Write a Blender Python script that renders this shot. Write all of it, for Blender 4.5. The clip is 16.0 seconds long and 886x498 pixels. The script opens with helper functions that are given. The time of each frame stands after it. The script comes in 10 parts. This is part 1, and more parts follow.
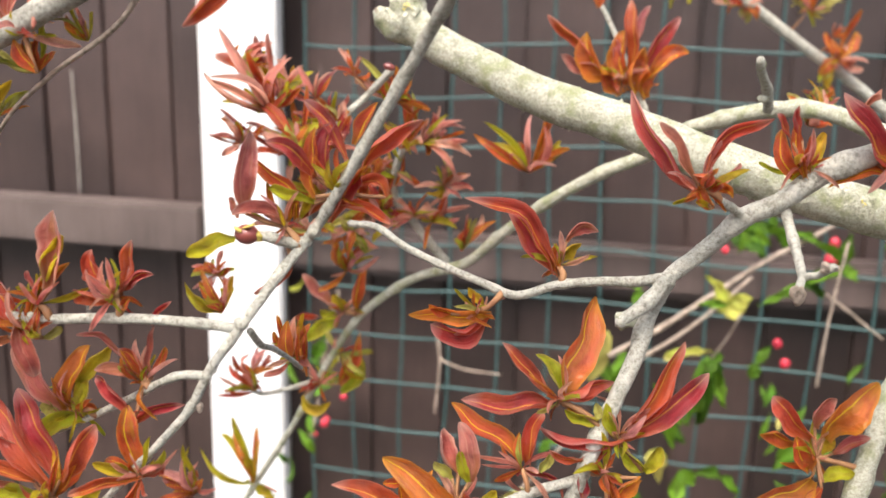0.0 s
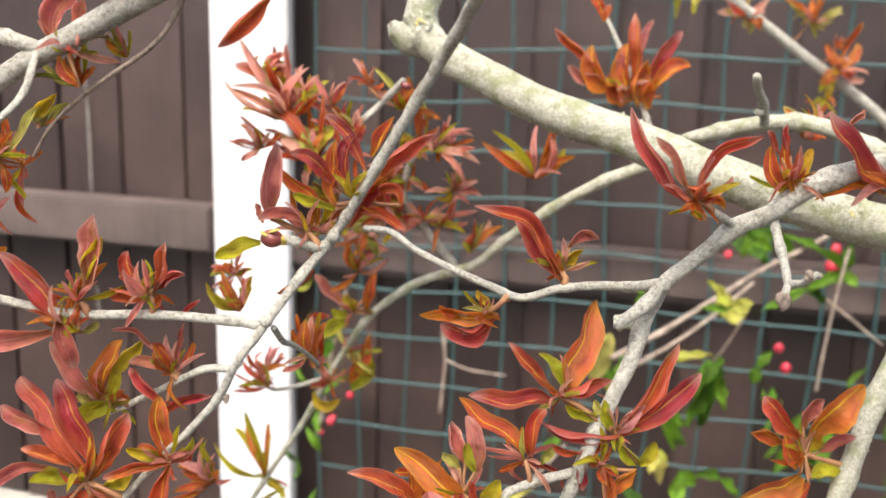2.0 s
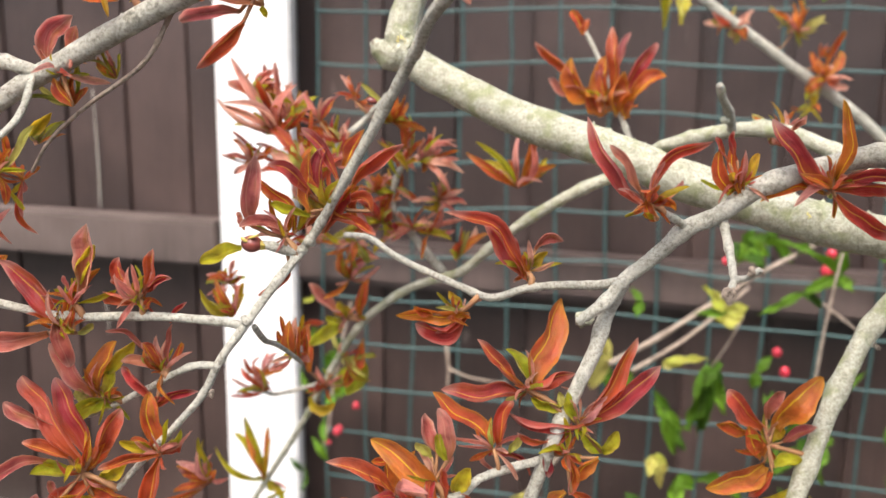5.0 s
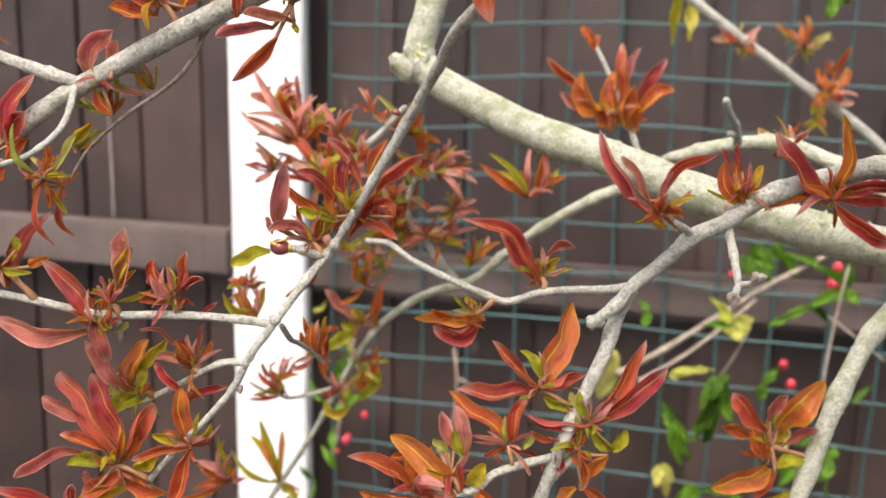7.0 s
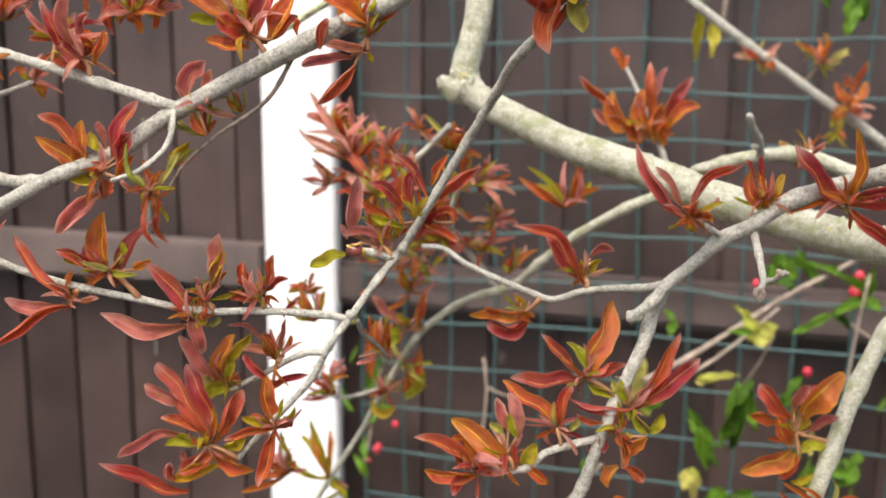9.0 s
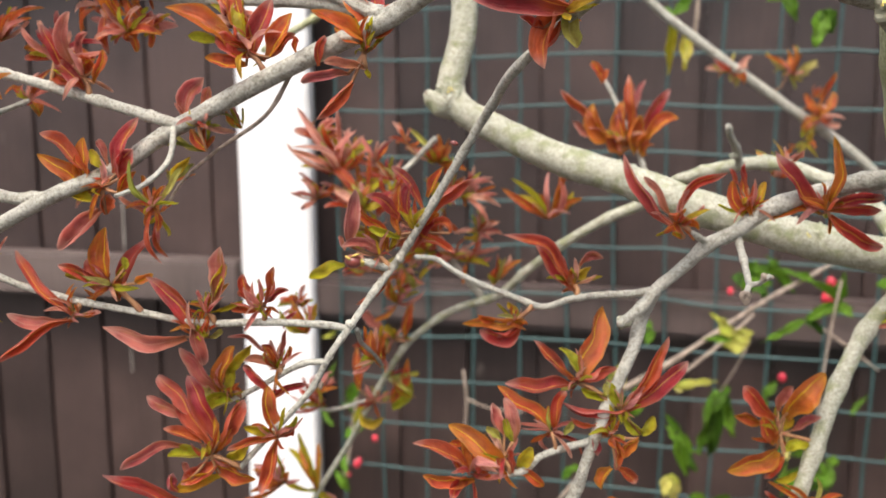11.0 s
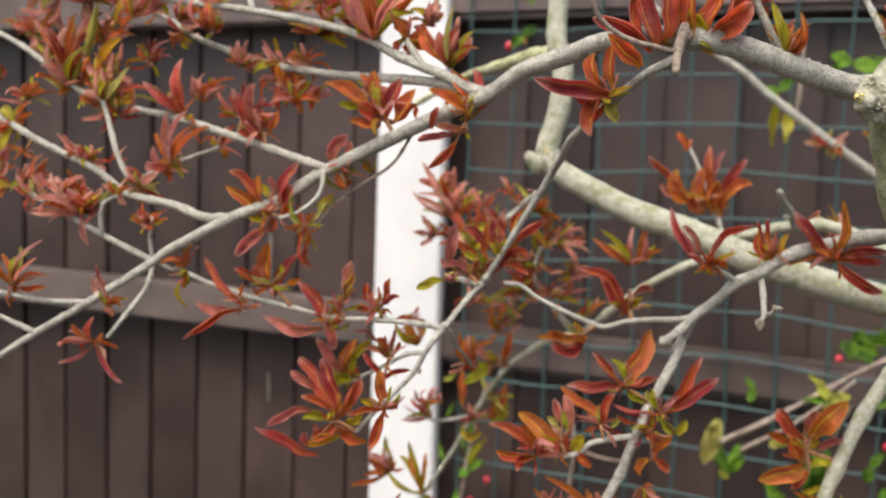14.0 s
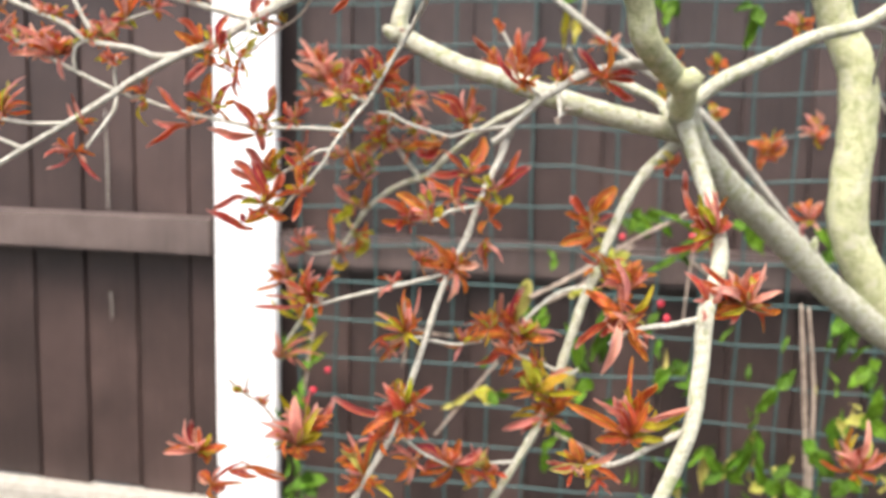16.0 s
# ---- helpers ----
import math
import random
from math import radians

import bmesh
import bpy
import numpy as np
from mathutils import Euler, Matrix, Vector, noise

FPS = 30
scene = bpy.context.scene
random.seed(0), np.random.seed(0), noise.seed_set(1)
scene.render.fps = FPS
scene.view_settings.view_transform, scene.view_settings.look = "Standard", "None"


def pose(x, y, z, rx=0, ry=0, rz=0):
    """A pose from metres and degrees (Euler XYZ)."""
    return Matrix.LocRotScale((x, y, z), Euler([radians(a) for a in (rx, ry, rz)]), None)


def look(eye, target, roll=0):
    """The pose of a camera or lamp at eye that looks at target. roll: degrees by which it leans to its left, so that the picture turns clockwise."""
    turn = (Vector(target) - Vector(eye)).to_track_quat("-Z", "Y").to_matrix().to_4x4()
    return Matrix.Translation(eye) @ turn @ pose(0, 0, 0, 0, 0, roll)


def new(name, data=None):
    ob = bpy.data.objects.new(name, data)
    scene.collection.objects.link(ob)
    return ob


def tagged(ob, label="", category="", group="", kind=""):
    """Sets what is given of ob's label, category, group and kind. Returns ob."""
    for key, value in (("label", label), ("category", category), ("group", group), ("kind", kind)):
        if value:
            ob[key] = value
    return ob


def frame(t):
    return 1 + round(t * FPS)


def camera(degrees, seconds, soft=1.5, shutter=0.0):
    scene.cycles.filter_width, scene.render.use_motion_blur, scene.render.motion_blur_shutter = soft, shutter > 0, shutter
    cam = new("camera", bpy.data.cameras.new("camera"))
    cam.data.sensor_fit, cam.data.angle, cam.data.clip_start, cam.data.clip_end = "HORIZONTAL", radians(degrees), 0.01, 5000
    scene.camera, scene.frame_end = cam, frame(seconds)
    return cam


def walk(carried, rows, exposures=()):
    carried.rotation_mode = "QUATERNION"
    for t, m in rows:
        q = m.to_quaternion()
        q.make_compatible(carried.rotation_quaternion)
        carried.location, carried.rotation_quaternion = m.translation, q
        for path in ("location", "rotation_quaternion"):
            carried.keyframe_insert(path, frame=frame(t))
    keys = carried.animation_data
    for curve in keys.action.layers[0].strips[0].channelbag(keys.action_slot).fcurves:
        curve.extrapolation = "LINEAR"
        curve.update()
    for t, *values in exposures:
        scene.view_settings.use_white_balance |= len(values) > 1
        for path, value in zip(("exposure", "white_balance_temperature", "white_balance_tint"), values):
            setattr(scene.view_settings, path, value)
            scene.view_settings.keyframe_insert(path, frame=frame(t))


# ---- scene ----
cam = camera(50.13, 16.0, soft=1.58)
cam.data.dof.use_dof, cam.data.dof.focus_distance, cam.data.dof.aperture_fstop = True, 0.19, 27.0
# seconds, eye x y z in metres, yaw, pitch, roll in degrees
PATH = [
    (0, 0.0084, -0.0020, 0.8755, 2.52, -12.44, 1.03),
    (0.5, 0.0084, -0.0052, 0.8766, 2.81, -11.99, 0.93),
    (1, 0.0097, -0.0101, 0.8779, 2.71, -11.95, 1.07),
    (1.5, 0.0102, -0.0131, 0.8793, 3.04, -11.91, 1.23),
    (2, 0.0080, -0.0138, 0.8788, 2.87, -12.38, 1.61),
    (2.5, 0.0100, -0.0148, 0.8801, 2.94, -12.33, 1.38),
    (3, 0.0122, -0.0159, 0.8781, 3.13, -13.49, 1.34),
    (3.5, 0.0126, -0.0200, 0.8780, 3.53, -13.53, 1.32),
    (4, 0.0153, -0.0239, 0.8787, 3.19, -12.70, 1.21),
    (4.5, 0.0171, -0.0250, 0.8796, 3.51, -12.05, 0.69),
    (7, 0.0154, -0.0364, 0.8801, 4.00, -10.89, 1.02),
    (7.5, 0.0142, -0.0399, 0.8810, 4.65, -11.64, 0.90),
    (8, 0.0127, -0.0494, 0.8815, 5.49, -10.94, 0.46),
    (8.5, 0.0109, -0.0578, 0.8816, 5.49, -10.27, 0.46),
    (11, 0.0037, -0.0684, 0.8816, 3.54, -9.11, -0.20),
    (11.5, 0.0062, -0.0767, 0.8838, 4.06, -7.26, -0.58),
    (12, 0.0087, -0.0841, 0.8850, 4.34, -6.60, -0.32),
    (12.5, 0.0104, -0.0887, 0.8854, 5.23, -6.57, -0.01),
    (13, 0.0202, -0.1001, 0.8871, 6.59, -5.56, -0.01),
    (13.5, 0.0280, -0.1093, 0.8900, 8.17, -4.70, 0.43),
    (14, 0.0257, -0.1348, 0.8803, 11.75, -5.53, 2.02),
    (14.5, 0.0113, -0.1738, 0.8759, 6.26, -4.76, 0.53),
    (15, -0.0023, -0.2172, 0.8556, 1.30, -7.14, 0.83),
    (15.5, -0.0060, -0.2392, 0.8444, -1.73, -8.70, 0.52),
    (16, 0.0128, -0.2665, 0.8351, 0.06, -7.95, 1.23),
]


def aimed(x, y, z, yaw, pitch, roll):
    a, b = radians(yaw), radians(pitch)
    eye = Vector((x, y, z))
    return look(eye, eye + Vector((-math.sin(a) * math.cos(b), math.cos(a) * math.cos(b), math.sin(b))), roll)


walk(cam, [(t, aimed(*row)) for t, *row in PATH], [(0.0, 1.56), (3.5, 1.47), (8.0, 1.30), (12.5, 1.13), (13.5, 1.09), (14.1, 0.84), (14.6, 0.88), (15.0, 1.38), (15.4, 1.48), (16.0, 1.60)])

# ---- light: bright overcast sky with a wide, hazy sun ----
world = bpy.data.worlds.new("overcast_sky")
scene.world = world
world.use_nodes = True
wn = world.node_tree
sky = wn.nodes.new("ShaderNodeTexSky")
sky.sky_type = "NISHITA"
sky.sun_disc = False
sky.sun_elevation, sky.sun_rotation = radians(61), radians(197)
sky.air_density, sky.dust_density = 1.0, 6.0
wn.links.new(sky.outputs[0], wn.nodes["Background"].inputs[0])
wn.nodes["Background"].inputs[1].default_value = 0.15
sun = new("sun", bpy.data.lights.new("sun", "SUN"))
sun.data.energy, sun.data.angle, sun.data.color = 2.0, radians(50), (1.0, 0.97, 0.93)
sun.matrix_world = look((-0.22, -0.70, 1.35), (0, 0, 0))


# ---- materials ----
def material(name, rough=0.6, spec=0.5):
    m = bpy.data.materials.new(name)
    m.use_nodes = True
    b = m.node_tree.nodes["Principled BSDF"]
    b.inputs["Roughness"].default_value = rough
    b.inputs["Specular IOR Level"].default_value = spec
    return m, m.node_tree, b


def node(tree, kind, **sets):
    n = tree.nodes.new(kind)
    for key, value in sets.items():
        n.inputs[key.replace("_", " ")].default_value = value
    return n


def ramp(tree, source, stops):
    r = tree.nodes.new("ShaderNodeValToRGB")
    els = r.color_ramp.elements
    while len(els) < len(stops):
        els.new(0.5)
    for e, (p, c) in zip(els, stops):
        e.position, e.color = p, (*c, 1)
    tree.links.new(source, r.inputs[0])
    return r.outputs[0]


def noise_of(tree, coords, scale, detail=4.0, stretch=None, rough=0.55):
    if stretch:
        mp = tree.nodes.new("ShaderNodeMapping")
        mp.inputs["Scale"].default_value = stretch
        tree.links.new(coords, mp.inputs[0])
        coords = mp.outputs[0]
    n = node(tree, "ShaderNodeTexNoise", Scale=scale, Detail=detail, Roughness=rough)
    tree.links.new(coords, n.inputs["Vector"])
    return n.outputs["Fac"]


def mixed(tree, fac, a, b, mode="MIX"):
    m = tree.nodes.new("ShaderNodeMix")
    m.data_type, m.blend_type = "RGBA", mode
    for sock, v in ((m.inputs[0], fac), (m.inputs[6], a), (m.inputs[7], b)):
        if isinstance(v, (int, float)):
            sock.default_value = v
        elif isinstance(v, tuple):
            sock.default_value = (*v, 1)
        else:
            tree.links.new(v, sock)
    return m.outputs[2]


def bumped(tree, bsdf, height, strength, distance):
    b = node(tree, "ShaderNodeBump", Strength=strength, Distance=distance)
    tree.links.new(height, b.inputs["Height"])
    tree.links.new(b.outputs[0], bsdf.inputs["Normal"])


def object_coords(tree):
    return tree.nodes.new("ShaderNodeTexCoord").outputs["Object"]


def bark(name, light, dark, lichen, lichen_at=0.6, scale=1.0, fleck=0.5, crack=0.4):
    m, t, b = material(name, 0.85, 0.2)
    co = object_coords(t)
    coarse = noise_of(t, co, 95 * scale, 5, rough=0.6)
    fine = noise_of(t, co, 420 * scale, 7, rough=0.75)
    base = ramp(t, coarse, [(0.3, dark), (0.5, light), (0.72, tuple(min(1, c * 1.25) for c in light))])
    cracks = ramp(t, fine, [(0.36, (crack, crack * 0.95, crack * 0.88)), (0.47, (0.92, 0.92, 0.90)), (0.64, (1.3, 1.3, 1.28))])
    base = mixed(t, 1.0, base, cracks, "MULTIPLY")
    spots = ramp(t, noise_of(t, co, 60 * scale, 5), [(lichen_at - 0.05, (0, 0, 0)), (lichen_at + 0.1, (1, 1, 1))])
    col = mixed(t, mixed(t, 0.8, (0, 0, 0), spots), base, lichen)
    vor = node(t, "ShaderNodeTexVoronoi", Scale=520 * scale)
    t.links.new(co, vor.inputs["Vector"])
    flecks = ramp(t, vor.outputs["Distance"], [(0.12, (1, 1, 1)), (0.26, (0, 0, 0))])
    col = mixed(t, mixed(t, fleck, (0, 0, 0), flecks), col, tuple(min(1, c * 1.5) for c in light))
    pits = node(t, "ShaderNodeTexVoronoi", Scale=210 * scale)
    t.links.new(co, pits.inputs["Vector"])
    dark_spots = ramp(t, pits.outputs["Distance"], [(0.10, (1, 1, 1)), (0.22, (0, 0, 0))])
    col = mixed(t, mixed(t, 0.28, (0, 0, 0), dark_spots), col, tuple(c * 0.45 for c in dark))
    t.links.new(col, b.inputs["Base Color"])
    both = t.nodes.new("ShaderNodeMath")
    t.links.new(fine, both.inputs[0])
    t.links.new(coarse, both.inputs[1])
    bumped(t, b, both.outputs[0], 1.0, 0.0032 / scale)
    return m


BARK_PALE = bark("pale_bark", (0.385, 0.38, 0.305), (0.275, 0.28, 0.195), (0.225, 0.25, 0.12), 0.56, 3.2, 0.6, 0.6)
BARK_GREEN = bark("algae_bark", (0.46, 0.47, 0.28), (0.30, 0.32, 0.15), (0.55, 0.54, 0.41), 0.58, 2.0, 0.35, 0.62)
BARK_GREY = bark("grey_bark", (0.40, 0.388, 0.335), (0.285, 0.275, 0.228), (0.50, 0.49, 0.43), 0.62, 2.8, 0.3, 0.5)
BARK_DEAD = bark("dead_bark", (0.36, 0.29, 0.235), (0.20, 0.155, 0.12), (0.38, 0.32, 0.25), 0.62, 1.3)


def stained_wood(name, light, dark, seed_shift):
    m, t, b = material(name, 0.42, 0.5)
    co = object_coords(t)
    info = t.nodes.new("ShaderNodeObjectInfo")
    shift = t.nodes.new("ShaderNodeVectorMath")
    shift.operation = "SCALE"
    t.links.new(info.outputs["Location"], shift.inputs[0])
    shift.inputs["Scale"].default_value = 3.1 + seed_shift
    add = t.nodes.new("ShaderNodeVectorMath")
    t.links.new(co, add.inputs[0])
    t.links.new(shift.outputs[0], add.inputs[1])
    co = add.outputs[0]
    grain = noise_of(t, co, 24, 8, (9.0, 9.0, 0.55), 0.65)
    patch = noise_of(t, co, 5, 6)
    col = mixed(t, 0.6, ramp(t, grain, [(0.3, dark), (0.7, light)]), ramp(t, patch, [(0.40, tuple(c * 0.75 for c in dark)), (0.50, tuple((c + d) * 0.5 for c, d in zip(light, dark))), (0.62, tuple(c * 1.25 for c in light))]))
    hue = ramp(t, info.outputs["Random"], [(0.0, (0.80, 0.77, 0.76)), (1.0, (1.22, 1.16, 1.12))])
    col = mixed(t, 1.0, col, hue, "MULTIPLY")
    scuff = ramp(t, noise_of(t, co, 60, 3, (1, 1, 0.25)), [(0.71, (0, 0, 0)), (0.78, (1, 1, 1))])
    col = mixed(t, mixed(t, 0.22, (0, 0, 0), scuff), col, (0.30, 0.25, 0.22))
    t.links.new(col, b.inputs["Base Color"])
    bumped(t, b, grain, 0.35, 0.0015)
    return m


BOARD = stained_wood("brown_stained_board", (0.047, 0.0312, 0.0278), (0.0200, 0.0130, 0.0115), 0.0)
RAIL_DARK = stained_wood("stained_rail", (0.098, 0.074, 0.067), (0.054, 0.040, 0.036), 3.1)
RAIL = stained_wood("weathered_rail", (0.125, 0.099, 0.090), (0.068, 0.053, 0.048), 1.7)


def painted_concrete():
    m, t, b = material("white_painted_concrete", 0.7, 0.3)
    co = object_coords(t)
    spots = ramp(t, noise_of(t, co, 190, 5, (1, 1, 0.6)), [(0.68, (0, 0, 0)), (0.73, (1, 1, 1))])
    where = ramp(t, noise_of(t, co, 14, 3), [(0.44, (0, 0, 0)), (0.6, (1, 1, 1))])
    worn = mixed(t, 1.0, spots, where, "MULTIPLY")
    base = ramp(t, noise_of(t, co, 9, 4), [(0.3, (0.51, 0.51, 0.50)), (0.65, (0.59, 0.59, 0.58))])
    t.links.new(mixed(t, worn, base, (0.36, 0.345, 0.32)), b.inputs["Base Color"])
    bumped(t, b, noise_of(t, co, 230, 6), 0.4, 0.0012)
    return m


POST = painted_concrete()


def plain_speckled(name, a, c, scale, rough=0.8, bump=0.4, dist=0.002, spec=0.3):
    m, t, b = material(name, rough, spec)
    co = object_coords(t)
    n = noise_of(t, co, scale, 7)
    t.links.new(ramp(t, n, [(0.3, a), (0.7, c)]), b.inputs["Base Color"])
    bumped(t, b, n, bump, dist)
    return m


CONCRETE = plain_speckled("cream_concrete", (0.22, 0.205, 0.175), (0.33, 0.31, 0.27), 80)
PLASTER = plain_speckled("cream_plaster", (0.34, 0.31, 0.27), (0.46, 0.43, 0.38), 12)
SOIL = plain_speckled("garden_soil", (0.045, 0.038, 0.030), (0.13, 0.115, 0.095), 60, 0.95, 0.9, 0.02)
NET = plain_speckled("green_plastic_net", (0.020, 0.049, 0.047), (0.034, 0.073, 0.071), 60, 0.5, 0.2, 0.0006, 0.4)
LICHEN = plain_speckled("yellow_lichen", (0.55, 0.42, 0.06), (0.65, 0.58, 0.22), 500, 0.95, 0.8, 0.0008)
LICHEN_GREY = plain_speckled("grey_lichen", (0.15, 0.15, 0.09), (0.38, 0.37, 0.29), 380, 0.95, 0.9, 0.001)
LICHEN_PALE = plain_speckled("pale_lichen", (0.34, 0.35, 0.25), (0.54, 0.54, 0.44), 900, 0.95, 0.8, 0.0006)
BERRY = plain_speckled("red_berry_skin", (0.34, 0.012, 0.03), (0.50, 0.03, 0.05), 120, 0.35, 0.1, 0.0004, 0.5)
STALK = plain_speckled("young_shoot_bark", (0.16, 0.07, 0.035), (0.27, 0.14, 0.06), 300, 0.6, 0.4, 0.0004)
CALYX = plain_speckled("olive_calyx", (0.26, 0.22, 0.04), (0.42, 0.30, 0.08), 260, 0.5, 0.3, 0.0005)
BUD = plain_speckled("maroon_bud", (0.07, 0.018, 0.02), (0.20, 0.045, 0.03), 220, 0.3, 0.2, 0.0004, 0.5)


def leaf_material(name, blades, rib, tint, rough=0.34, thin=0.45, foot_tint=0.4, coat=1.0, rib_weight=0.6, rim=None, rim_weight=0.4, tip=None, tip_weight=0.0):
    m, t, b = material(name, rough, 0.18)
    b.inputs["Coat Weight"].default_value, b.inputs["Coat Roughness"].default_value = coat, 0.085
    uv = t.nodes.new("ShaderNodeUVMap")
    sep = t.nodes.new("ShaderNodeSeparateXYZ")
    t.links.new(uv.outputs[0], sep.inputs[0])
    info = t.nodes.new("ShaderNodeObjectInfo")
    geo = t.nodes.new("ShaderNodeNewGeometry")
    both = t.nodes.new("ShaderNodeMath")
    t.links.new(info.outputs["Random"], both.inputs[0])
    t.links.new(geo.outputs["Random Per Island"], both.inputs[1])
    pick = t.nodes.new("ShaderNodeMath")
    pick.operation = "FRACT"
    t.links.new(both.outputs[0], pick.inputs[0])
    far = t.nodes.new("ShaderNodeMath")
    far.operation = "MULTIPLY"
    far.inputs[1].default_value = 37.0
    t.links.new(pick.outputs[0], far.inputs[0])
    own = t.nodes.new("ShaderNodeCombineXYZ")
    for n, source in enumerate((sep.outputs["X"], sep.outputs["Y"], far.outputs[0])):
        t.links.new(source, own.inputs[n])
    co = own.outputs[0]
    blade = ramp(t, pick.outputs[0], [(n / (len(blades) - 1), c) for n, c in enumerate(blades)])
    # random mottle, with light and shade of the curled blade painted in
    mottle_shade = ramp(t, noise_of(t, co, 1.6, 3, (0.6, 1.8, 1.0)), [(0.28, (0.52, 0.44, 0.46)), (0.5, (0.95, 0.92, 0.92)), (0.72, (1.22, 1.30, 1.2))])
    col = mixed(t, 1.0, blade, mottle_shade, "MULTIPLY")
    blotch = ramp(t, noise_of(t, co, 1.1, 3), [(0.52, (0, 0, 0)), (0.7, (1, 1, 1))])
    col = mixed(t, mixed(t, 0.45, (0, 0, 0), blotch), col, tint)
    # fine paler streaks run along the blade: veining, and highlights painted into the colour
    streak = ramp(t, noise_of(t, co, 1.0, 3, (4.5, 0.9, 1.0)), [(0.55, (0, 0, 0)), (0.68, (1, 1, 1))])
    col = mixed(t, mixed(t, 0.14, (0, 0, 0), streak), col, rim or rib)
    # the foot of the blade is greener, the rib is a fine line, the margin a finer one
    foot = ramp(t, sep.outputs["Y"], [(0.02, (1, 1, 1)), (0.42, (0, 0, 0))])
    col = mixed(t, mixed(t, foot_tint, (0, 0, 0), foot), col, tint)
    off = t.nodes.new("ShaderNodeMath")
    off.operation = "ABSOLUTE"
    t.links.new(sep.outputs["X"], off.inputs[0])
    line = ramp(t, off.outputs[0], [(0.02, (1, 1, 1)), (0.065, (0, 0, 0))])
    col = mixed(t, mixed(t, rib_weight, (0, 0, 0), line), col, rib)
    margin = ramp(t, off.outputs[0], [(0.78, (0, 0, 0)), (1.0, (1, 1, 1))])
    col = mixed(t, mixed(t, rim_weight, (0, 0, 0), margin), col, rim or rib)
    if tip:
        end = ramp(t, sep.outputs["Y"], [(0.80, (0, 0, 0)), (1.0, (1, 1, 1))])
        col = mixed(t, mixed(t, tip_weight, (0, 0, 0), end), col, tip)
    t.links.new(col, b.inputs["Base Color"])
    rumple = t.nodes.new("ShaderNodeMath")
    t.links.new(noise_of(t, co, 2.6, 3, (0.8, 2.4, 1.0)), rumple.inputs[0])
    t.links.new(noise_of(t, co, 9.0, 3, (0.8, 1.6, 1.0)), rumple.inputs[1])
    ridged = t.nodes.new("ShaderNodeMath")
    t.links.new(rumple.outputs[0], ridged.inputs[0])
    t.links.new(noise_of(t, co, 1.0, 2, (5.0, 0.8, 1.0)), ridged.inputs[1])
    bumped(t, b, ridged.outputs[0], 1.0, 0.0005)
    # the waxy skin is finely puckered, so its shine breaks up
    pucker = t.nodes.new("ShaderNodeMath")
    t.links.new(noise_of(t, co, 5.5, 3, (1.6, 3.0, 1.0)), pucker.inputs[0])
    t.links.new(ridged.outputs[0], pucker.inputs[1])
    skin = node(t, "ShaderNodeBump", Strength=1.0, Distance=0.0008)
    t.links.new(pucker.outputs[0], skin.inputs["Height"])
    t.links.new(skin.outputs[0], b.inputs["Coat Normal"])
    gloss = ramp(t, noise_of(t, co, 2.0, 2), [(0.3, (rough * 0.8,) * 3), (0.7, (rough * 1.4,) * 3)])
    t.links.new(gloss, b.inputs["Roughness"])
    thinner = t.nodes.new("ShaderNodeBsdfTranslucent")
    t.links.new(mixed(t, 1.0, col, (1.35, 1.25, 1.2), "MULTIPLY"), thinner.inputs["Color"])
    mix = t.nodes.new("ShaderNodeMixShader")
    mix.inputs[0].default_value = thin
    t.links.new(b.outputs[0], mix.inputs[1])
    t.links.new(thinner.outputs[0], mix.inputs[2])
    t.links.new(mix.outputs[0], t.nodes["Material Output"].inputs[0])
    return m


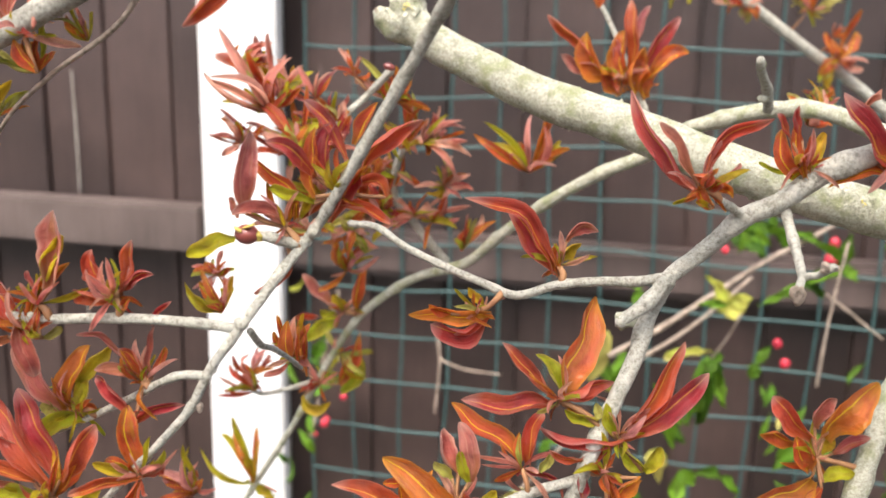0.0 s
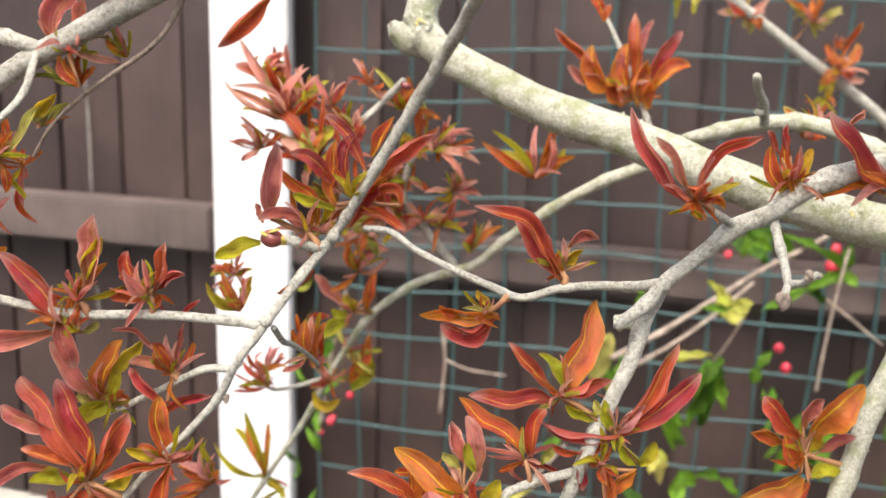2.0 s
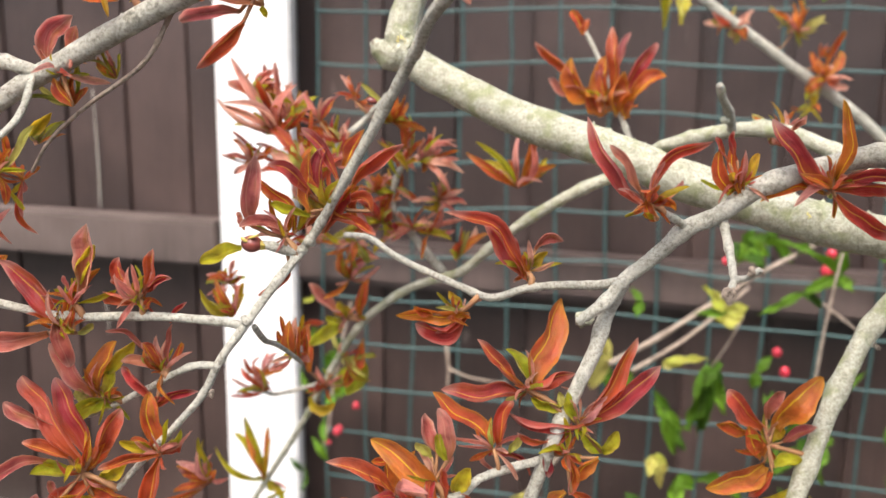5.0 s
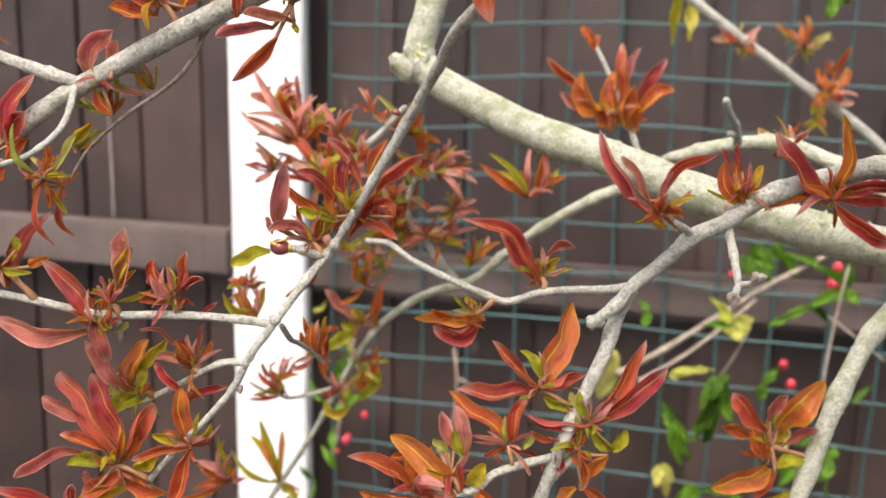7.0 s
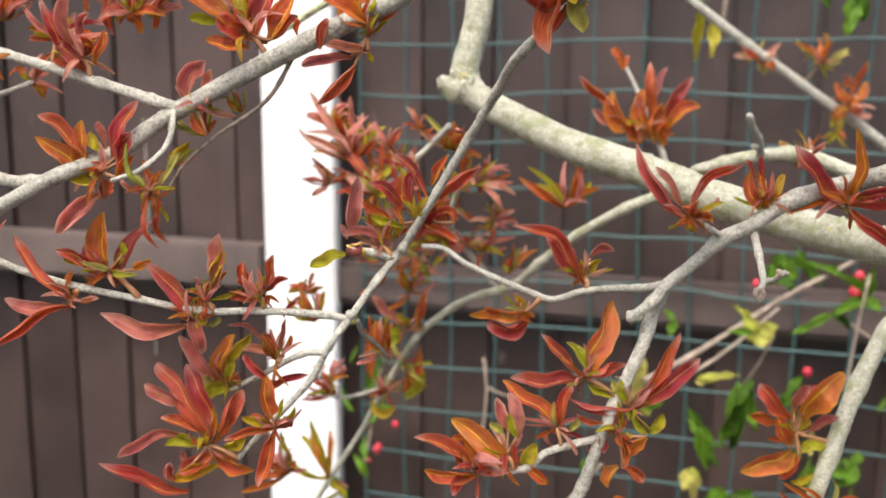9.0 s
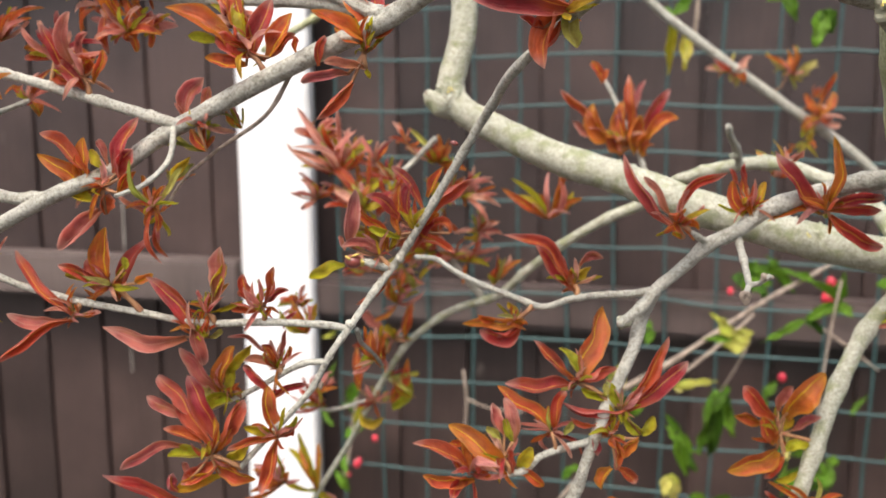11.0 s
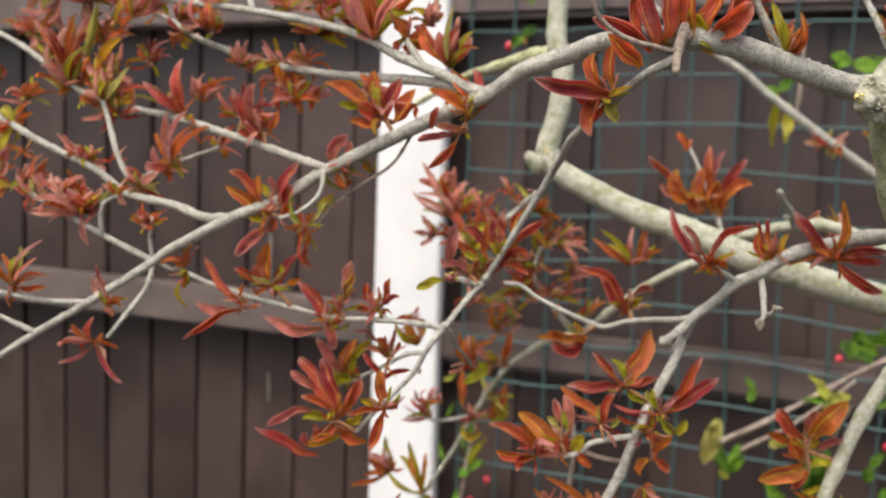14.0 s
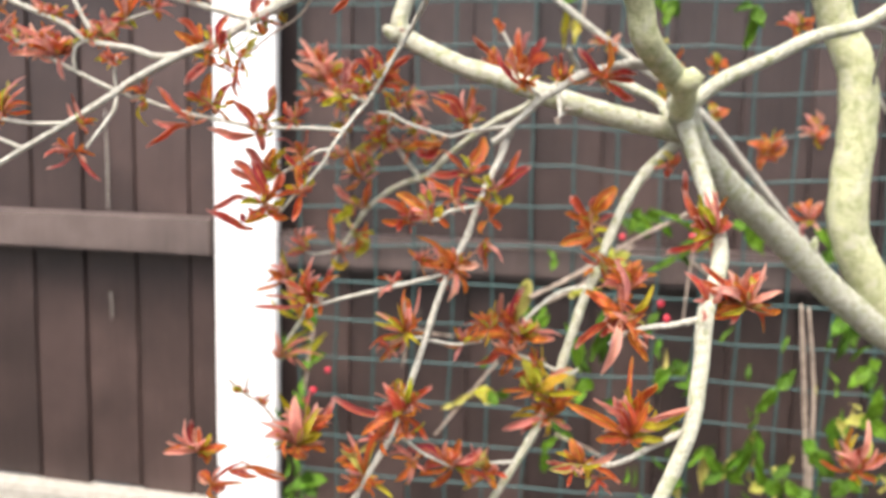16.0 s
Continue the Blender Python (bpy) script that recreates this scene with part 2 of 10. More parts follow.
LEAF = {
    "r": leaf_material("red_leaf", [(0.30, 0.020, 0.030), (0.43, 0.066, 0.018), (0.36, 0.032, 0.024), (0.24, 0.016, 0.028), (0.44, 0.090, 0.020), (0.33, 0.042, 0.040)], (0.62, 0.32, 0.05), (0.38, 0.12, 0.012), rib_weight=0.65, rim=(0.54, 0.26, 0.20), rim_weight=0.34, tip=(0.64, 0.44, 0.38), tip_weight=0.45),
    "o": leaf_material("orange_leaf", [(0.45, 0.085, 0.022), (0.42, 0.060, 0.024), (0.46, 0.130, 0.022)], (0.74, 0.54, 0.020), (0.32, 0.20, 0.010), rib_weight=0.75, rim=(0.50, 0.28, 0.025), rim_weight=0.4, tip=(0.48, 0.34, 0.03), tip_weight=0.35),
    "g": leaf_material("olive_leaf", [(0.42, 0.34, 0.016), (0.32, 0.35, 0.016), (0.46, 0.26, 0.016)], (0.46, 0.37, 0.04), (0.23, 0.29, 0.014), rib_weight=0.5, rim=(0.46, 0.25, 0.05), rim_weight=0.4),
    "p": leaf_material("bronze_leaf", [(0.38, 0.105, 0.080), (0.32, 0.062, 0.064), (0.43, 0.160, 0.100), (0.33, 0.085, 0.090)], (0.48, 0.25, 0.17), (0.32, 0.16, 0.030), rib_weight=0.4, rim=(0.64, 0.43, 0.34), rim_weight=0.42, tip=(0.60, 0.42, 0.33), tip_weight=0.4),
    # lightened copy of the bronze leaf: haze and sheen painted into its colour
    "k": leaf_material("hazed_bronze_leaf", [(0.62, 0.27, 0.20), (0.55, 0.165, 0.145), (0.66, 0.37, 0.26), (0.53, 0.20, 0.19)], (0.48, 0.25, 0.17), (0.32, 0.16, 0.030), rib_weight=0.4, rim=(0.64, 0.43, 0.34), rim_weight=0.42, tip=(0.60, 0.42, 0.33), tip_weight=0.4),
    "v": leaf_material("green_leaf", [(0.055, 0.135, 0.008), (0.105, 0.21, 0.012), (0.025, 0.066, 0.007)], (0.12, 0.22, 0.04), (0.07, 0.15, 0.014), 0.5, 0.3, coat=0.0, rib_weight=0.4, rim_weight=0.1),
    "y": leaf_material("yellowing_leaf", [(0.36, 0.34, 0.07), (0.42, 0.38, 0.12), (0.28, 0.31, 0.035)], (0.43, 0.40, 0.18), (0.30, 0.31, 0.05), 0.55, 0.3, coat=0.0, rib_weight=0.4, rim_weight=0.2),
}


# ---- building helpers ----
def mesh_of(name, verts, faces, mat, smooth=True):
    me = bpy.data.meshes.new(name)
    me.from_pydata(verts, [], faces)
    me.materials.append(mat)
    if smooth:
        me.polygons.foreach_set("use_smooth", [True] * len(me.polygons))
    me.update()
    return me


def child(name, me, parent, label="", m=None):
    ob = new(name, me)
    ob.parent = parent
    if m is not None:
        ob.matrix_basis = m
    return tagged(ob, label)


def thing(name, label, category, group="", kind="", m=None):
    ob = new(name)
    ob.empty_display_size = 0.05
    if m is not None:
        ob.matrix_world = m
    return tagged(ob, label, category, group, kind)


def spline(points, radii, step):
    """Even steps along a smooth line through the points, with the radius at each."""
    p = [Vector(q) for q in points]
    p = [2 * p[0] - p[1]] + p + [2 * p[-1] - p[-2]]
    out = []
    for n in range(1, len(p) - 2):
        a, b, c, d = p[n - 1 : n + 3]
        count = max(1, round((c - b).length / step))
        for k in range(count):
            f = k / count
            q = 0.5 * (2 * b + (c - a) * f + (2 * a - 5 * b + 4 * c - d) * f * f + (3 * b - a - 3 * c + d) * f**3)
            out.append((q, radii[n - 1] * (1 - f) + radii[n] * f))
    out.append((p[-2], radii[-1]))
    return out


def tube(points, radii, step, sides=10, rough=0.06, nodes=0.0, seed=0, blunt=False):
    """Vertices and faces of a stem with a knotty outline and closed ends. nodes: length between the leaf joints, 0 for none."""
    line = spline(points, radii, step)
    verts, faces = [], []
    side = Vector((0.31, 0.2, 0.93))
    run = 0.0
    for n, (q, r) in enumerate(line):
        ahead = (line[min(n + 1, len(line) - 1)][0] - line[max(n - 1, 0)][0]).normalized()
        side = (side - ahead * side.dot(ahead)).normalized()
        other = ahead.cross(side)
        if n:
            run += (q - line[n - 1][0]).length
        swell = 1.0
        if nodes:
            d = abs((run / nodes) % 1 - 0.5) * nodes / max(r, 1e-4)
            swell += 0.22 * math.exp(-((d / 1.1) ** 2))
        for k in range(sides):
            a = 2 * math.pi * k / sides
            w = side * math.cos(a) + other * math.sin(a)
            bump = noise.noise((q + w * r) * (0.55 / max(r, 0.001)) + Vector((seed * 7.3, 0, 0)))
            fine = noise.noise((q + w * r) * (1.7 / max(r, 0.001)) + Vector((0, seed * 3.1, 0)))
            verts.append(q + w * r * swell * (1 + rough * (1.6 * bump + fine)))
    for n in range(len(line) - 1):
        for k in range(sides):
            a, b = n * sides + k, n * sides + (k + 1) % sides
            faces.append((a, b, b + sides, a + sides))
    for n, flip in ((0, True), (len(line) - 1, False)):
        q, r = line[n]
        ahead = (line[1][0] - line[0][0] if n == 0 else line[-1][0] - line[-2][0]).normalized() * (-1 if n == 0 else 1)
        verts.append(q + ahead * r * (0.25 if blunt else 0.8))
        hub = len(verts) - 1
        for k in range(sides):
            a, b = n * sides + k, n * sides + (k + 1) % sides
            faces.append((b, a, hub) if flip else (a, b, hub))
    return verts, faces


def wedge_box(x0, x1, y0, y1, z0, z1, chamfer=0.002, thin=None):
    """A bevelled beam; thin: depth of its x1 side, where the beam tapers like a feather-edge board."""
    bm = bmesh.new()
    bmesh.ops.create_cube(bm, size=1)
    for v in bm.verts:
        depth = (y1 - y0) if thin is None or v.co.x < 0 else thin
        v.co = Vector((x0 if v.co.x < 0 else x1, y1 - depth if v.co.y < 0 else y1, z0 if v.co.z < 0 else z1))
    bmesh.ops.bevel(bm, geom=bm.edges[:], offset=chamfer, segments=2, affect="EDGES")
    return bm


def bm_mesh(name, bm, mat, smooth=False):
    me = bpy.data.meshes.new(name)
    bm.to_mesh(me)
    bm.free()
    me.materials.append(mat)
    if smooth:
        me.polygons.foreach_set("use_smooth", [True] * len(me.polygons))
    return me


# ---- ground ----
def ground_sheet():
    n, verts, faces = 60, [], []
    for j in range(n + 1):
        for i in range(n + 1):
            u, v = 2 * i / n - 1, 2 * j / n - 1
            x, y = 400 * u * abs(u) ** 3, 400 * v * abs(v) ** 3
            h = 0.02 * noise.noise((x * 2, y * 2, 0)) if abs(x) < 6 and abs(y) < 6 else 0.0
            verts.append((x, y, h - 0.012))
    for j in range(n):
        for i in range(n):
            a = j * (n + 1) + i
            faces.append((a, a + 1, a + n + 2, a + n + 1))
    ob = new("ground", mesh_of("ground", verts, faces, SOIL))
    return tagged(ob, "dark garden soil with fine gravel below the shrub", "ground", kind="structure")


ground_sheet()


def unseen_wall():
    """An unseen plain wall, added opposite the fence to limit low sky light."""
    ob = new("unseen_wall_south", bm_mesh("unseen_wall_south", wedge_box(-9, 9, -6.2, -6.0, -0.1, 1.6, 0.01), PLASTER))
    return tagged(ob, "unseen plain cream wall added opposite the fence to shape the light", "wall", kind="structure")


unseen_wall()

# ---- fence: its line runs slightly towards the viewer on the right ----
FENCE = Matrix.Translation((-0.2535, 0.990, 0)) @ Matrix.Rotation(radians(-11.5), 4, "Z")


def fence_panel(x0, x1, label, rail_y, board_y, first, rails, rail_mat, chamfer):
    panel = thing("fence", label, "fence", "fences", m=FENCE)
    pitch = 0.083
    shape = wedge_box(0.0, 0.0780, 0.0, 0.014, 0.278, 1.80, 0.0014)
    for v in shape.verts:
        v.co.y += 0.006 * (1 - v.co.x / 0.0780) * (v.co.y < 0.007)
    tongue = bm_mesh("tongue", wedge_box(-0.014, 0.002, 0.0105, 0.0145, 0.280, 1.798, 0.0006), BOARD)
    shape.from_mesh(tongue)
    bpy.data.meshes.remove(tongue)
    data = [bm_mesh("board", shape, BOARD)]
    x, n = first, 0
    while x > x0:
        x -= pitch
    x += pitch
    rnd = random.Random(3)
    if x0 > 0:
        cut = Matrix.Diagonal(((x + pitch - 0.066 - 0.004) / 0.0780, 1, 1, 1))
        child("board", data[0], panel, m=pose(0.066, board_y, 0, 0, 0, 3.0) @ cut)
        # added backing strip: keeps light out of the gap beside the post
        child("batten", bm_mesh("batten", wedge_box(0.024, 0.0665, board_y + 0.019, board_y + 0.034, 0.279, 1.8, 0.002), BOARD), panel)
        x += pitch
    while x < x1 - 0.03:
        child("board", data[0], panel, m=pose(x, board_y + rnd.uniform(-0.0015, 0.0015), rnd.uniform(-0.004, 0.004), 0, rnd.uniform(-0.12, 0.12), 3.0))
        x += pitch
    for z0, z1 in rails:
        child("rail", bm_mesh("rail", wedge_box(x0, x1, rail_y, board_y - 0.002, z0, z1, chamfer), rail_mat), panel, "weathered brown horizontal rail")
    return panel


RAILS = ((0.640, 0.691), (1.045, 1.095), (1.60, 1.65))
left_fence = fence_panel(-1.88, -0.052, "brown stained feather-edge timber fence panel", 0.004, 0.046, -0.103, RAILS, RAIL, 0.003)
fence_panel(0.028, 1.95, "brown stained timber fence panel behind green netting", 0.012, 0.046, 0.052, ((0.628, 0.678), *RAILS[1:]), RAIL_DARK, 0.008)


def paint_streak(parent, x, y, z0, z1):
    pts = [(x + 0.0012 * math.sin(40 * z0 + 60 * f), y, z0 + (z1 - z0) * f) for f in (0, 0.3, 0.6, 1)]
    v, f = tube(pts, [0.0012, 0.0010, 0.0009, 0.0006], 0.02, 6, 0.2)
    child("paint_streak", mesh_of("paint_streak", v, f, CONCRETE), parent, "pale dried paint run")


paint_streak(left_fence, -0.2285, 0.0445, 0.692, 0.835)
paint_streak(left_fence, -0.2275, 0.0445, 0.535, 0.575)


def fence_post(x, label):
    # slotted section: two flanges and a narrower web between them
    rim = ((-0.0445, 0.0), (0.0435, 0.0), (0.0435, 0.016), (0.022, 0.019), (0.022, 0.083), (0.044, 0.086))
    rim += ((0.044, 0.10), (-0.044, 0.10), (-0.044, 0.086), (-0.022, 0.083), (-0.022, 0.019), (-0.0445, 0.016))
    whole = bmesh.new()
    low = whole.faces.new([whole.verts.new((x + px, py, -0.1)) for px, py in rim])
    top = bmesh.ops.extrude_face_region(whole, geom=[low])["geom"]
    bmesh.ops.translate(whole, verts=[v for v in top if isinstance(v, bmesh.types.BMVert)], vec=(0, 0, 2.02))
    bmesh.ops.recalc_face_normals(whole, faces=whole.faces[:])
    bmesh.ops.bevel(whole, geom=whole.edges[:], offset=0.0025, segments=2, affect="EDGES")
    ob = new("fence_post", bm_mesh("fence_post", whole, POST))
    ob.matrix_world = FENCE
    return tagged(ob, label, "post", "fence posts")


fence_post(0.0, "white painted concrete fence post with flaking spots")
fence_post(-1.93, "white painted concrete fence post")
fence_post(2.0, "white painted concrete fence post")


def gravel_board(x0, x1):
    ob = new("gravel_board", bm_mesh("gravel_board", wedge_box(x0, x1, 0.018, 0.068, -0.05, 0.277, 0.005), CONCRETE))
    ob.matrix_world = FENCE
    return tagged(ob, "cream concrete gravel board under the fence", "gravel board", "gravel boards")


gravel_board(-1.885, -0.046)
gravel_board(0.046, 1.955)


def netting(x0, x1, z0, z1, y, mesh_size, x_first, z_first):
    net = thing("garden_netting", "green plastic square garden netting fixed over the fence", "netting", m=FENCE)

    def sway(x, z, k):
        p = Vector((x * 4.0, z * 4.0, k))
        q = Vector((x * 13.0, z * 13.0, k + 5))
        return Vector((0.0085 * noise.noise(p) + 0.003 * noise.noise(q), 0.004 * noise.noise(p + Vector((9, 3, 0))), 0.010 * noise.noise(p + Vector((4, 8, 2))) + 0.004 * noise.noise(q + Vector((2, 7, 0)))))

    def strand(points, deep):
        v, f = tube(points, [0.0017] * len(points), 0.02, 5, 0.0)
        child("strand", mesh_of("strand", v, f, NET), net)

    xs = [x_first + mesh_size * k for k in range(-60, 60) if x0 <= x_first + mesh_size * k <= x1]
    zs = [z_first + mesh_size * k for k in range(-60, 60) if z0 <= z_first + mesh_size * k <= z1]
    for x in xs:
        strand([Vector((x, y, z)) + sway(x, z, 0) for z in zs], 0)
    for z in zs:
        strand([Vector((x, y - 0.001, z)) + sway(x, z, 0) for x in xs], 1)
    return net


netting(0.045, 1.9, 0.1, 1.75, 0.006, 0.0515, 0.28, 0.617)


# ---- the shrub ----
shrub = thing("shrub", "spreading shrub with pale bark and young red-orange leaves", "shrub")
stems = {}


def warts(verts, faces, points, radii, rnd):
    """Corky bumps strewn over the bark of a stem."""
    line = spline(points, radii, 0.0012)
    for n in range(1, len(line) - 1):
        (q, r), ahead = line[n], (line[n + 1][0] - line[n - 1][0]).normalized()
        if rnd.random() > min(0.95, 0.35 + r * 130):
            continue
        side = ahead.orthogonal().normalized()
        w = rnd.uniform(0, 6.283)
        out = side * math.cos(w) + ahead.cross(side) * math.sin(w)
        across = out.cross(ahead)
        size = rnd.uniform(0.07, 0.24) * min(r, 0.004) + 0.00012
        foot, start = q + out * r * 0.99, len(verts)
        for k in range(6):
            a = math.pi * k / 3
            verts.append(foot + ahead * size * math.cos(a) * rnd.uniform(0.8, 1.5) + across * size * math.sin(a) * rnd.uniform(0.8, 1.3) - out * size * 0.5)
        verts.append(foot + out * size * rnd.uniform(0.5, 0.9))
        faces.extend((start + k, start + (k + 1) % 6, start + 6) for k in range(6))


def stem(name, over, mat, radii, points, label="", nodes=0.0):
    r0, r1 = radii
    count = len(points)
    each = [(r0 + (r1 - r0) * n / (count - 1)) / 1000 for n in range(count)]
    step = max(0.0018, min(0.0035, r0 / 1000 * 0.8))
    seed = len(stems) + 1
    v, f = tube(points, each, step, 22 if r0 > 3.5 else 12, 0.06 if r0 > 2 else 0.085, nodes, seed)
    warts(v, f, points, each, random.Random(seed))
    ob = child(name, mesh_of(name, v, f, mat), shrub, label)
    stems[f"{name}_{seed}"] = ob
    return ob


trunk_1 = stem("trunk", "-", BARK_GREEN, (15, 10), [(0.4658, 0.3471, -0.0420), (0.4559, 0.3374, 0.1980), (0.4401, 0.3326, 0.3733), (0.3914, 0.3330, 0.5458), (0.3386, 0.3284, 0.6625), (0.3008, 0.3241, 0.7094), (0.2753, 0.3199, 0.7459), (0.2610, 0.3162, 0.7792), (0.2632, 0.3174, 0.8261), (0.2614, 0.3184, 0.8649), (0.2450, 0.3194, 0.9026), (0.2262, 0.3100, 0.9507), (0.2069, 0.3005, 0.9899)], nodes=0)
main_limb_1 = stem("main_limb", "trunk", BARK_PALE, (9.77, 7.47), [(0.3067, 0.3261, 0.6956), (0.2848, 0.3186, 0.7101), (0.2508, 0.3057, 0.7343), (0.2090, 0.2835, 0.7701), (0.1678, 0.2577, 0.8019), (0.1440, 0.2365, 0.8237), (0.1304, 0.2179, 0.8458)], nodes=0)
upright_limb_1 = stem("upright_limb", "main_limb", BARK_GREEN, (6.4, 6), [(0.1315, 0.2194, 0.8395), (0.1289, 0.2041, 0.8501), (0.1193, 0.1900, 0.8572), (0.1007, 0.1592, 0.8688), (0.0950, 0.1519, 0.8833), (0.0914, 0.1463, 0.8956), (0.0909, 0.1400, 0.9073)], nodes=0)
arching_limb_1 = stem("arching_limb", "main_limb", BARK_PALE, (5.95, 3.91), [(0.1367, 0.2325, 0.8284), (0.1254, 0.2308, 0.8317), (0.0965, 0.2279, 0.8382), (0.0670, 0.2310, 0.8467), (0.0437, 0.2393, 0.8551), (0.0232, 0.2477, 0.8612), (0.0054, 0.2545, 0.8691), (-0.0091, 0.2589, 0.8767), (-0.0139, 0.2621, 0.8846), (-0.0103, 0.2654, 0.9011), (-0.0095, 0.2690, 0.9167), (-0.0135, 0.2744, 0.9326), (-0.0141, 0.2798, 0.9542), (-0.0201, 0.2901, 0.9830), (-0.0238, 0.3005, 1.0128)], nodes=0)
arched_branch_1 = stem("arched_branch", "upright_limb", BARK_GREY, (3.51, 1.08), [(0.0879, 0.1403, 0.9037), (0.0780, 0.1347, 0.9024), (0.0612, 0.1260, 0.9069), (0.0449, 0.1190, 0.9114), (0.0308, 0.1174, 0.9128), (0.0149, 0.1275, 0.9129), (0.0026, 0.1361, 0.9097), (-0.0097, 0.1415, 0.9061), (-0.0213, 0.1469, 0.8992), (-0.0461, 0.1507, 0.8881), (-0.0770, 0.1571, 0.8731), (-0.0879, 0.1520, 0.8649), (-0.1004, 0.1445, 0.8592), (-0.1238, 0.1472, 0.8471), (-0.1299, 0.1476, 0.8429), (-0.1496, 0.1435, 0.8294), (-0.1686, 0.1414, 0.8177), (-0.1873, 0.1395, 0.8051)], nodes=0)
hanging_twig_1 = stem("hanging_twig", "arched_branch", BARK_GREY, (1.22, 0.64), [(0.0337, 0.1165, 0.9116), (0.0309, 0.1074, 0.9060), (0.0229, 0.1133, 0.9014), (0.0068, 0.1273, 0.8875), (0.0023, 0.1376, 0.8810), (-0.0036, 0.1449, 0.8715), (-0.0135, 0.1514, 0.8548), (-0.0208, 0.1561, 0.8432), (-0.0269, 0.1510, 0.8352), (-0.0315, 0.1473, 0.8284), (-0.0366, 0.1464, 0.8213), (-0.0405, 0.1470, 0.8139), (-0.0463, 0.1474, 0.8070), (-0.0543, 0.1475, 0.7984), (-0.0592, 0.1475, 0.7927)], nodes=0.014)
side_twig_1 = stem("side_twig", "hanging_twig", BARK_GREY, (0.904, 0.775), [(-0.0320, 0.1475, 0.8278), (-0.0383, 0.1476, 0.8286), (-0.0522, 0.1479, 0.8290), (-0.0669, 0.1473, 0.8287), (-0.0815, 0.1476, 0.8310), (-0.0966, 0.1479, 0.8336), (-0.1107, 0.1486, 0.8370), (-0.1221, 0.1493, 0.8412), (-0.1231, 0.1487, 0.8405), (-0.1299, 0.1482, 0.8431)], nodes=0.014)
low_side_twig_1 = stem("low_side_twig", "hanging_twig", BARK_GREY, (0.808, 0.589), [(-0.0370, 0.1461, 0.8199), (-0.0421, 0.1478, 0.8193), (-0.0469, 0.1502, 0.8168), (-0.0533, 0.1532, 0.8126), (-0.0613, 0.1558, 0.8080), (-0.0687, 0.1569, 0.8044)], nodes=0.014)
spur_branch_1 = stem("spur_branch", "upright_limb", BARK_GREY, (2.43, 1.22), [(0.1053, 0.1718, 0.8599), (0.0988, 0.1733, 0.8610), (0.0859, 0.1726, 0.8588), (0.0708, 0.1723, 0.8536), (0.0618, 0.1711, 0.8475), (0.0560, 0.1722, 0.8445), (0.0504, 0.1740, 0.8383), (0.0440, 0.1741, 0.8327), (0.0397, 0.1715, 0.8283), (0.0342, 0.1705, 0.8240)], nodes=0.022)
drooping_branch_1 = stem("drooping_branch", "spur_branch", BARK_GREY, (1.7, 1.36), [(0.0430, 0.1745, 0.8309), (0.0407, 0.1759, 0.8244), (0.0380, 0.1721, 0.8171), (0.0347, 0.1690, 0.8108), (0.0308, 0.1663, 0.8027), (0.0293, 0.1651, 0.7993), (0.0253, 0.1642, 0.7877), (0.0238, 0.1647, 0.7822), (0.0173, 0.1633, 0.7685), (0.0110, 0.1610, 0.7531), (0.0042, 0.1578, 0.7307), (-0.0019, 0.1556, 0.7116), (-0.0094, 0.1534, 0.6899), (-0.0214, 0.1502, 0.6687), (-0.0311, 0.1480, 0.6499)], nodes=0.022)
cross_twig_1 = stem("cross_twig", "spur_branch", BARK_GREY, (1.01, 0.729), [(0.0437, 0.1749, 0.8323), (0.0380, 0.1765, 0.8307), (0.0305, 0.1796, 0.8297), (0.0227, 0.1810, 0.8283), (0.0152, 0.1815, 0.8259), (0.0082, 0.1856, 0.8273), (-0.0011, 0.1905, 0.8299), (-0.0087, 0.1939, 0.8328), (-0.0146, 0.1965, 0.8361), (-0.0208, 0.1982, 0.8364)], nodes=0.014)
twiglet_1 = stem("twiglet", "spur_branch", BARK_GREY, (1.01, 0.736), [(0.0632, 0.1712, 0.8464), (0.0635, 0.1674, 0.8426), (0.0632, 0.1616, 0.8394), (0.0632, 0.1586, 0.8367)], nodes=0.014)
twiglet_2 = stem("twiglet", "spur_branch", BARK_GREY, (0.736, 0.644), [(0.0632, 0.1586, 0.8369), (0.0622, 0.1568, 0.8353), (0.0616, 0.1560, 0.8336)], nodes=0.014)
twiglet_3 = stem("twiglet", "spur_branch", BARK_GREY, (0.736, 0.552), [(0.0632, 0.1586, 0.8369), (0.0650, 0.1565, 0.8377), (0.0665, 0.1533, 0.8400)], nodes=0.014)
twiglet_4 = stem("twiglet", "spur_branch", BARK_GREY, (0.92, 0.736), [(0.0562, 0.1717, 0.8446), (0.0530, 0.1697, 0.8468), (0.0504, 0.1677, 0.8483)], nodes=0.014)
low_limb_1 = stem("low_limb", "main_limb", BARK_PALE, (2.88, 1.87), [(0.1377, 0.2331, 0.8325), (0.1322, 0.2324, 0.8235), (0.1194, 0.2272, 0.8121), (0.1068, 0.2149, 0.7976), (0.0963, 0.2031, 0.7798), (0.0892, 0.1975, 0.7627), (0.0819, 0.1953, 0.7447), (0.0747, 0.1929, 0.7212), (0.0675, 0.1898, 0.7000), (0.0589, 0.1877, 0.6791), (0.0432, 0.1846, 0.6527), (0.0301, 0.1813, 0.6305)], nodes=0.022)
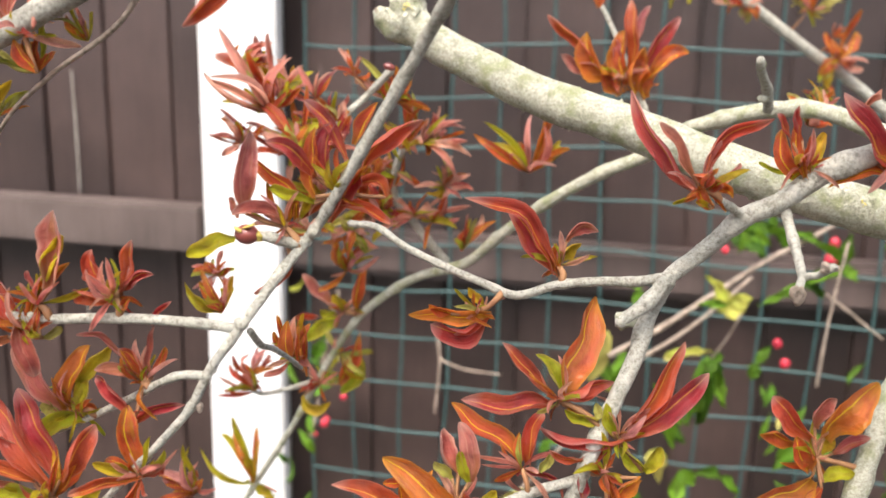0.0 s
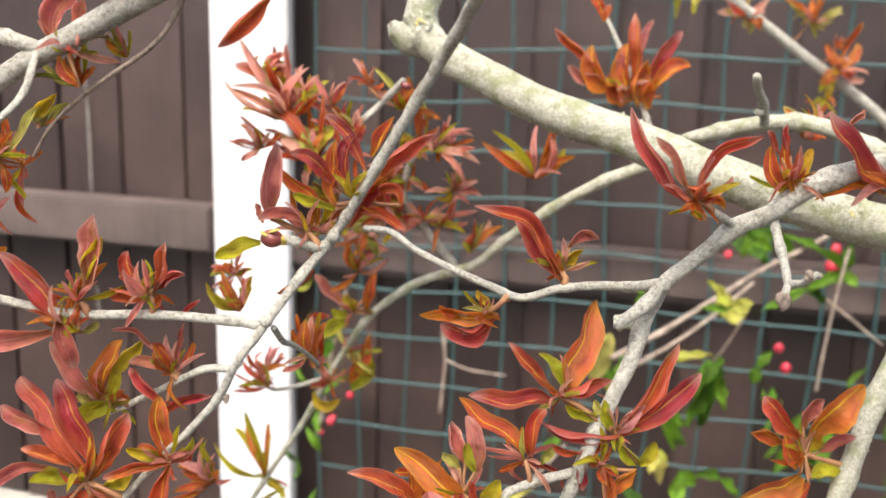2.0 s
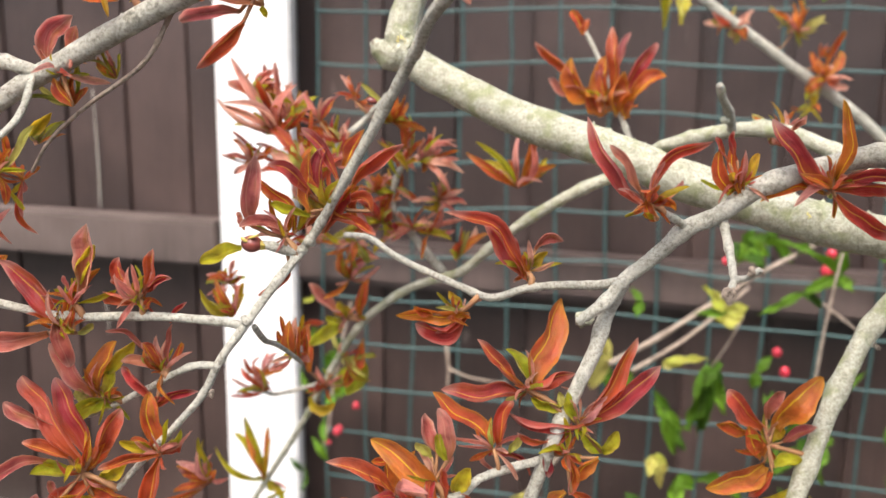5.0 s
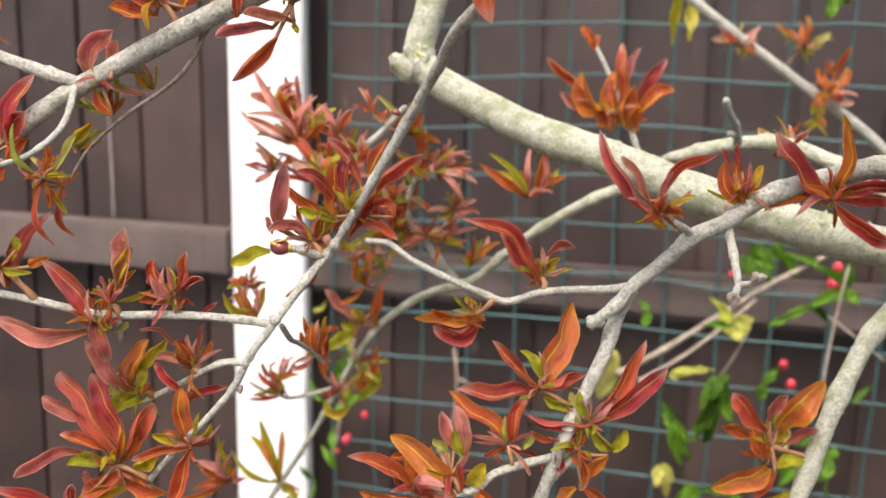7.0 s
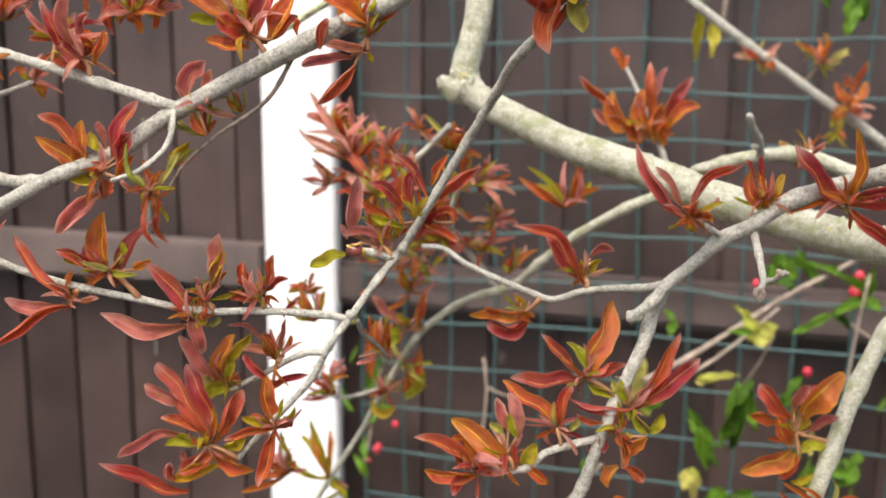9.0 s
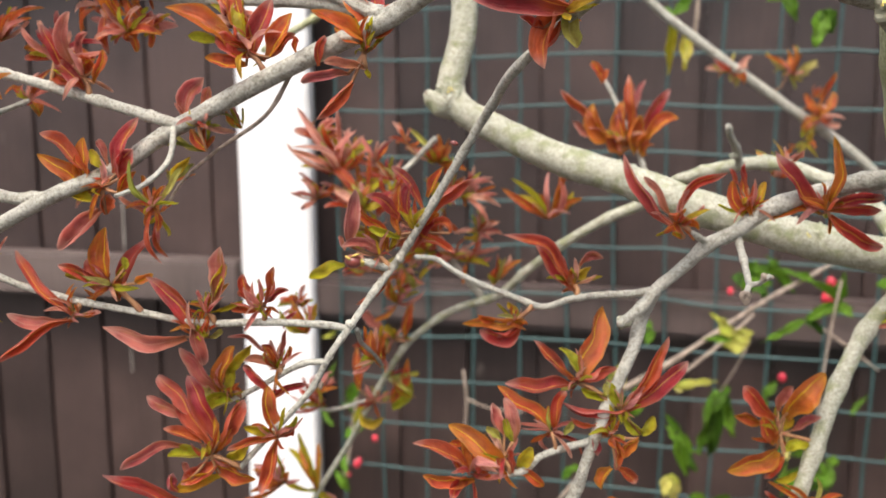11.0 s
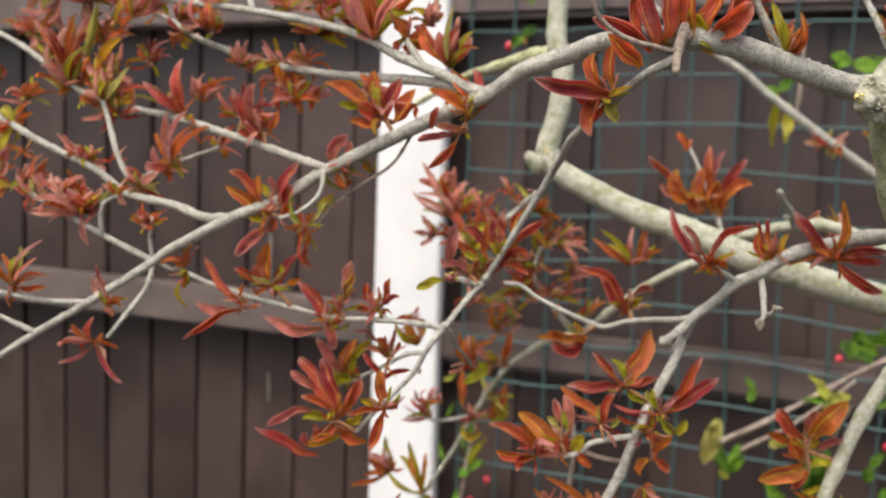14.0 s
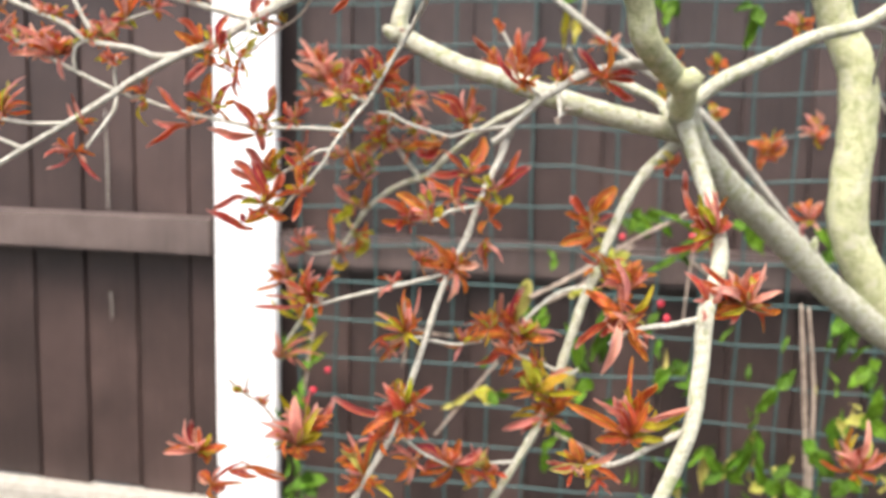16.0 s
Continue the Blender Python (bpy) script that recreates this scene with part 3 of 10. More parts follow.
down_limb_1 = stem("down_limb", "main_limb", BARK_PALE, (4.4, 2.8), [(0.1323, 0.2227, 0.8415), (0.1365, 0.2078, 0.8196), (0.1385, 0.1793, 0.7951), (0.1360, 0.1517, 0.7746), (0.1232, 0.1233, 0.7560), (0.1178, 0.1080, 0.7343), (0.1124, 0.0970, 0.7147), (0.1028, 0.0893, 0.6950), (0.0915, 0.0810, 0.6763)], nodes=0)
right_branch_1 = stem("right_branch", "main_limb", BARK_PALE, (4, 3), [(0.1354, 0.2193, 0.8439), (0.1532, 0.2238, 0.8569), (0.1793, 0.2322, 0.8689), (0.2047, 0.2410, 0.8809), (0.2323, 0.2492, 0.8883), (0.2593, 0.2582, 0.9036), (0.2907, 0.2674, 0.9185)], nodes=0)
back_twig_1 = stem("back_twig", "main_limb", BARK_PALE, (2.72, 1.02), [(0.1328, 0.2419, 0.8348), (0.1316, 0.2453, 0.8359), (0.1276, 0.2526, 0.8452), (0.1178, 0.2586, 0.8512), (0.1011, 0.2661, 0.8581), (0.0870, 0.2744, 0.8574), (0.0717, 0.2815, 0.8526), (0.0670, 0.2861, 0.8499), (0.0590, 0.2954, 0.8419), (0.0449, 0.2996, 0.8350), (0.0283, 0.3057, 0.8239), (0.0142, 0.3128, 0.8116), (0.0024, 0.3198, 0.7998), (-0.0148, 0.3256, 0.7927), (-0.0274, 0.3275, 0.7845), (-0.0386, 0.3304, 0.7732), (-0.0507, 0.3343, 0.7531), (-0.0637, 0.3384, 0.7284), (-0.0783, 0.3428, 0.7041), (-0.0885, 0.3453, 0.6866), (-0.0939, 0.3470, 0.6720)], nodes=0.022)
back_spur_1 = stem("back_spur", "back_twig", BARK_GREY, (1.66, 1.1), [(-0.0046, 0.3233, 0.7991), (-0.0108, 0.3212, 0.8066), (-0.0167, 0.3192, 0.8149), (-0.0223, 0.3162, 0.8222), (-0.0226, 0.3144, 0.8310), (-0.0196, 0.3133, 0.8396)], nodes=0.022)
dead_spur_1 = stem("dead_spur", "back_twig", BARK_GREY, (1.43, 1.04), [(0.0859, 0.2663, 0.8583), (0.0829, 0.2581, 0.8640), (0.0788, 0.2499, 0.8685), (0.0766, 0.2442, 0.8721)], nodes=0.022)
rose_twig_1 = stem("rose_twig", "back_twig", BARK_GREY, (1.1, 0.8), [(0.0640, 0.3245, 0.8478), (0.0601, 0.3264, 0.8579), (0.0558, 0.3338, 0.8697), (0.0506, 0.3412, 0.8820), (0.0463, 0.3448, 0.8902)], nodes=0.014)
far_stem_1 = stem("far_stem", "trunk", BARK_GREY, (3.6, 2.3), [(0.4929, 0.6645, 0.5882), (0.4109, 0.6240, 0.6606), (0.3309, 0.5736, 0.7358), (0.2730, 0.5532, 0.7963), (0.2292, 0.5381, 0.8407), (0.1766, 0.5326, 0.8772), (0.1436, 0.5277, 0.8995), (0.1038, 0.5229, 0.9279), (0.0850, 0.5182, 0.9429), (0.0456, 0.5136, 0.9680), (0.0072, 0.5039, 0.9973)], nodes=0)
olive_branch_1 = stem("olive_branch", "arching_limb", BARK_GREEN, (3.2, 1.2), [(-0.0119, 0.2742, 0.9270), (-0.0266, 0.2793, 0.9246), (-0.0446, 0.2895, 0.9201), (-0.0603, 0.3100, 0.9179), (-0.0962, 0.3300, 0.9011)], nodes=0.022)
upper_branch_1 = stem("upper_branch", "arched_branch", BARK_GREY, (1.82, 0.912), [(-0.0231, 0.1470, 0.8996), (-0.0338, 0.1525, 0.9045), (-0.0504, 0.1591, 0.9109), (-0.0714, 0.1663, 0.9202), (-0.1090, 0.1740, 0.9279), (-0.1510, 0.1809, 0.9333), (-0.1877, 0.1851, 0.9376)], nodes=0.022)
upper_branch_2 = stem("upper_branch", "arched_branch", BARK_GREY, (1.67, 0.836), [(-0.0231, 0.1479, 0.9003), (-0.0435, 0.1591, 0.9039), (-0.0751, 0.1766, 0.9067), (-0.1033, 0.1859, 0.9107), (-0.1365, 0.1964, 0.9201), (-0.1571, 0.2028, 0.9301), (-0.1875, 0.2067, 0.9420)], nodes=0.022)
upper_twig_1 = stem("upper_twig", "arched_branch", BARK_GREY, (1.38, 0.92), [(-0.0746, 0.1561, 0.8756), (-0.0986, 0.1615, 0.8820), (-0.1323, 0.1672, 0.8907), (-0.1673, 0.1731, 0.8969), (-0.2003, 0.1771, 0.9163), (-0.2269, 0.1801, 0.9261)], nodes=0.014)
upper_twig_2 = stem("upper_twig", "arched_branch", BARK_GREY, (1.56, 1.01), [(-0.1000, 0.1457, 0.8588), (-0.1131, 0.1497, 0.8583), (-0.1248, 0.1520, 0.8615), (-0.1442, 0.1549, 0.8648), (-0.1556, 0.1559, 0.8720), (-0.1774, 0.1562, 0.8811), (-0.2025, 0.1591, 0.8929), (-0.2234, 0.1621, 0.9005)], nodes=0.014)
upper_twig_3 = stem("upper_twig", "arched_branch", BARK_GREY, (0.74, 0.5), [(-0.0747, 0.1560, 0.8750), (-0.0720, 0.1441, 0.8678), (-0.0763, 0.1396, 0.8625), (-0.0821, 0.1369, 0.8601)], nodes=0.014)
slender_twig_1 = stem("slender_twig", "arched_branch", BARK_DEAD, (0.52, 0.36), [(-0.0447, 0.1518, 0.8875), (-0.0520, 0.1544, 0.8774), (-0.0656, 0.1581, 0.8687), (-0.0745, 0.1600, 0.8615), (-0.0798, 0.1622, 0.8548)], nodes=0.014)
fork_twig_1 = stem("fork_twig", "arched_branch", BARK_GREY, (1.1, 0.736), [(-0.1305, 0.1488, 0.8430), (-0.1429, 0.1461, 0.8491), (-0.1546, 0.1442, 0.8551), (-0.1712, 0.1422, 0.8638)], nodes=0.014)
fork_twig_2 = stem("fork_twig", "arched_branch", BARK_GREY, (0.92, 0.736), [(-0.1305, 0.1488, 0.8430), (-0.1302, 0.1451, 0.8357), (-0.1337, 0.1407, 0.8284), (-0.1393, 0.1360, 0.8192)], nodes=0.014)
fork_twig_3 = stem("fork_twig", "arched_branch", BARK_GREY, (1.01, 0.736), [(-0.1495, 0.1435, 0.8288), (-0.1647, 0.1414, 0.8286), (-0.1800, 0.1394, 0.8307), (-0.1913, 0.1374, 0.8324)], nodes=0.014)
fork_twig_4 = stem("fork_twig", "arched_branch", BARK_GREY, (1.01, 0.736), [(-0.1686, 0.1414, 0.8176), (-0.1757, 0.1394, 0.8210), (-0.1869, 0.1374, 0.8256)], nodes=0.014)
fork_twig_5 = stem("fork_twig", "arched_branch", BARK_GREY, (0.736, 0.644), [(-0.1305, 0.1488, 0.8434), (-0.1304, 0.1466, 0.8508), (-0.1289, 0.1453, 0.8576)], nodes=0.014)
leafy_twig_1 = stem("leafy_twig", "drooping_branch", BARK_GREY, (1.01, 0.736), [(0.0275, 0.1647, 0.7948), (0.0206, 0.1618, 0.7939), (0.0138, 0.1589, 0.7925), (0.0099, 0.1568, 0.7895), (0.0036, 0.1566, 0.7885), (-0.0038, 0.1562, 0.7889)], nodes=0.014)
leafy_twig_2 = stem("leafy_twig", "drooping_branch", BARK_GREY, (1.1, 0.736), [(0.0125, 0.1622, 0.7634), (-0.0077, 0.1591, 0.7584), (-0.0331, 0.1570, 0.7522), (-0.0469, 0.1550, 0.7483)], nodes=0.014)
leafy_twig_3 = stem("leafy_twig", "drooping_branch", BARK_GREY, (0.828, 0.644), [(0.0043, 0.1588, 0.7343), (-0.0021, 0.1568, 0.7352), (-0.0041, 0.1558, 0.7362)], nodes=0.014)
leafy_twig_4 = stem("leafy_twig", "drooping_branch", BARK_GREY, (0.92, 0.644), [(0.0043, 0.1588, 0.7338), (0.0187, 0.1658, 0.7298), (0.0318, 0.1726, 0.7301)], nodes=0.014)
leafy_twig_5 = stem("leafy_twig", "drooping_branch", BARK_GREY, (0.92, 0.644), [(-0.0069, 0.1534, 0.6913), (0.0037, 0.1574, 0.6805), (0.0192, 0.1633, 0.6707)], nodes=0.014)
leafy_twig_6 = stem("leafy_twig", "low_limb", BARK_GREY, (1.1, 0.828), [(0.0833, 0.1954, 0.7532), (0.0703, 0.1940, 0.7504), (0.0562, 0.1910, 0.7396), (0.0494, 0.1879, 0.7303)], nodes=0.014)
leafy_twig_7 = stem("leafy_twig", "low_limb", BARK_GREY, (1.01, 0.736), [(0.0699, 0.1894, 0.7105), (0.0765, 0.1873, 0.7112), (0.0794, 0.1851, 0.7141)], nodes=0.014)
leafy_twig_8 = stem("leafy_twig", "low_limb", BARK_GREY, (1.01, 0.736), [(0.0698, 0.1893, 0.7119), (0.0568, 0.1873, 0.7179), (0.0483, 0.1863, 0.7209)], nodes=0.014)
leafy_twig_9 = stem("leafy_twig", "low_limb", BARK_GREY, (1.01, 0.736), [(0.0513, 0.1862, 0.6659), (0.0355, 0.1804, 0.6666), (0.0217, 0.1755, 0.6661)], nodes=0.014)
leafy_twig_10 = stem("leafy_twig", "down_limb", BARK_GREY, (1.47, 0.92), [(0.1210, 0.1213, 0.7539), (0.1088, 0.1192, 0.7515), (0.0912, 0.1162, 0.7494), (0.0823, 0.1175, 0.7433)], nodes=0.014)
leafy_twig_11 = stem("leafy_twig", "down_limb", BARK_GREY, (1.38, 0.92), [(0.1119, 0.0970, 0.7143), (0.0972, 0.0946, 0.7076), (0.0833, 0.0934, 0.7008), (0.0714, 0.0925, 0.6999)], nodes=0.014)
leafy_twig_12 = stem("leafy_twig", "right_branch", BARK_GREY, (1.47, 0.92), [(0.2323, 0.2493, 0.8884), (0.2526, 0.2653, 0.8849), (0.2672, 0.3080, 0.8615), (0.2810, 0.3178, 0.8427)], nodes=0.014)
curled_twig_1 = stem("curled_twig", "hanging_twig", BARK_GREY, (0.644, 0.46), [(-0.0303, 0.1484, 0.8273), (-0.0305, 0.1566, 0.8221), (-0.0308, 0.1662, 0.8184), (-0.0294, 0.1739, 0.8139), (-0.0286, 0.1821, 0.8089)], nodes=0.014)
stalk_1 = stem("stalk", "hanging_twig", BARK_GREY, (1.01, 0.736), [(-0.0216, 0.1559, 0.8414), (-0.0245, 0.1543, 0.8413), (-0.0274, 0.1525, 0.8426), (-0.0293, 0.1517, 0.8431)], nodes=0.014)
far_sprig_1 = stem("far_sprig", "back_twig", BARK_GREY, (0.92, 0.644), [(-0.0551, 0.3342, 0.7486), (-0.0620, 0.3271, 0.7483), (-0.0702, 0.3220, 0.7480), (-0.0735, 0.3171, 0.7508)], nodes=0.014)
far_sprig_2 = stem("far_sprig", "back_twig", BARK_GREY, (1.2, 0.736), [(-0.0210, 0.2884, 0.8663), (-0.0285, 0.2899, 0.8586), (-0.0363, 0.2808, 0.8511), (-0.0418, 0.2724, 0.8460), (-0.0463, 0.2750, 0.8412)], nodes=0.014)
tall_shoot_1 = stem("tall_shoot", "arched_branch", BARK_GREY, (1.2, 0.828), [(0.0611, 0.1260, 0.9067), (0.0588, 0.1252, 0.9097), (0.0549, 0.1235, 0.9163), (0.0521, 0.1228, 0.9216), (0.0502, 0.1220, 0.9268)], nodes=0.014)
tall_shoot_2 = stem("tall_shoot", "upright_limb", BARK_GREY, (1.1, 0.828), [(0.0881, 0.1420, 0.9138), (0.0856, 0.1451, 0.9210), (0.0824, 0.1473, 0.9273)], nodes=0.014)
dry_twig_1 = stem("dry_twig", "arched_branch", BARK_DEAD, (0.828, 0.552), [(0.0353, 0.1137, 0.9130), (0.0317, 0.1081, 0.9083), (0.0268, 0.1043, 0.9088), (0.0192, 0.1025, 0.9108), (0.0131, 0.1003, 0.9155), (0.0104, 0.0981, 0.9219)], nodes=0.014)
dry_twig_2 = stem("dry_twig", "arched_branch", BARK_DEAD, (1.2, 0.92), [(0.0338, 0.1117, 0.9149), (0.0324, 0.1061, 0.9081), (0.0319, 0.1024, 0.9024)], nodes=0.014)
cut_stub_1 = stem("cut_stub", "upright_limb", LICHEN_GREY, (6, 5.6), [(0.0914, 0.1404, 0.8985), (0.0931, 0.1378, 0.9060), (0.0955, 0.1350, 0.9109), (0.0971, 0.1340, 0.9141)], nodes=0)
side_stub_1 = stem("side_stub", "upright_limb", BARK_GREEN, (5.8, 5.4), [(0.1205, 0.1885, 0.8545), (0.1255, 0.1877, 0.8542), (0.1297, 0.1868, 0.8554)], nodes=0)
upper_twig_4 = stem("upper_twig", "arched_branch", BARK_GREY, (1.1, 0.736), [(-0.1421, 0.1558, 0.8672), (-0.1488, 0.1575, 0.8779), (-0.1556, 0.1631, 0.8897), (-0.1590, 0.1651, 0.8961)], nodes=0.014)
upper_twig_5 = stem("upper_twig", "arched_branch", BARK_GREY, (1.01, 0.736), [(-0.1401, 0.1538, 0.8681), (-0.1411, 0.1754, 0.8732), (-0.1246, 0.1853, 0.8811)], nodes=0.014)
upper_twig_6 = stem("upper_twig", "arched_branch", BARK_GREY, (1.1, 0.736), [(-0.1080, 0.1743, 0.9285), (-0.1121, 0.1809, 0.9358), (-0.1172, 0.1950, 0.9426), (-0.1214, 0.2000, 0.9529)], nodes=0.014)
upper_twig_7 = stem("upper_twig", "arched_branch", BARK_GREY, (1.01, 0.736), [(-0.1488, 0.1807, 0.9323), (-0.1554, 0.1889, 0.9407), (-0.1596, 0.2050, 0.9488)], nodes=0.014)
upper_twig_8 = stem("upper_twig", "arched_branch", BARK_GREY, (1.1, 0.736), [(-0.0714, 0.1663, 0.9202), (-0.0849, 0.1850, 0.9297), (-0.0925, 0.1900, 0.9377), (-0.0983, 0.1950, 0.9459)], nodes=0.014)
upper_twig_9 = stem("upper_twig", "arched_branch", BARK_GREY, (1.1, 0.736), [(-0.0426, 0.1552, 0.9077), (-0.0515, 0.1624, 0.9191), (-0.0583, 0.1709, 0.9311), (-0.0661, 0.1850, 0.9418)], nodes=0.014)
fork_twig_6 = stem("fork_twig", "arched_branch", BARK_GREY, (0.92, 0.644), [(-0.1466, 0.1451, 0.8508), (-0.1468, 0.1443, 0.8566), (-0.1451, 0.1433, 0.8615), (-0.1396, 0.1423, 0.8644)], nodes=0.014)
budding_twig_1 = stem("budding_twig", "hanging_twig", BARK_DEAD, (0.644, 0.46), [(-0.0564, 0.1483, 0.6889), (-0.0675, 0.1470, 0.7042), (-0.0757, 0.1460, 0.7101), (-0.0825, 0.1460, 0.7162)], nodes=0.014)
budding_twig_2 = stem("budding_twig", "hanging_twig", BARK_DEAD, (0.552, 0.368), [(-0.0739, 0.1470, 0.7080), (-0.0746, 0.1460, 0.7130), (-0.0736, 0.1460, 0.7175)], nodes=0.014)
budding_twig_3 = stem("budding_twig", "hanging_twig", BARK_DEAD, (0.552, 0.368), [(-0.0675, 0.1470, 0.7042), (-0.0655, 0.1460, 0.7080), (-0.0638, 0.1450, 0.7104)], nodes=0.014)

# ---- leaves ----
LEAF_ROWS = 10
ASPECT = 0.24


def leaf_shape(roll, arch, bend, twist, hook, seed, peak):
    """A strap-shaped blade with a blunt tip, one long along +y and one wide: a rolled trough that arches, bends and twists, with uneven edges."""
    verts, faces, uvs = [], [], []
    for n in range(LEAF_ROWS + 1):
        v = 1 - (1 - n / LEAF_ROWS) ** 1.45
        rise = min(1.0, v / peak)
        half = 0.5 * (0.22 + 0.78 * rise * rise * (3 - 2 * rise)) * max(0.0, 1 - max(0.0, (v - peak) / (1 - peak)) ** 2.4) ** (0.70 if roll < 1.2 else 0.50)
        half = max(half, 0.02)
        turn = twist * (v - 0.4)
        for u in (-1.0, -0.55, 0.0, 0.55, 1.0):
            a = u * roll * (1 + 0.25 * noise.noise((v * 3, 0.5, seed)))
            x = math.sin(a) / roll * half * (1 + 0.12 * noise.noise((v * 5, u, seed))) * ASPECT
            z = (1 - math.cos(a)) / roll * half * ASPECT
            z += 0.05 * ASPECT * abs(u) * math.sin(11 * v + 3 * u + seed) - 0.09 * ASPECT * (u == 0.0)
            x, z = x * math.cos(turn) - z * math.sin(turn), x * math.sin(turn) + z * math.cos(turn)
            x += bend * math.sin(math.pi * v)
            z += arch * math.sin(math.pi * v) - hook * max(0.0, v - 0.55) ** 2
            verts.append((x / ASPECT, v, z))
            uvs.append((u, v))
    for n in range(LEAF_ROWS):
        for k in range(4):
            a = n * 5 + k
            faces.append((a, a + 1, a + 6, a + 5))
    return verts, faces, uvs


SHAPES = [leaf_shape(*row) for row in (
    (1.1, 0.10, 0.04, 0.3, 0.5, 1.3, 0.55), (1.7, -0.14, -0.06, -0.5, 0.0, 2.7, 0.6), (0.8, 0.17, 0.06, 0.7, 0.7, 4.1, 0.5),
    (1.9, 0.08, -0.04, 0.2, 0.4, 5.9, 0.62), (1.4, -0.11, 0.07, -0.8, 0.8, 7.7, 0.55), (0.8, 0.20, -0.06, 0.4, 0.3, 9.2, 0.48),
    (2.1, 0.16, 0.10, 0.6, 0.9, 11.4, 0.6), (1.6, -0.18, -0.09, -0.3, 0.2, 12.8, 0.58))]
blades = {}


def blade(colour, n):
    if (colour, n) not in blades:
        verts, faces, uvs = SHAPES[n]
        me = mesh_of("leaf", verts, faces, LEAF[colour])
        layer = me.uv_layers.new(name="UVMap")
        for loop in me.loops:
            layer.data[loop.index].uv = uvs[loop.vertex_index]
        blades[(colour, n)] = me
    return blades[(colour, n)]


leaf_rnd = random.Random(5)


GROWN_ROWS, GROWN_COLS = 13, (-1.0, -0.82, -0.6, -0.3, 0.0, 0.3, 0.6, 0.82, 1.0)
# point near the camera's path that the leaf faces are turned to
CAMERA_SIDE = Vector((0.02, -0.12, 0.90))


def grown_leaf(branch, colour, width, foot, middle, tip, fold, tilt):
    """One leaf along a bowed rib from foot to tip: lance-shaped, folded along the rib, with rolled and slightly wavy margins. width in millimetres, tilt in degrees."""
    seed = leaf_rnd.uniform(0, 50)
    a, c = Vector(foot), Vector(tip)
    b = 2 * Vector(middle) - 0.5 * (a + c)
    peak = leaf_rnd.uniform(0.42, 0.58) if colour in "go" else leaf_rnd.uniform(0.55, 0.74)
    blunt = leaf_rnd.uniform(0.60, 0.90)
    spin = radians(tilt)
    reach_of = (c - a).length
    verts, faces, uvs = [], [], []
    for n in range(GROWN_ROWS + 1):
        v = 1 - (1 - n / GROWN_ROWS) ** 1.25
        rib = a * (1 - v) ** 2 + b * 2 * v * (1 - v) + c * v * v
        ahead = ((b - a) * (1 - v) + (c - b) * v).normalized()
        # blade face fitted to the view: towards the camera side, then tilted
        face = CAMERA_SIDE - rib
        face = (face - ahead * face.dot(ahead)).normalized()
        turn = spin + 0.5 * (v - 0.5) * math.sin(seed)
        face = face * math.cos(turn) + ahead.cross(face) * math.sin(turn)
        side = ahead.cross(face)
        rise = min(1.0, v / 0.42)
        half = (0.34 + 0.66 * rise * rise * (3 - 2 * rise)) * max(0.0, 1 - max(0.0, (v - peak) / (1 - peak)) ** 2.0) ** blunt
        half = max(half, 0.05) * width / 2200
        close = (0.40 + 1.6 * fold) * (1.3 - 0.55 * v) * (1 + 0.45 * noise.noise((v * 3.2, seed, 0.3)))
        reach = math.sin(min(close, 1.57)) / close
        rib = rib + (side * noise.noise((v * 2.2, seed, 4.0)) + face * noise.noise((v * 2.6, seed, 7.0))) * 0.09 * reach_of * math.sin(math.pi * v)
        for u in GROWN_COLS:
            bow = abs(u) * close
            across = math.sin(bow) / close / reach
            lift = (1 - math.cos(bow)) / close / reach
            lift += 0.16 * u * u * math.sin((7 + seed % 5) * v + 2.5 * u + seed) + 0.14 * noise.noise((v * 7, u * 1.6, seed))
            lift += 0.9 * max(0.0, abs(u) - 0.62) - 0.14 * max(0.0, 1 - abs(u) / 0.3)
            edge = 1 + 0.16 * noise.noise((v * 6, u, seed + 9))
            verts.append(rib + side * half * edge * across * (1 if u > 0 else -1) + face * half * lift)
            uvs.append((u, v))
    k = len(GROWN_COLS)
    for n in range(GROWN_ROWS):
        for j in range(k - 1):
            q = n * k + j
            faces.append((q, q + 1, q + 1 + k, q + k))
    me = mesh_of("leaf", [q - a for q in verts], faces, LEAF[colour])
    layer = me.uv_layers.new(name="UVMap")
    for loop in me.loops:
        layer.data[loop.index].uv = uvs[loop.vertex_index]
    return child("leaf", me, branch, m=Matrix.Translation(a))


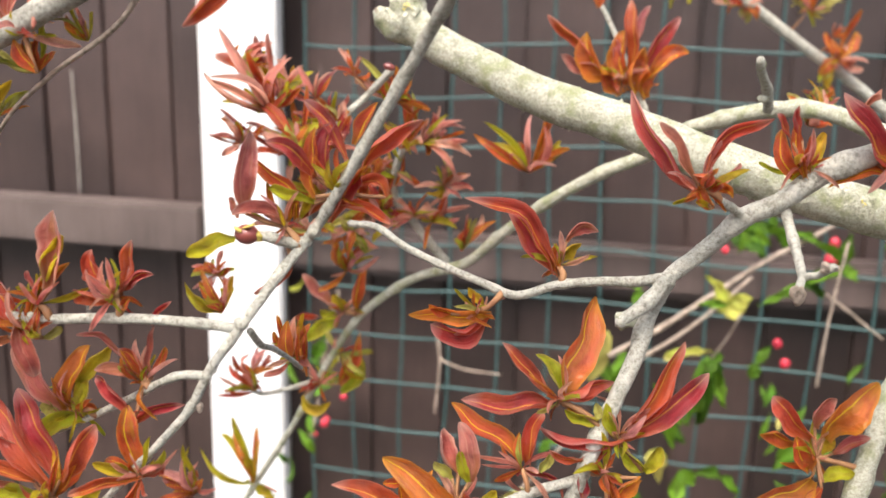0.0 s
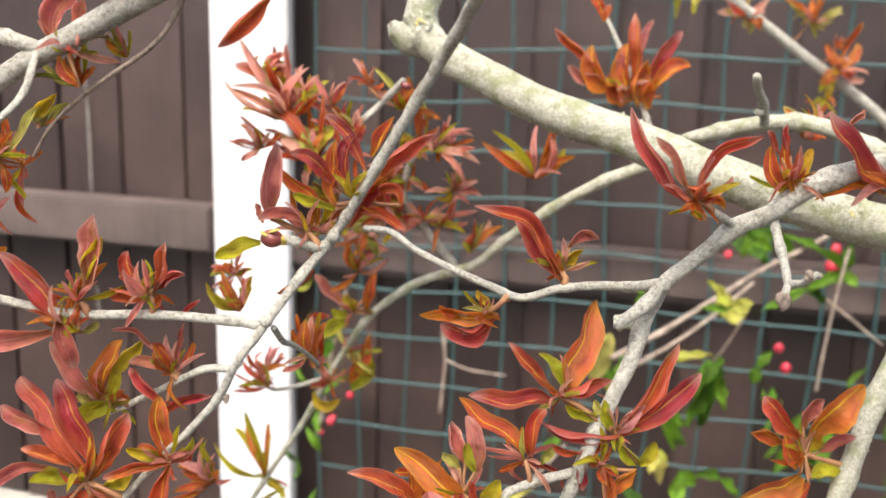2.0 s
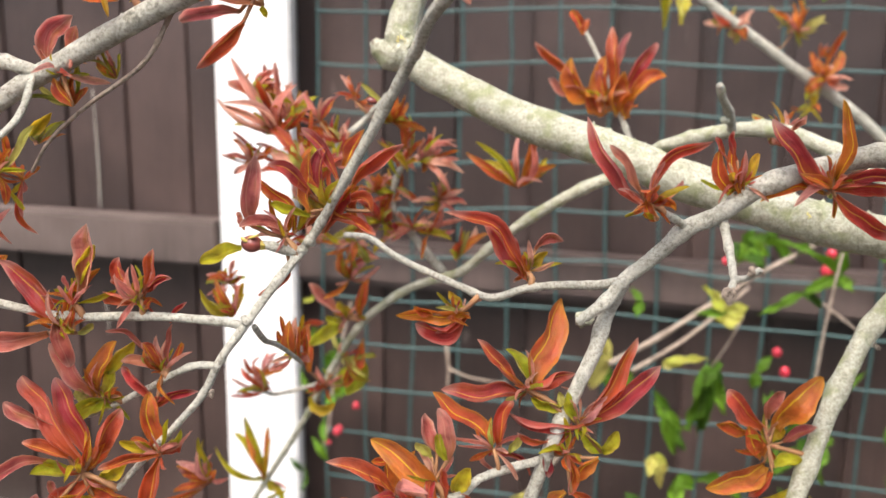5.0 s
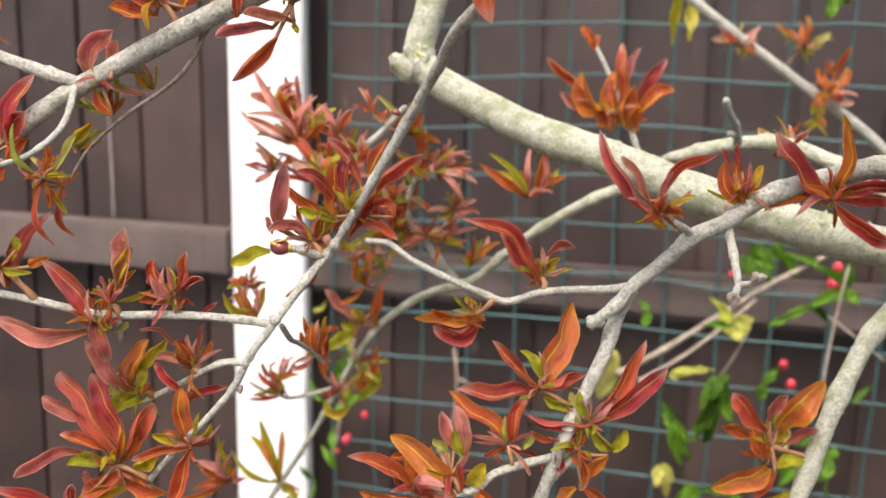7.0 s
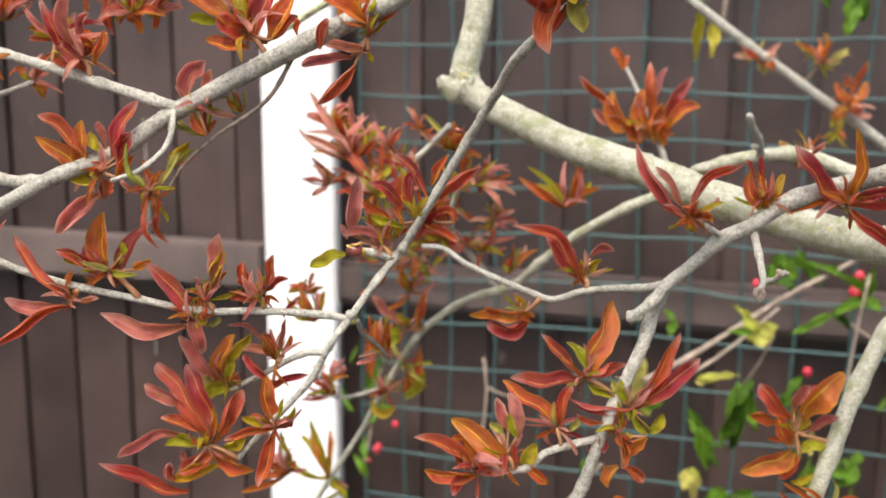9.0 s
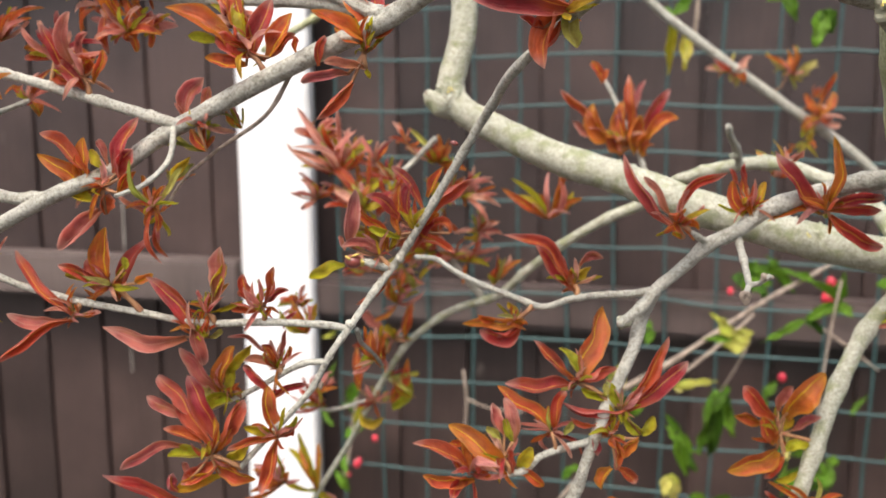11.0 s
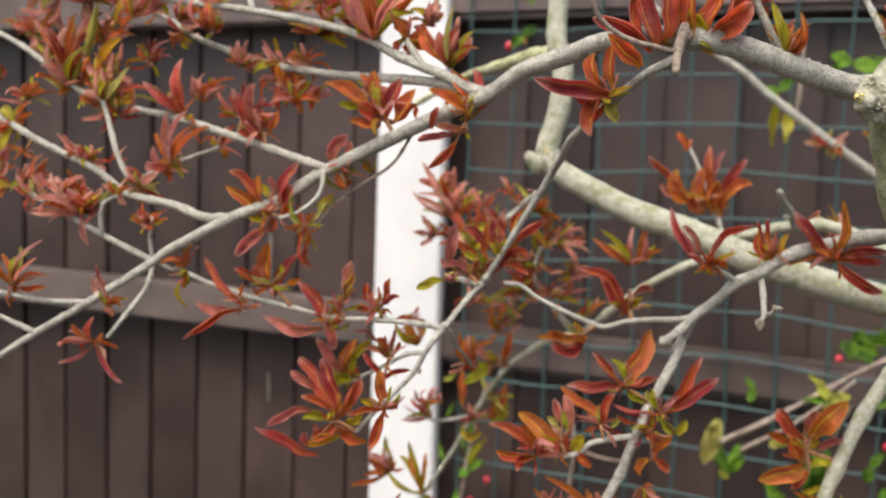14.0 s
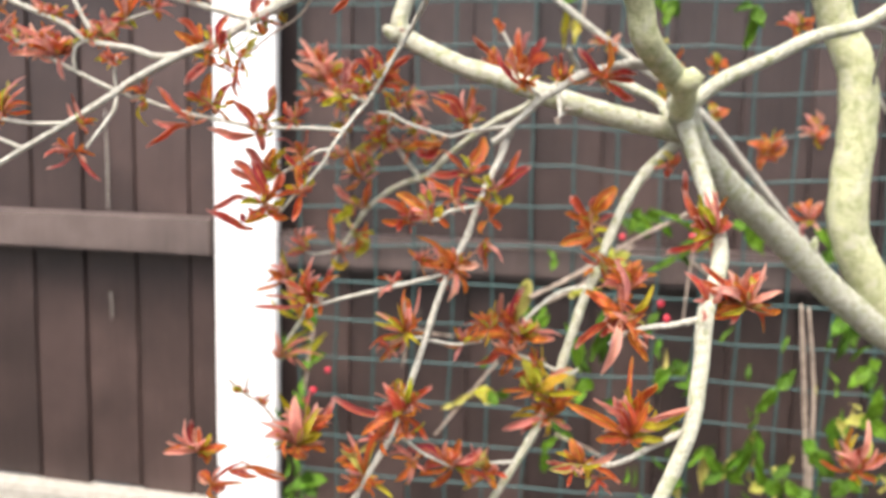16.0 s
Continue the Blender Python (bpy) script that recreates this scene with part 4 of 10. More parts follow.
def shoot(branch, foot, head, leaf_feet):
    """The short woody foot of a rosette, with the stalks of its leaves and a tuft of unopened ones."""
    foot, head = Vector(foot), Vector(head)
    bend = (foot + head) / 2 + Vector((0.0006, -0.0006, 0.0004))
    verts, faces = tube([foot, bend, head], [0.0008, 0.0006, 0.0006], 0.0014, 7, 0.12, 0.004, len(leaf_feet))
    for q in leaf_feet:
        q = Vector(q)
        if (q - head).length > 0.0008:
            v, f = tube([head, (q + head) / 2 + Vector((0, -0.0003, -0.0002)), q], [0.0005, 0.0004, 0.00035], 0.0014, 6, 0.1)
            faces += [tuple(i + len(verts) for i in face) for face in f]
            verts += v
    child("shoot", mesh_of("shoot", verts, faces, STALK), branch, "short reddish leaf shoot")
    tuft = []
    for _ in range(15):
        way = Vector((leaf_rnd.gauss(0, 0.7), leaf_rnd.gauss(-0.3, 0.5), leaf_rnd.gauss(0.45, 0.6))).normalized()
        size = leaf_rnd.uniform(2.5, 9.5)
        tuft.append((leaf_rnd.choice("ggoorgpprp"), tuple(way * size), size * leaf_rnd.uniform(0.18, 0.27)))
    tagged(child("leaf_tuft", joined_leaves(head, tuft), branch), kind="stuff")



def leaf_pose(foot, tip, width):
    along = tip - foot
    face = Vector((leaf_rnd.uniform(-0.55, 0.55), -0.85, 0.5 + leaf_rnd.uniform(-0.5, 0.5)))
    face -= along.normalized() * face.dot(along.normalized())
    face = face.normalized() if face.length > 0.05 else along.orthogonal().normalized()
    side = along.normalized().cross(face)
    m = Matrix((side * width * 0.92, along, face * along.length)).transposed().to_4x4()
    m.translation = foot
    return m


def leaves_of(base, leaves):
    base = Vector(base)
    for colour, tip, width, *foot in leaves:
        off = Vector(foot[0]) / 1000 if foot else Vector((0, 0, 0))
        yield colour, leaf_pose(base + off, base + Vector(tip) / 1000, width / 1000)


def rosette(branch, base, leaves):
    """Leaves of one shoot, each a piece of its branch: colour, tip and width in millimetres from the shoot's foot."""
    for colour, m in leaves_of(base, leaves):
        child("leaf", blade(colour, leaf_rnd.randrange(len(SHAPES))), branch, m=m)
    tagged(child("leaf_rosette", joined_leaves(base, small_leaves(leaves, 3 + len(leaves) // 3, 0.3, 0.64)), branch), kind="stuff")


def small_leaves(leaves, count, least=0.38, most=0.8):
    """Young leaves between the grown ones: shorter, narrower, spread about their tips."""
    made = []
    for _ in range(count):
        colour, tip, width, *foot = leaf_rnd.choice(leaves)
        f = Vector(foot[0]) if foot else Vector((0, 0, 0))
        grown = Vector(tip) - f
        way = grown * leaf_rnd.uniform(least, most) + Vector((0, 0, 0.14 * grown.length))
        off = Vector([leaf_rnd.gauss(0, 0.33) for _ in range(3)]) * way.length
        tint = colour if leaf_rnd.random() < 0.45 else leaf_rnd.choice("gogogyppppopr")
        size = max(grown.length * 0.15, width * leaf_rnd.uniform(0.4, 0.8))
        made.append((tint, tuple(f * 0.6 + way + off), size, tuple(f * 0.6)))
    return made


def joined_leaves(base, leaves):
    verts, faces, uvs, mats, slots = [], [], [], [], []
    for colour, m in leaves_of(base, leaves):
        v, f, uv = SHAPES[leaf_rnd.randrange(len(SHAPES))]
        if colour == "r" and leaf_rnd.random() < 0.6:
            colour = leaf_rnd.choice("pppoggy")
        colour = "k" if colour == "p" else colour
        start = len(verts)
        verts += [m @ Vector(q) for q in v]
        uvs += uv
        faces += [tuple(i + start for i in face) for face in f]
        if LEAF[colour] not in mats:
            mats.append(LEAF[colour])
        slots += [mats.index(LEAF[colour])] * len(f)
    me = bpy.data.meshes.new("leaf_rosette")
    me.from_pydata(verts, [], faces)
    layer = me.uv_layers.new(name="UVMap")
    for loop in me.loops:
        layer.data[loop.index].uv = uvs[loop.vertex_index]
    for mat in mats:
        me.materials.append(mat)
    me.polygons.foreach_set("material_index", slots)
    me.polygons.foreach_set("use_smooth", [True] * len(faces))
    return me


def far_rosette(branch, base, leaves):
    """A small shoot whose leaves are too fine to pick apart."""
    more = small_leaves(leaves, 11 + len(leaves) * 2)
    tagged(child("leaf_rosette", joined_leaves(base, leaves + more), branch), kind="stuff")


shoot(side_twig_1, (-0.0654, 0.1473, 0.8286), (-0.0681, 0.1475, 0.8260), [(-0.0676, 0.1470, 0.8263), (-0.0710, 0.1467, 0.8254), (-0.0699, 0.1479, 0.8282), (-0.0662, 0.1477, 0.8252), (-0.0658, 0.1481, 0.8251)])
grown_leaf(side_twig_1, "r", 4.3, (-0.0676, 0.1470, 0.8263), (-0.0729, 0.1475, 0.8337), (-0.0801, 0.1473, 0.8397), 0.7, -2)
grown_leaf(side_twig_1, "p", 4.3, (-0.0710, 0.1467, 0.8254), (-0.0794, 0.1434, 0.8251), (-0.0907, 0.1455, 0.8280), 0.5, 0)
grown_leaf(side_twig_1, "p", 3.6, (-0.0699, 0.1479, 0.8282), (-0.0681, 0.1461, 0.8238), (-0.0672, 0.1471, 0.8184), 0.9, -14)
grown_leaf(side_twig_1, "g", 1.7, (-0.0662, 0.1477, 0.8252), (-0.0673, 0.1472, 0.8277), (-0.0681, 0.1469, 0.8294), 0.6, -34)
grown_leaf(side_twig_1, "y", 1.6, (-0.0658, 0.1481, 0.8251), (-0.0641, 0.1487, 0.8257), (-0.0632, 0.1496, 0.8267), 0.6, 8)
shoot(side_twig_1, (-0.0640, 0.1474, 0.8286), (-0.0659, 0.1478, 0.8311), [(-0.0635, 0.1470, 0.8339), (-0.0644, 0.1478, 0.8343), (-0.0682, 0.1478, 0.8268), (-0.0666, 0.1485, 0.8322), (-0.0675, 0.1496, 0.8329), (-0.0653, 0.1460, 0.8263)])
grown_leaf(side_twig_1, "p", 5.0, (-0.0635, 0.1470, 0.8339), (-0.0615, 0.1462, 0.8414), (-0.0618, 0.1467, 0.8473), 0.35, -33)
grown_leaf(side_twig_1, "g", 2.6, (-0.0644, 0.1478, 0.8343), (-0.0626, 0.1467, 0.8401), (-0.0609, 0.1478, 0.8429), 0.9, -2)
grown_leaf(side_twig_1, "o", 2.4, (-0.0682, 0.1478, 0.8268), (-0.0660, 0.1480, 0.8333), (-0.0610, 0.1497, 0.8379), 0.8, 10)
grown_leaf(side_twig_1, "g", 1.4, (-0.0666, 0.1485, 0.8322), (-0.0681, 0.1483, 0.8335), (-0.0701, 0.1485, 0.8337), 0.6, -16)
grown_leaf(side_twig_1, "p", 1.0, (-0.0675, 0.1496, 0.8329), (-0.0686, 0.1504, 0.8346), (-0.0693, 0.1512, 0.8359), 0.9, 15)
grown_leaf(side_twig_1, "g", 1.5, (-0.0653, 0.1460, 0.8263), (-0.0664, 0.1454, 0.8272), (-0.0678, 0.1458, 0.8290), 0.8, -32)
shoot(side_twig_1, (-0.0522, 0.1479, 0.8290), (-0.0531, 0.1484, 0.8325), [(-0.0539, 0.1484, 0.8331), (-0.0537, 0.1494, 0.8312), (-0.0542, 0.1488, 0.8341), (-0.0522, 0.1491, 0.8329), (-0.0522, 0.1484, 0.8336), (-0.0536, 0.1477, 0.8321), (-0.0521, 0.1473, 0.8308)])
grown_leaf(side_twig_1, "r", 2.7, (-0.0539, 0.1484, 0.8331), (-0.0571, 0.1495, 0.8369), (-0.0575, 0.1508, 0.8400), 1.1, -8)
grown_leaf(side_twig_1, "r", 2.4, (-0.0537, 0.1494, 0.8312), (-0.0573, 0.1491, 0.8321), (-0.0611, 0.1512, 0.8328), 1.1, -22)
grown_leaf(side_twig_1, "r", 1.9, (-0.0542, 0.1488, 0.8341), (-0.0569, 0.1495, 0.8352), (-0.0591, 0.1500, 0.8357), 1.2, -7)
grown_leaf(side_twig_1, "r", 2.2, (-0.0522, 0.1491, 0.8329), (-0.0504, 0.1487, 0.8378), (-0.0498, 0.1485, 0.8423), 1.2, -17)
grown_leaf(side_twig_1, "r", 1.9, (-0.0522, 0.1484, 0.8336), (-0.0496, 0.1482, 0.8361), (-0.0460, 0.1476, 0.8368), 1.2, 19)
grown_leaf(side_twig_1, "g", 2.2, (-0.0536, 0.1477, 0.8321), (-0.0530, 0.1472, 0.8338), (-0.0522, 0.1476, 0.8353), 0.7, -33)
grown_leaf(side_twig_1, "o", 1.6, (-0.0521, 0.1473, 0.8308), (-0.0511, 0.1476, 0.8315), (-0.0505, 0.1483, 0.8326), 0.8, -3)
shoot(low_side_twig_1, (-0.0493, 0.1514, 0.8153), (-0.0502, 0.1516, 0.8162), [(-0.0499, 0.1524, 0.8169), (-0.0496, 0.1516, 0.8174), (-0.0519, 0.1530, 0.8190), (-0.0486, 0.1515, 0.8173), (-0.0511, 0.1497, 0.8103)])
grown_leaf(low_side_twig_1, "p", 2.4, (-0.0499, 0.1524, 0.8169), (-0.0539, 0.1501, 0.8185), (-0.0582, 0.1502, 0.8189), 0.5, 10)
grown_leaf(low_side_twig_1, "r", 2.3, (-0.0496, 0.1516, 0.8174), (-0.0516, 0.1504, 0.8211), (-0.0539, 0.1505, 0.8226), 0.7, -17)
grown_leaf(low_side_twig_1, "p", 1.2, (-0.0519, 0.1530, 0.8190), (-0.0574, 0.1538, 0.8224), (-0.0638, 0.1564, 0.8230), 1, 29)
grown_leaf(low_side_twig_1, "p", 1.2, (-0.0486, 0.1515, 0.8173), (-0.0491, 0.1515, 0.8222), (-0.0478, 0.1516, 0.8266), 1, 10)
grown_leaf(low_side_twig_1, "r", 1.0, (-0.0493, 0.1551, 0.8258), (-0.0479, 0.1543, 0.8282), (-0.0457, 0.1548, 0.8302), 1, -18)
grown_leaf(low_side_twig_1, "r", 2.5, (-0.0511, 0.1497, 0.8103), (-0.0550, 0.1502, 0.8151), (-0.0589, 0.1522, 0.8169), 0.6, -32)
grown_leaf(low_side_twig_1, "r", 1.8, (-0.0529, 0.1500, 0.8088), (-0.0473, 0.1483, 0.8127), (-0.0420, 0.1485, 0.8137), 0.6, 7)
grown_leaf(low_side_twig_1, "r", 1.8, (-0.0537, 0.1497, 0.8092), (-0.0516, 0.1499, 0.8106), (-0.0488, 0.1498, 0.8112), 0.8, -1)
shoot(low_side_twig_1, (-0.0605, 0.1556, 0.8084), (-0.0646, 0.1564, 0.8089), [(-0.0664, 0.1565, 0.8090), (-0.0659, 0.1563, 0.8089), (-0.0654, 0.1577, 0.8133), (-0.0632, 0.1557, 0.8080), (-0.0606, 0.1568, 0.8076), (-0.0628, 0.1562, 0.8073), (-0.0678, 0.1558, 0.8083)])
grown_leaf(low_side_twig_1, "p", 4.2, (-0.0664, 0.1565, 0.8090), (-0.0709, 0.1558, 0.8151), (-0.0769, 0.1584, 0.8194), 0.5, -26)
grown_leaf(low_side_twig_1, "o", 4.0, (-0.0659, 0.1563, 0.8089), (-0.0657, 0.1577, 0.8148), (-0.0638, 0.1617, 0.8193), 0.6, -23)
grown_leaf(low_side_twig_1, "g", 3.2, (-0.0654, 0.1577, 0.8133), (-0.0619, 0.1581, 0.8170), (-0.0591, 0.1608, 0.8199), 0.5, 34)
grown_leaf(low_side_twig_1, "g", 3.0, (-0.0632, 0.1557, 0.8080), (-0.0634, 0.1566, 0.8116), (-0.0629, 0.1588, 0.8145), 0.6, -30)
grown_leaf(low_side_twig_1, "o", 2.0, (-0.0606, 0.1568, 0.8076), (-0.0626, 0.1558, 0.8094), (-0.0645, 0.1555, 0.8097), 0.6, 15)
grown_leaf(low_side_twig_1, "g", 4.0, (-0.0628, 0.1562, 0.8073), (-0.0675, 0.1543, 0.8076), (-0.0721, 0.1526, 0.8033), 0.45, -15)
grown_leaf(low_side_twig_1, "y", 2.6, (-0.0678, 0.1558, 0.8083), (-0.0688, 0.1550, 0.8095), (-0.0703, 0.1553, 0.8106), 0.5, -20)
shoot(hanging_twig_1, (-0.0592, 0.1475, 0.7927), (-0.0665, 0.1477, 0.7957), [(-0.0645, 0.1492, 0.7984), (-0.0658, 0.1471, 0.7986), (-0.0639, 0.1473, 0.8000), (-0.0662, 0.1481, 0.7960), (-0.0687, 0.1466, 0.7994), (-0.0734, 0.1488, 0.7972), (-0.0677, 0.1481, 0.7953), (-0.0628, 0.1478, 0.7948), (-0.0657, 0.1478, 0.7933), (-0.0643, 0.1480, 0.7940), (-0.0644, 0.1477, 0.7906), (-0.0710, 0.1460, 0.7903)])
grown_leaf(hanging_twig_1, "r", 5.0, (-0.0645, 0.1492, 0.7984), (-0.0686, 0.1496, 0.8073), (-0.0727, 0.1515, 0.8145), 0.6, -16)
grown_leaf(hanging_twig_1, "r", 4.1, (-0.0658, 0.1471, 0.7986), (-0.0728, 0.1475, 0.8079), (-0.0810, 0.1540, 0.8136), 0.7, -17)
grown_leaf(hanging_twig_1, "p", 3.3, (-0.0722, 0.1475, 0.8058), (-0.0766, 0.1459, 0.8082), (-0.0814, 0.1470, 0.8105), 0.6, -9)
grown_leaf(hanging_twig_1, "r", 3.9, (-0.0639, 0.1473, 0.8000), (-0.0610, 0.1473, 0.8052), (-0.0582, 0.1493, 0.8092), 0.8, 29)
grown_leaf(hanging_twig_1, "o", 3.7, (-0.0662, 0.1481, 0.7960), (-0.0645, 0.1493, 0.7986), (-0.0617, 0.1510, 0.7998), 0.6, 6)
grown_leaf(hanging_twig_1, "r", 2.6, (-0.0687, 0.1466, 0.7994), (-0.0719, 0.1440, 0.8020), (-0.0767, 0.1442, 0.8034), 0.9, 31)
grown_leaf(hanging_twig_1, "p", 3.0, (-0.0734, 0.1488, 0.7972), (-0.0814, 0.1464, 0.7964), (-0.0898, 0.1485, 0.7911), 0.6, 10)
grown_leaf(hanging_twig_1, "g", 3.7, (-0.0677, 0.1481, 0.7953), (-0.0728, 0.1467, 0.7960), (-0.0772, 0.1472, 0.7953), 0.5, 37)
grown_leaf(hanging_twig_1, "g", 3.2, (-0.0628, 0.1478, 0.7948), (-0.0599, 0.1471, 0.7968), (-0.0568, 0.1468, 0.7986), 0.6, 30)
grown_leaf(hanging_twig_1, "o", 4.1, (-0.0657, 0.1478, 0.7933), (-0.0618, 0.1482, 0.7913), (-0.0560, 0.1491, 0.7891), 0.5, 31)
grown_leaf(hanging_twig_1, "r", 4.4, (-0.0643, 0.1480, 0.7940), (-0.0690, 0.1465, 0.7910), (-0.0735, 0.1452, 0.7891), 0.7, 28)
grown_leaf(hanging_twig_1, "g", 3.9, (-0.0644, 0.1477, 0.7906), (-0.0699, 0.1466, 0.7889), (-0.0749, 0.1456, 0.7872), 0.45, 5)
grown_leaf(hanging_twig_1, "r", 3.0, (-0.0742, 0.1453, 0.7873), (-0.0760, 0.1454, 0.7890), (-0.0756, 0.1462, 0.7914), 1.2, 8)
grown_leaf(hanging_twig_1, "r", 3.4, (-0.0712, 0.1458, 0.7842), (-0.0805, 0.1427, 0.7871), (-0.0902, 0.1393, 0.7934), 0.9, 28)
grown_leaf(hanging_twig_1, "p", 1.8, (-0.0710, 0.1460, 0.7903), (-0.0725, 0.1465, 0.7925), (-0.0733, 0.1471, 0.7940), 0.8, 6)
shoot(hanging_twig_1, (-0.0508, 0.1475, 0.8022), (-0.0501, 0.1471, 0.8010), [(-0.0508, 0.1484, 0.8013), (-0.0509, 0.1476, 0.8013), (-0.0497, 0.1473, 0.8008), (-0.0494, 0.1459, 0.8011), (-0.0497, 0.1462, 0.8004)])
grown_leaf(hanging_twig_1, "o", 4.2, (-0.0508, 0.1484, 0.8013), (-0.0519, 0.1472, 0.8076), (-0.0523, 0.1494, 0.8129), 0.5, 19)
grown_leaf(hanging_twig_1, "g", 2.7, (-0.0509, 0.1476, 0.8013), (-0.0542, 0.1459, 0.8030), (-0.0574, 0.1452, 0.8039), 0.6, -20)
grown_leaf(hanging_twig_1, "r", 1.9, (-0.0497, 0.1473, 0.8008), (-0.0474, 0.1477, 0.8022), (-0.0457, 0.1483, 0.8025), 0.9, 31)
grown_leaf(hanging_twig_1, "r", 2.0, (-0.0494, 0.1459, 0.8011), (-0.0552, 0.1430, 0.8009), (-0.0609, 0.1425, 0.7990), 0.9, 13)
grown_leaf(hanging_twig_1, "r", 3.5, (-0.0497, 0.1462, 0.8004), (-0.0512, 0.1438, 0.7948), (-0.0526, 0.1411, 0.7885), 0.9, 12)
shoot(hanging_twig_1, (-0.0231, 0.1550, 0.8401), (-0.0256, 0.1554, 0.8439), [(-0.0247, 0.1555, 0.8440), (-0.0237, 0.1556, 0.8447), (-0.0324, 0.1557, 0.8460), (-0.0250, 0.1552, 0.8449), (-0.0232, 0.1561, 0.8453), (-0.0246, 0.1545, 0.8388)])
grown_leaf(hanging_twig_1, "g", 3.6, (-0.0336, 0.1528, 0.8418), (-0.0378, 0.1535, 0.8408), (-0.0425, 0.1541, 0.8385), 0.35, 12)
grown_leaf(hanging_twig_1, "p", 2.7, (-0.0247, 0.1555, 0.8440), (-0.0296, 0.1545, 0.8468), (-0.0341, 0.1531, 0.8461), 0.6, 31)
grown_leaf(hanging_twig_1, "o", 2.6, (-0.0237, 0.1556, 0.8447), (-0.0263, 0.1577, 0.8514), (-0.0348, 0.1606, 0.8554), 0.8, -13)
grown_leaf(hanging_twig_1, "p", 4.0, (-0.0324, 0.1557, 0.8460), (-0.0327, 0.1550, 0.8526), (-0.0311, 0.1550, 0.8601), 0.6, 26)
grown_leaf(hanging_twig_1, "p", 1.4, (-0.0340, 0.1567, 0.8449), (-0.0344, 0.1569, 0.8469), (-0.0358, 0.1578, 0.8483), 0.8, -25)
grown_leaf(hanging_twig_1, "o", 1.3, (-0.0250, 0.1552, 0.8449), (-0.0243, 0.1550, 0.8472), (-0.0234, 0.1560, 0.8495), 0.8, -6)
grown_leaf(hanging_twig_1, "g", 1.9, (-0.0232, 0.1561, 0.8453), (-0.0218, 0.1563, 0.8482), (-0.0208, 0.1577, 0.8504), 0.6, 25)
grown_leaf(hanging_twig_1, "r", 1.7, (-0.0246, 0.1545, 0.8388), (-0.0265, 0.1536, 0.8356), (-0.0313, 0.1552, 0.8319), 0.9, -35)
shoot(hanging_twig_1, (-0.0191, 0.1557, 0.8457), (-0.0162, 0.1563, 0.8500), [(-0.0152, 0.1566, 0.8554), (-0.0179, 0.1580, 0.8523), (-0.0201, 0.1549, 0.8493), (-0.0202, 0.1557, 0.8525), (-0.0128, 0.1582, 0.8535), (-0.0167, 0.1561, 0.8474), (-0.0204, 0.1556, 0.8481), (-0.0117, 0.1571, 0.8469), (-0.0086, 0.1558, 0.8494), (-0.0180, 0.1554, 0.8450)])
grown_leaf(hanging_twig_1, "r", 2.4, (-0.0152, 0.1566, 0.8554), (-0.0179, 0.1584, 0.8604), (-0.0231, 0.1609, 0.8650), 0.9, 5)
grown_leaf(hanging_twig_1, "r", 2.8, (-0.0179, 0.1580, 0.8523), (-0.0189, 0.1568, 0.8571), (-0.0174, 0.1586, 0.8615), 0.7, -27)
grown_leaf(hanging_twig_1, "o", 2.9, (-0.0201, 0.1549, 0.8493), (-0.0215, 0.1556, 0.8550), (-0.0204, 0.1567, 0.8608), 0.6, -19)
grown_leaf(hanging_twig_1, "r", 3.0, (-0.0202, 0.1557, 0.8525), (-0.0238, 0.1545, 0.8570), (-0.0283, 0.1536, 0.8585), 0.7, -4)
grown_leaf(hanging_twig_1, "r", 3.0, (-0.0128, 0.1582, 0.8535), (-0.0088, 0.1598, 0.8589), (-0.0026, 0.1615, 0.8621), 0.8, 34)
grown_leaf(hanging_twig_1, "o", 2.4, (-0.0140, 0.1577, 0.8579), (-0.0125, 0.1583, 0.8614), (-0.0103, 0.1602, 0.8650), 0.6, -24)
grown_leaf(hanging_twig_1, "r", 2.0, (-0.0167, 0.1561, 0.8474), (-0.0114, 0.1544, 0.8473), (-0.0071, 0.1528, 0.8451), 1.1, -24)
grown_leaf(hanging_twig_1, "g", 2.3, (-0.0204, 0.1556, 0.8481), (-0.0251, 0.1547, 0.8499), (-0.0280, 0.1542, 0.8507), 0.5, 1)
grown_leaf(hanging_twig_1, "o", 2.9, (-0.0117, 0.1571, 0.8469), (-0.0132, 0.1575, 0.8510), (-0.0113, 0.1590, 0.8538), 0.6, 22)
grown_leaf(hanging_twig_1, "r", 2.2, (-0.0086, 0.1558, 0.8494), (-0.0101, 0.1570, 0.8519), (-0.0144, 0.1571, 0.8505), 0.7, 16)
grown_leaf(hanging_twig_1, "r", 2.4, (-0.0180, 0.1554, 0.8450), (-0.0143, 0.1552, 0.8513), (-0.0122, 0.1549, 0.8530), 0.7, 31)
shoot(cross_twig_1, (0.0239, 0.1809, 0.8286), (0.0235, 0.1822, 0.8320), [(0.0224, 0.1814, 0.8306), (0.0232, 0.1812, 0.8307), (0.0248, 0.1836, 0.8367), (0.0232, 0.1829, 0.8324), (0.0237, 0.1819, 0.8295)])
grown_leaf(cross_twig_1, "r", 3.3, (0.0224, 0.1814, 0.8306), (0.0169, 0.1819, 0.8403), (0.0044, 0.1810, 0.8454), 0.8, 22)
grown_leaf(cross_twig_1, "r", 4.0, (0.0232, 0.1812, 0.8307), (0.0188, 0.1837, 0.8365), (0.0128, 0.1877, 0.8431), 0.6, -22)
grown_leaf(cross_twig_1, "p", 2.5, (0.0248, 0.1836, 0.8367), (0.0273, 0.1845, 0.8396), (0.0313, 0.1852, 0.8386), 0.7, 16)
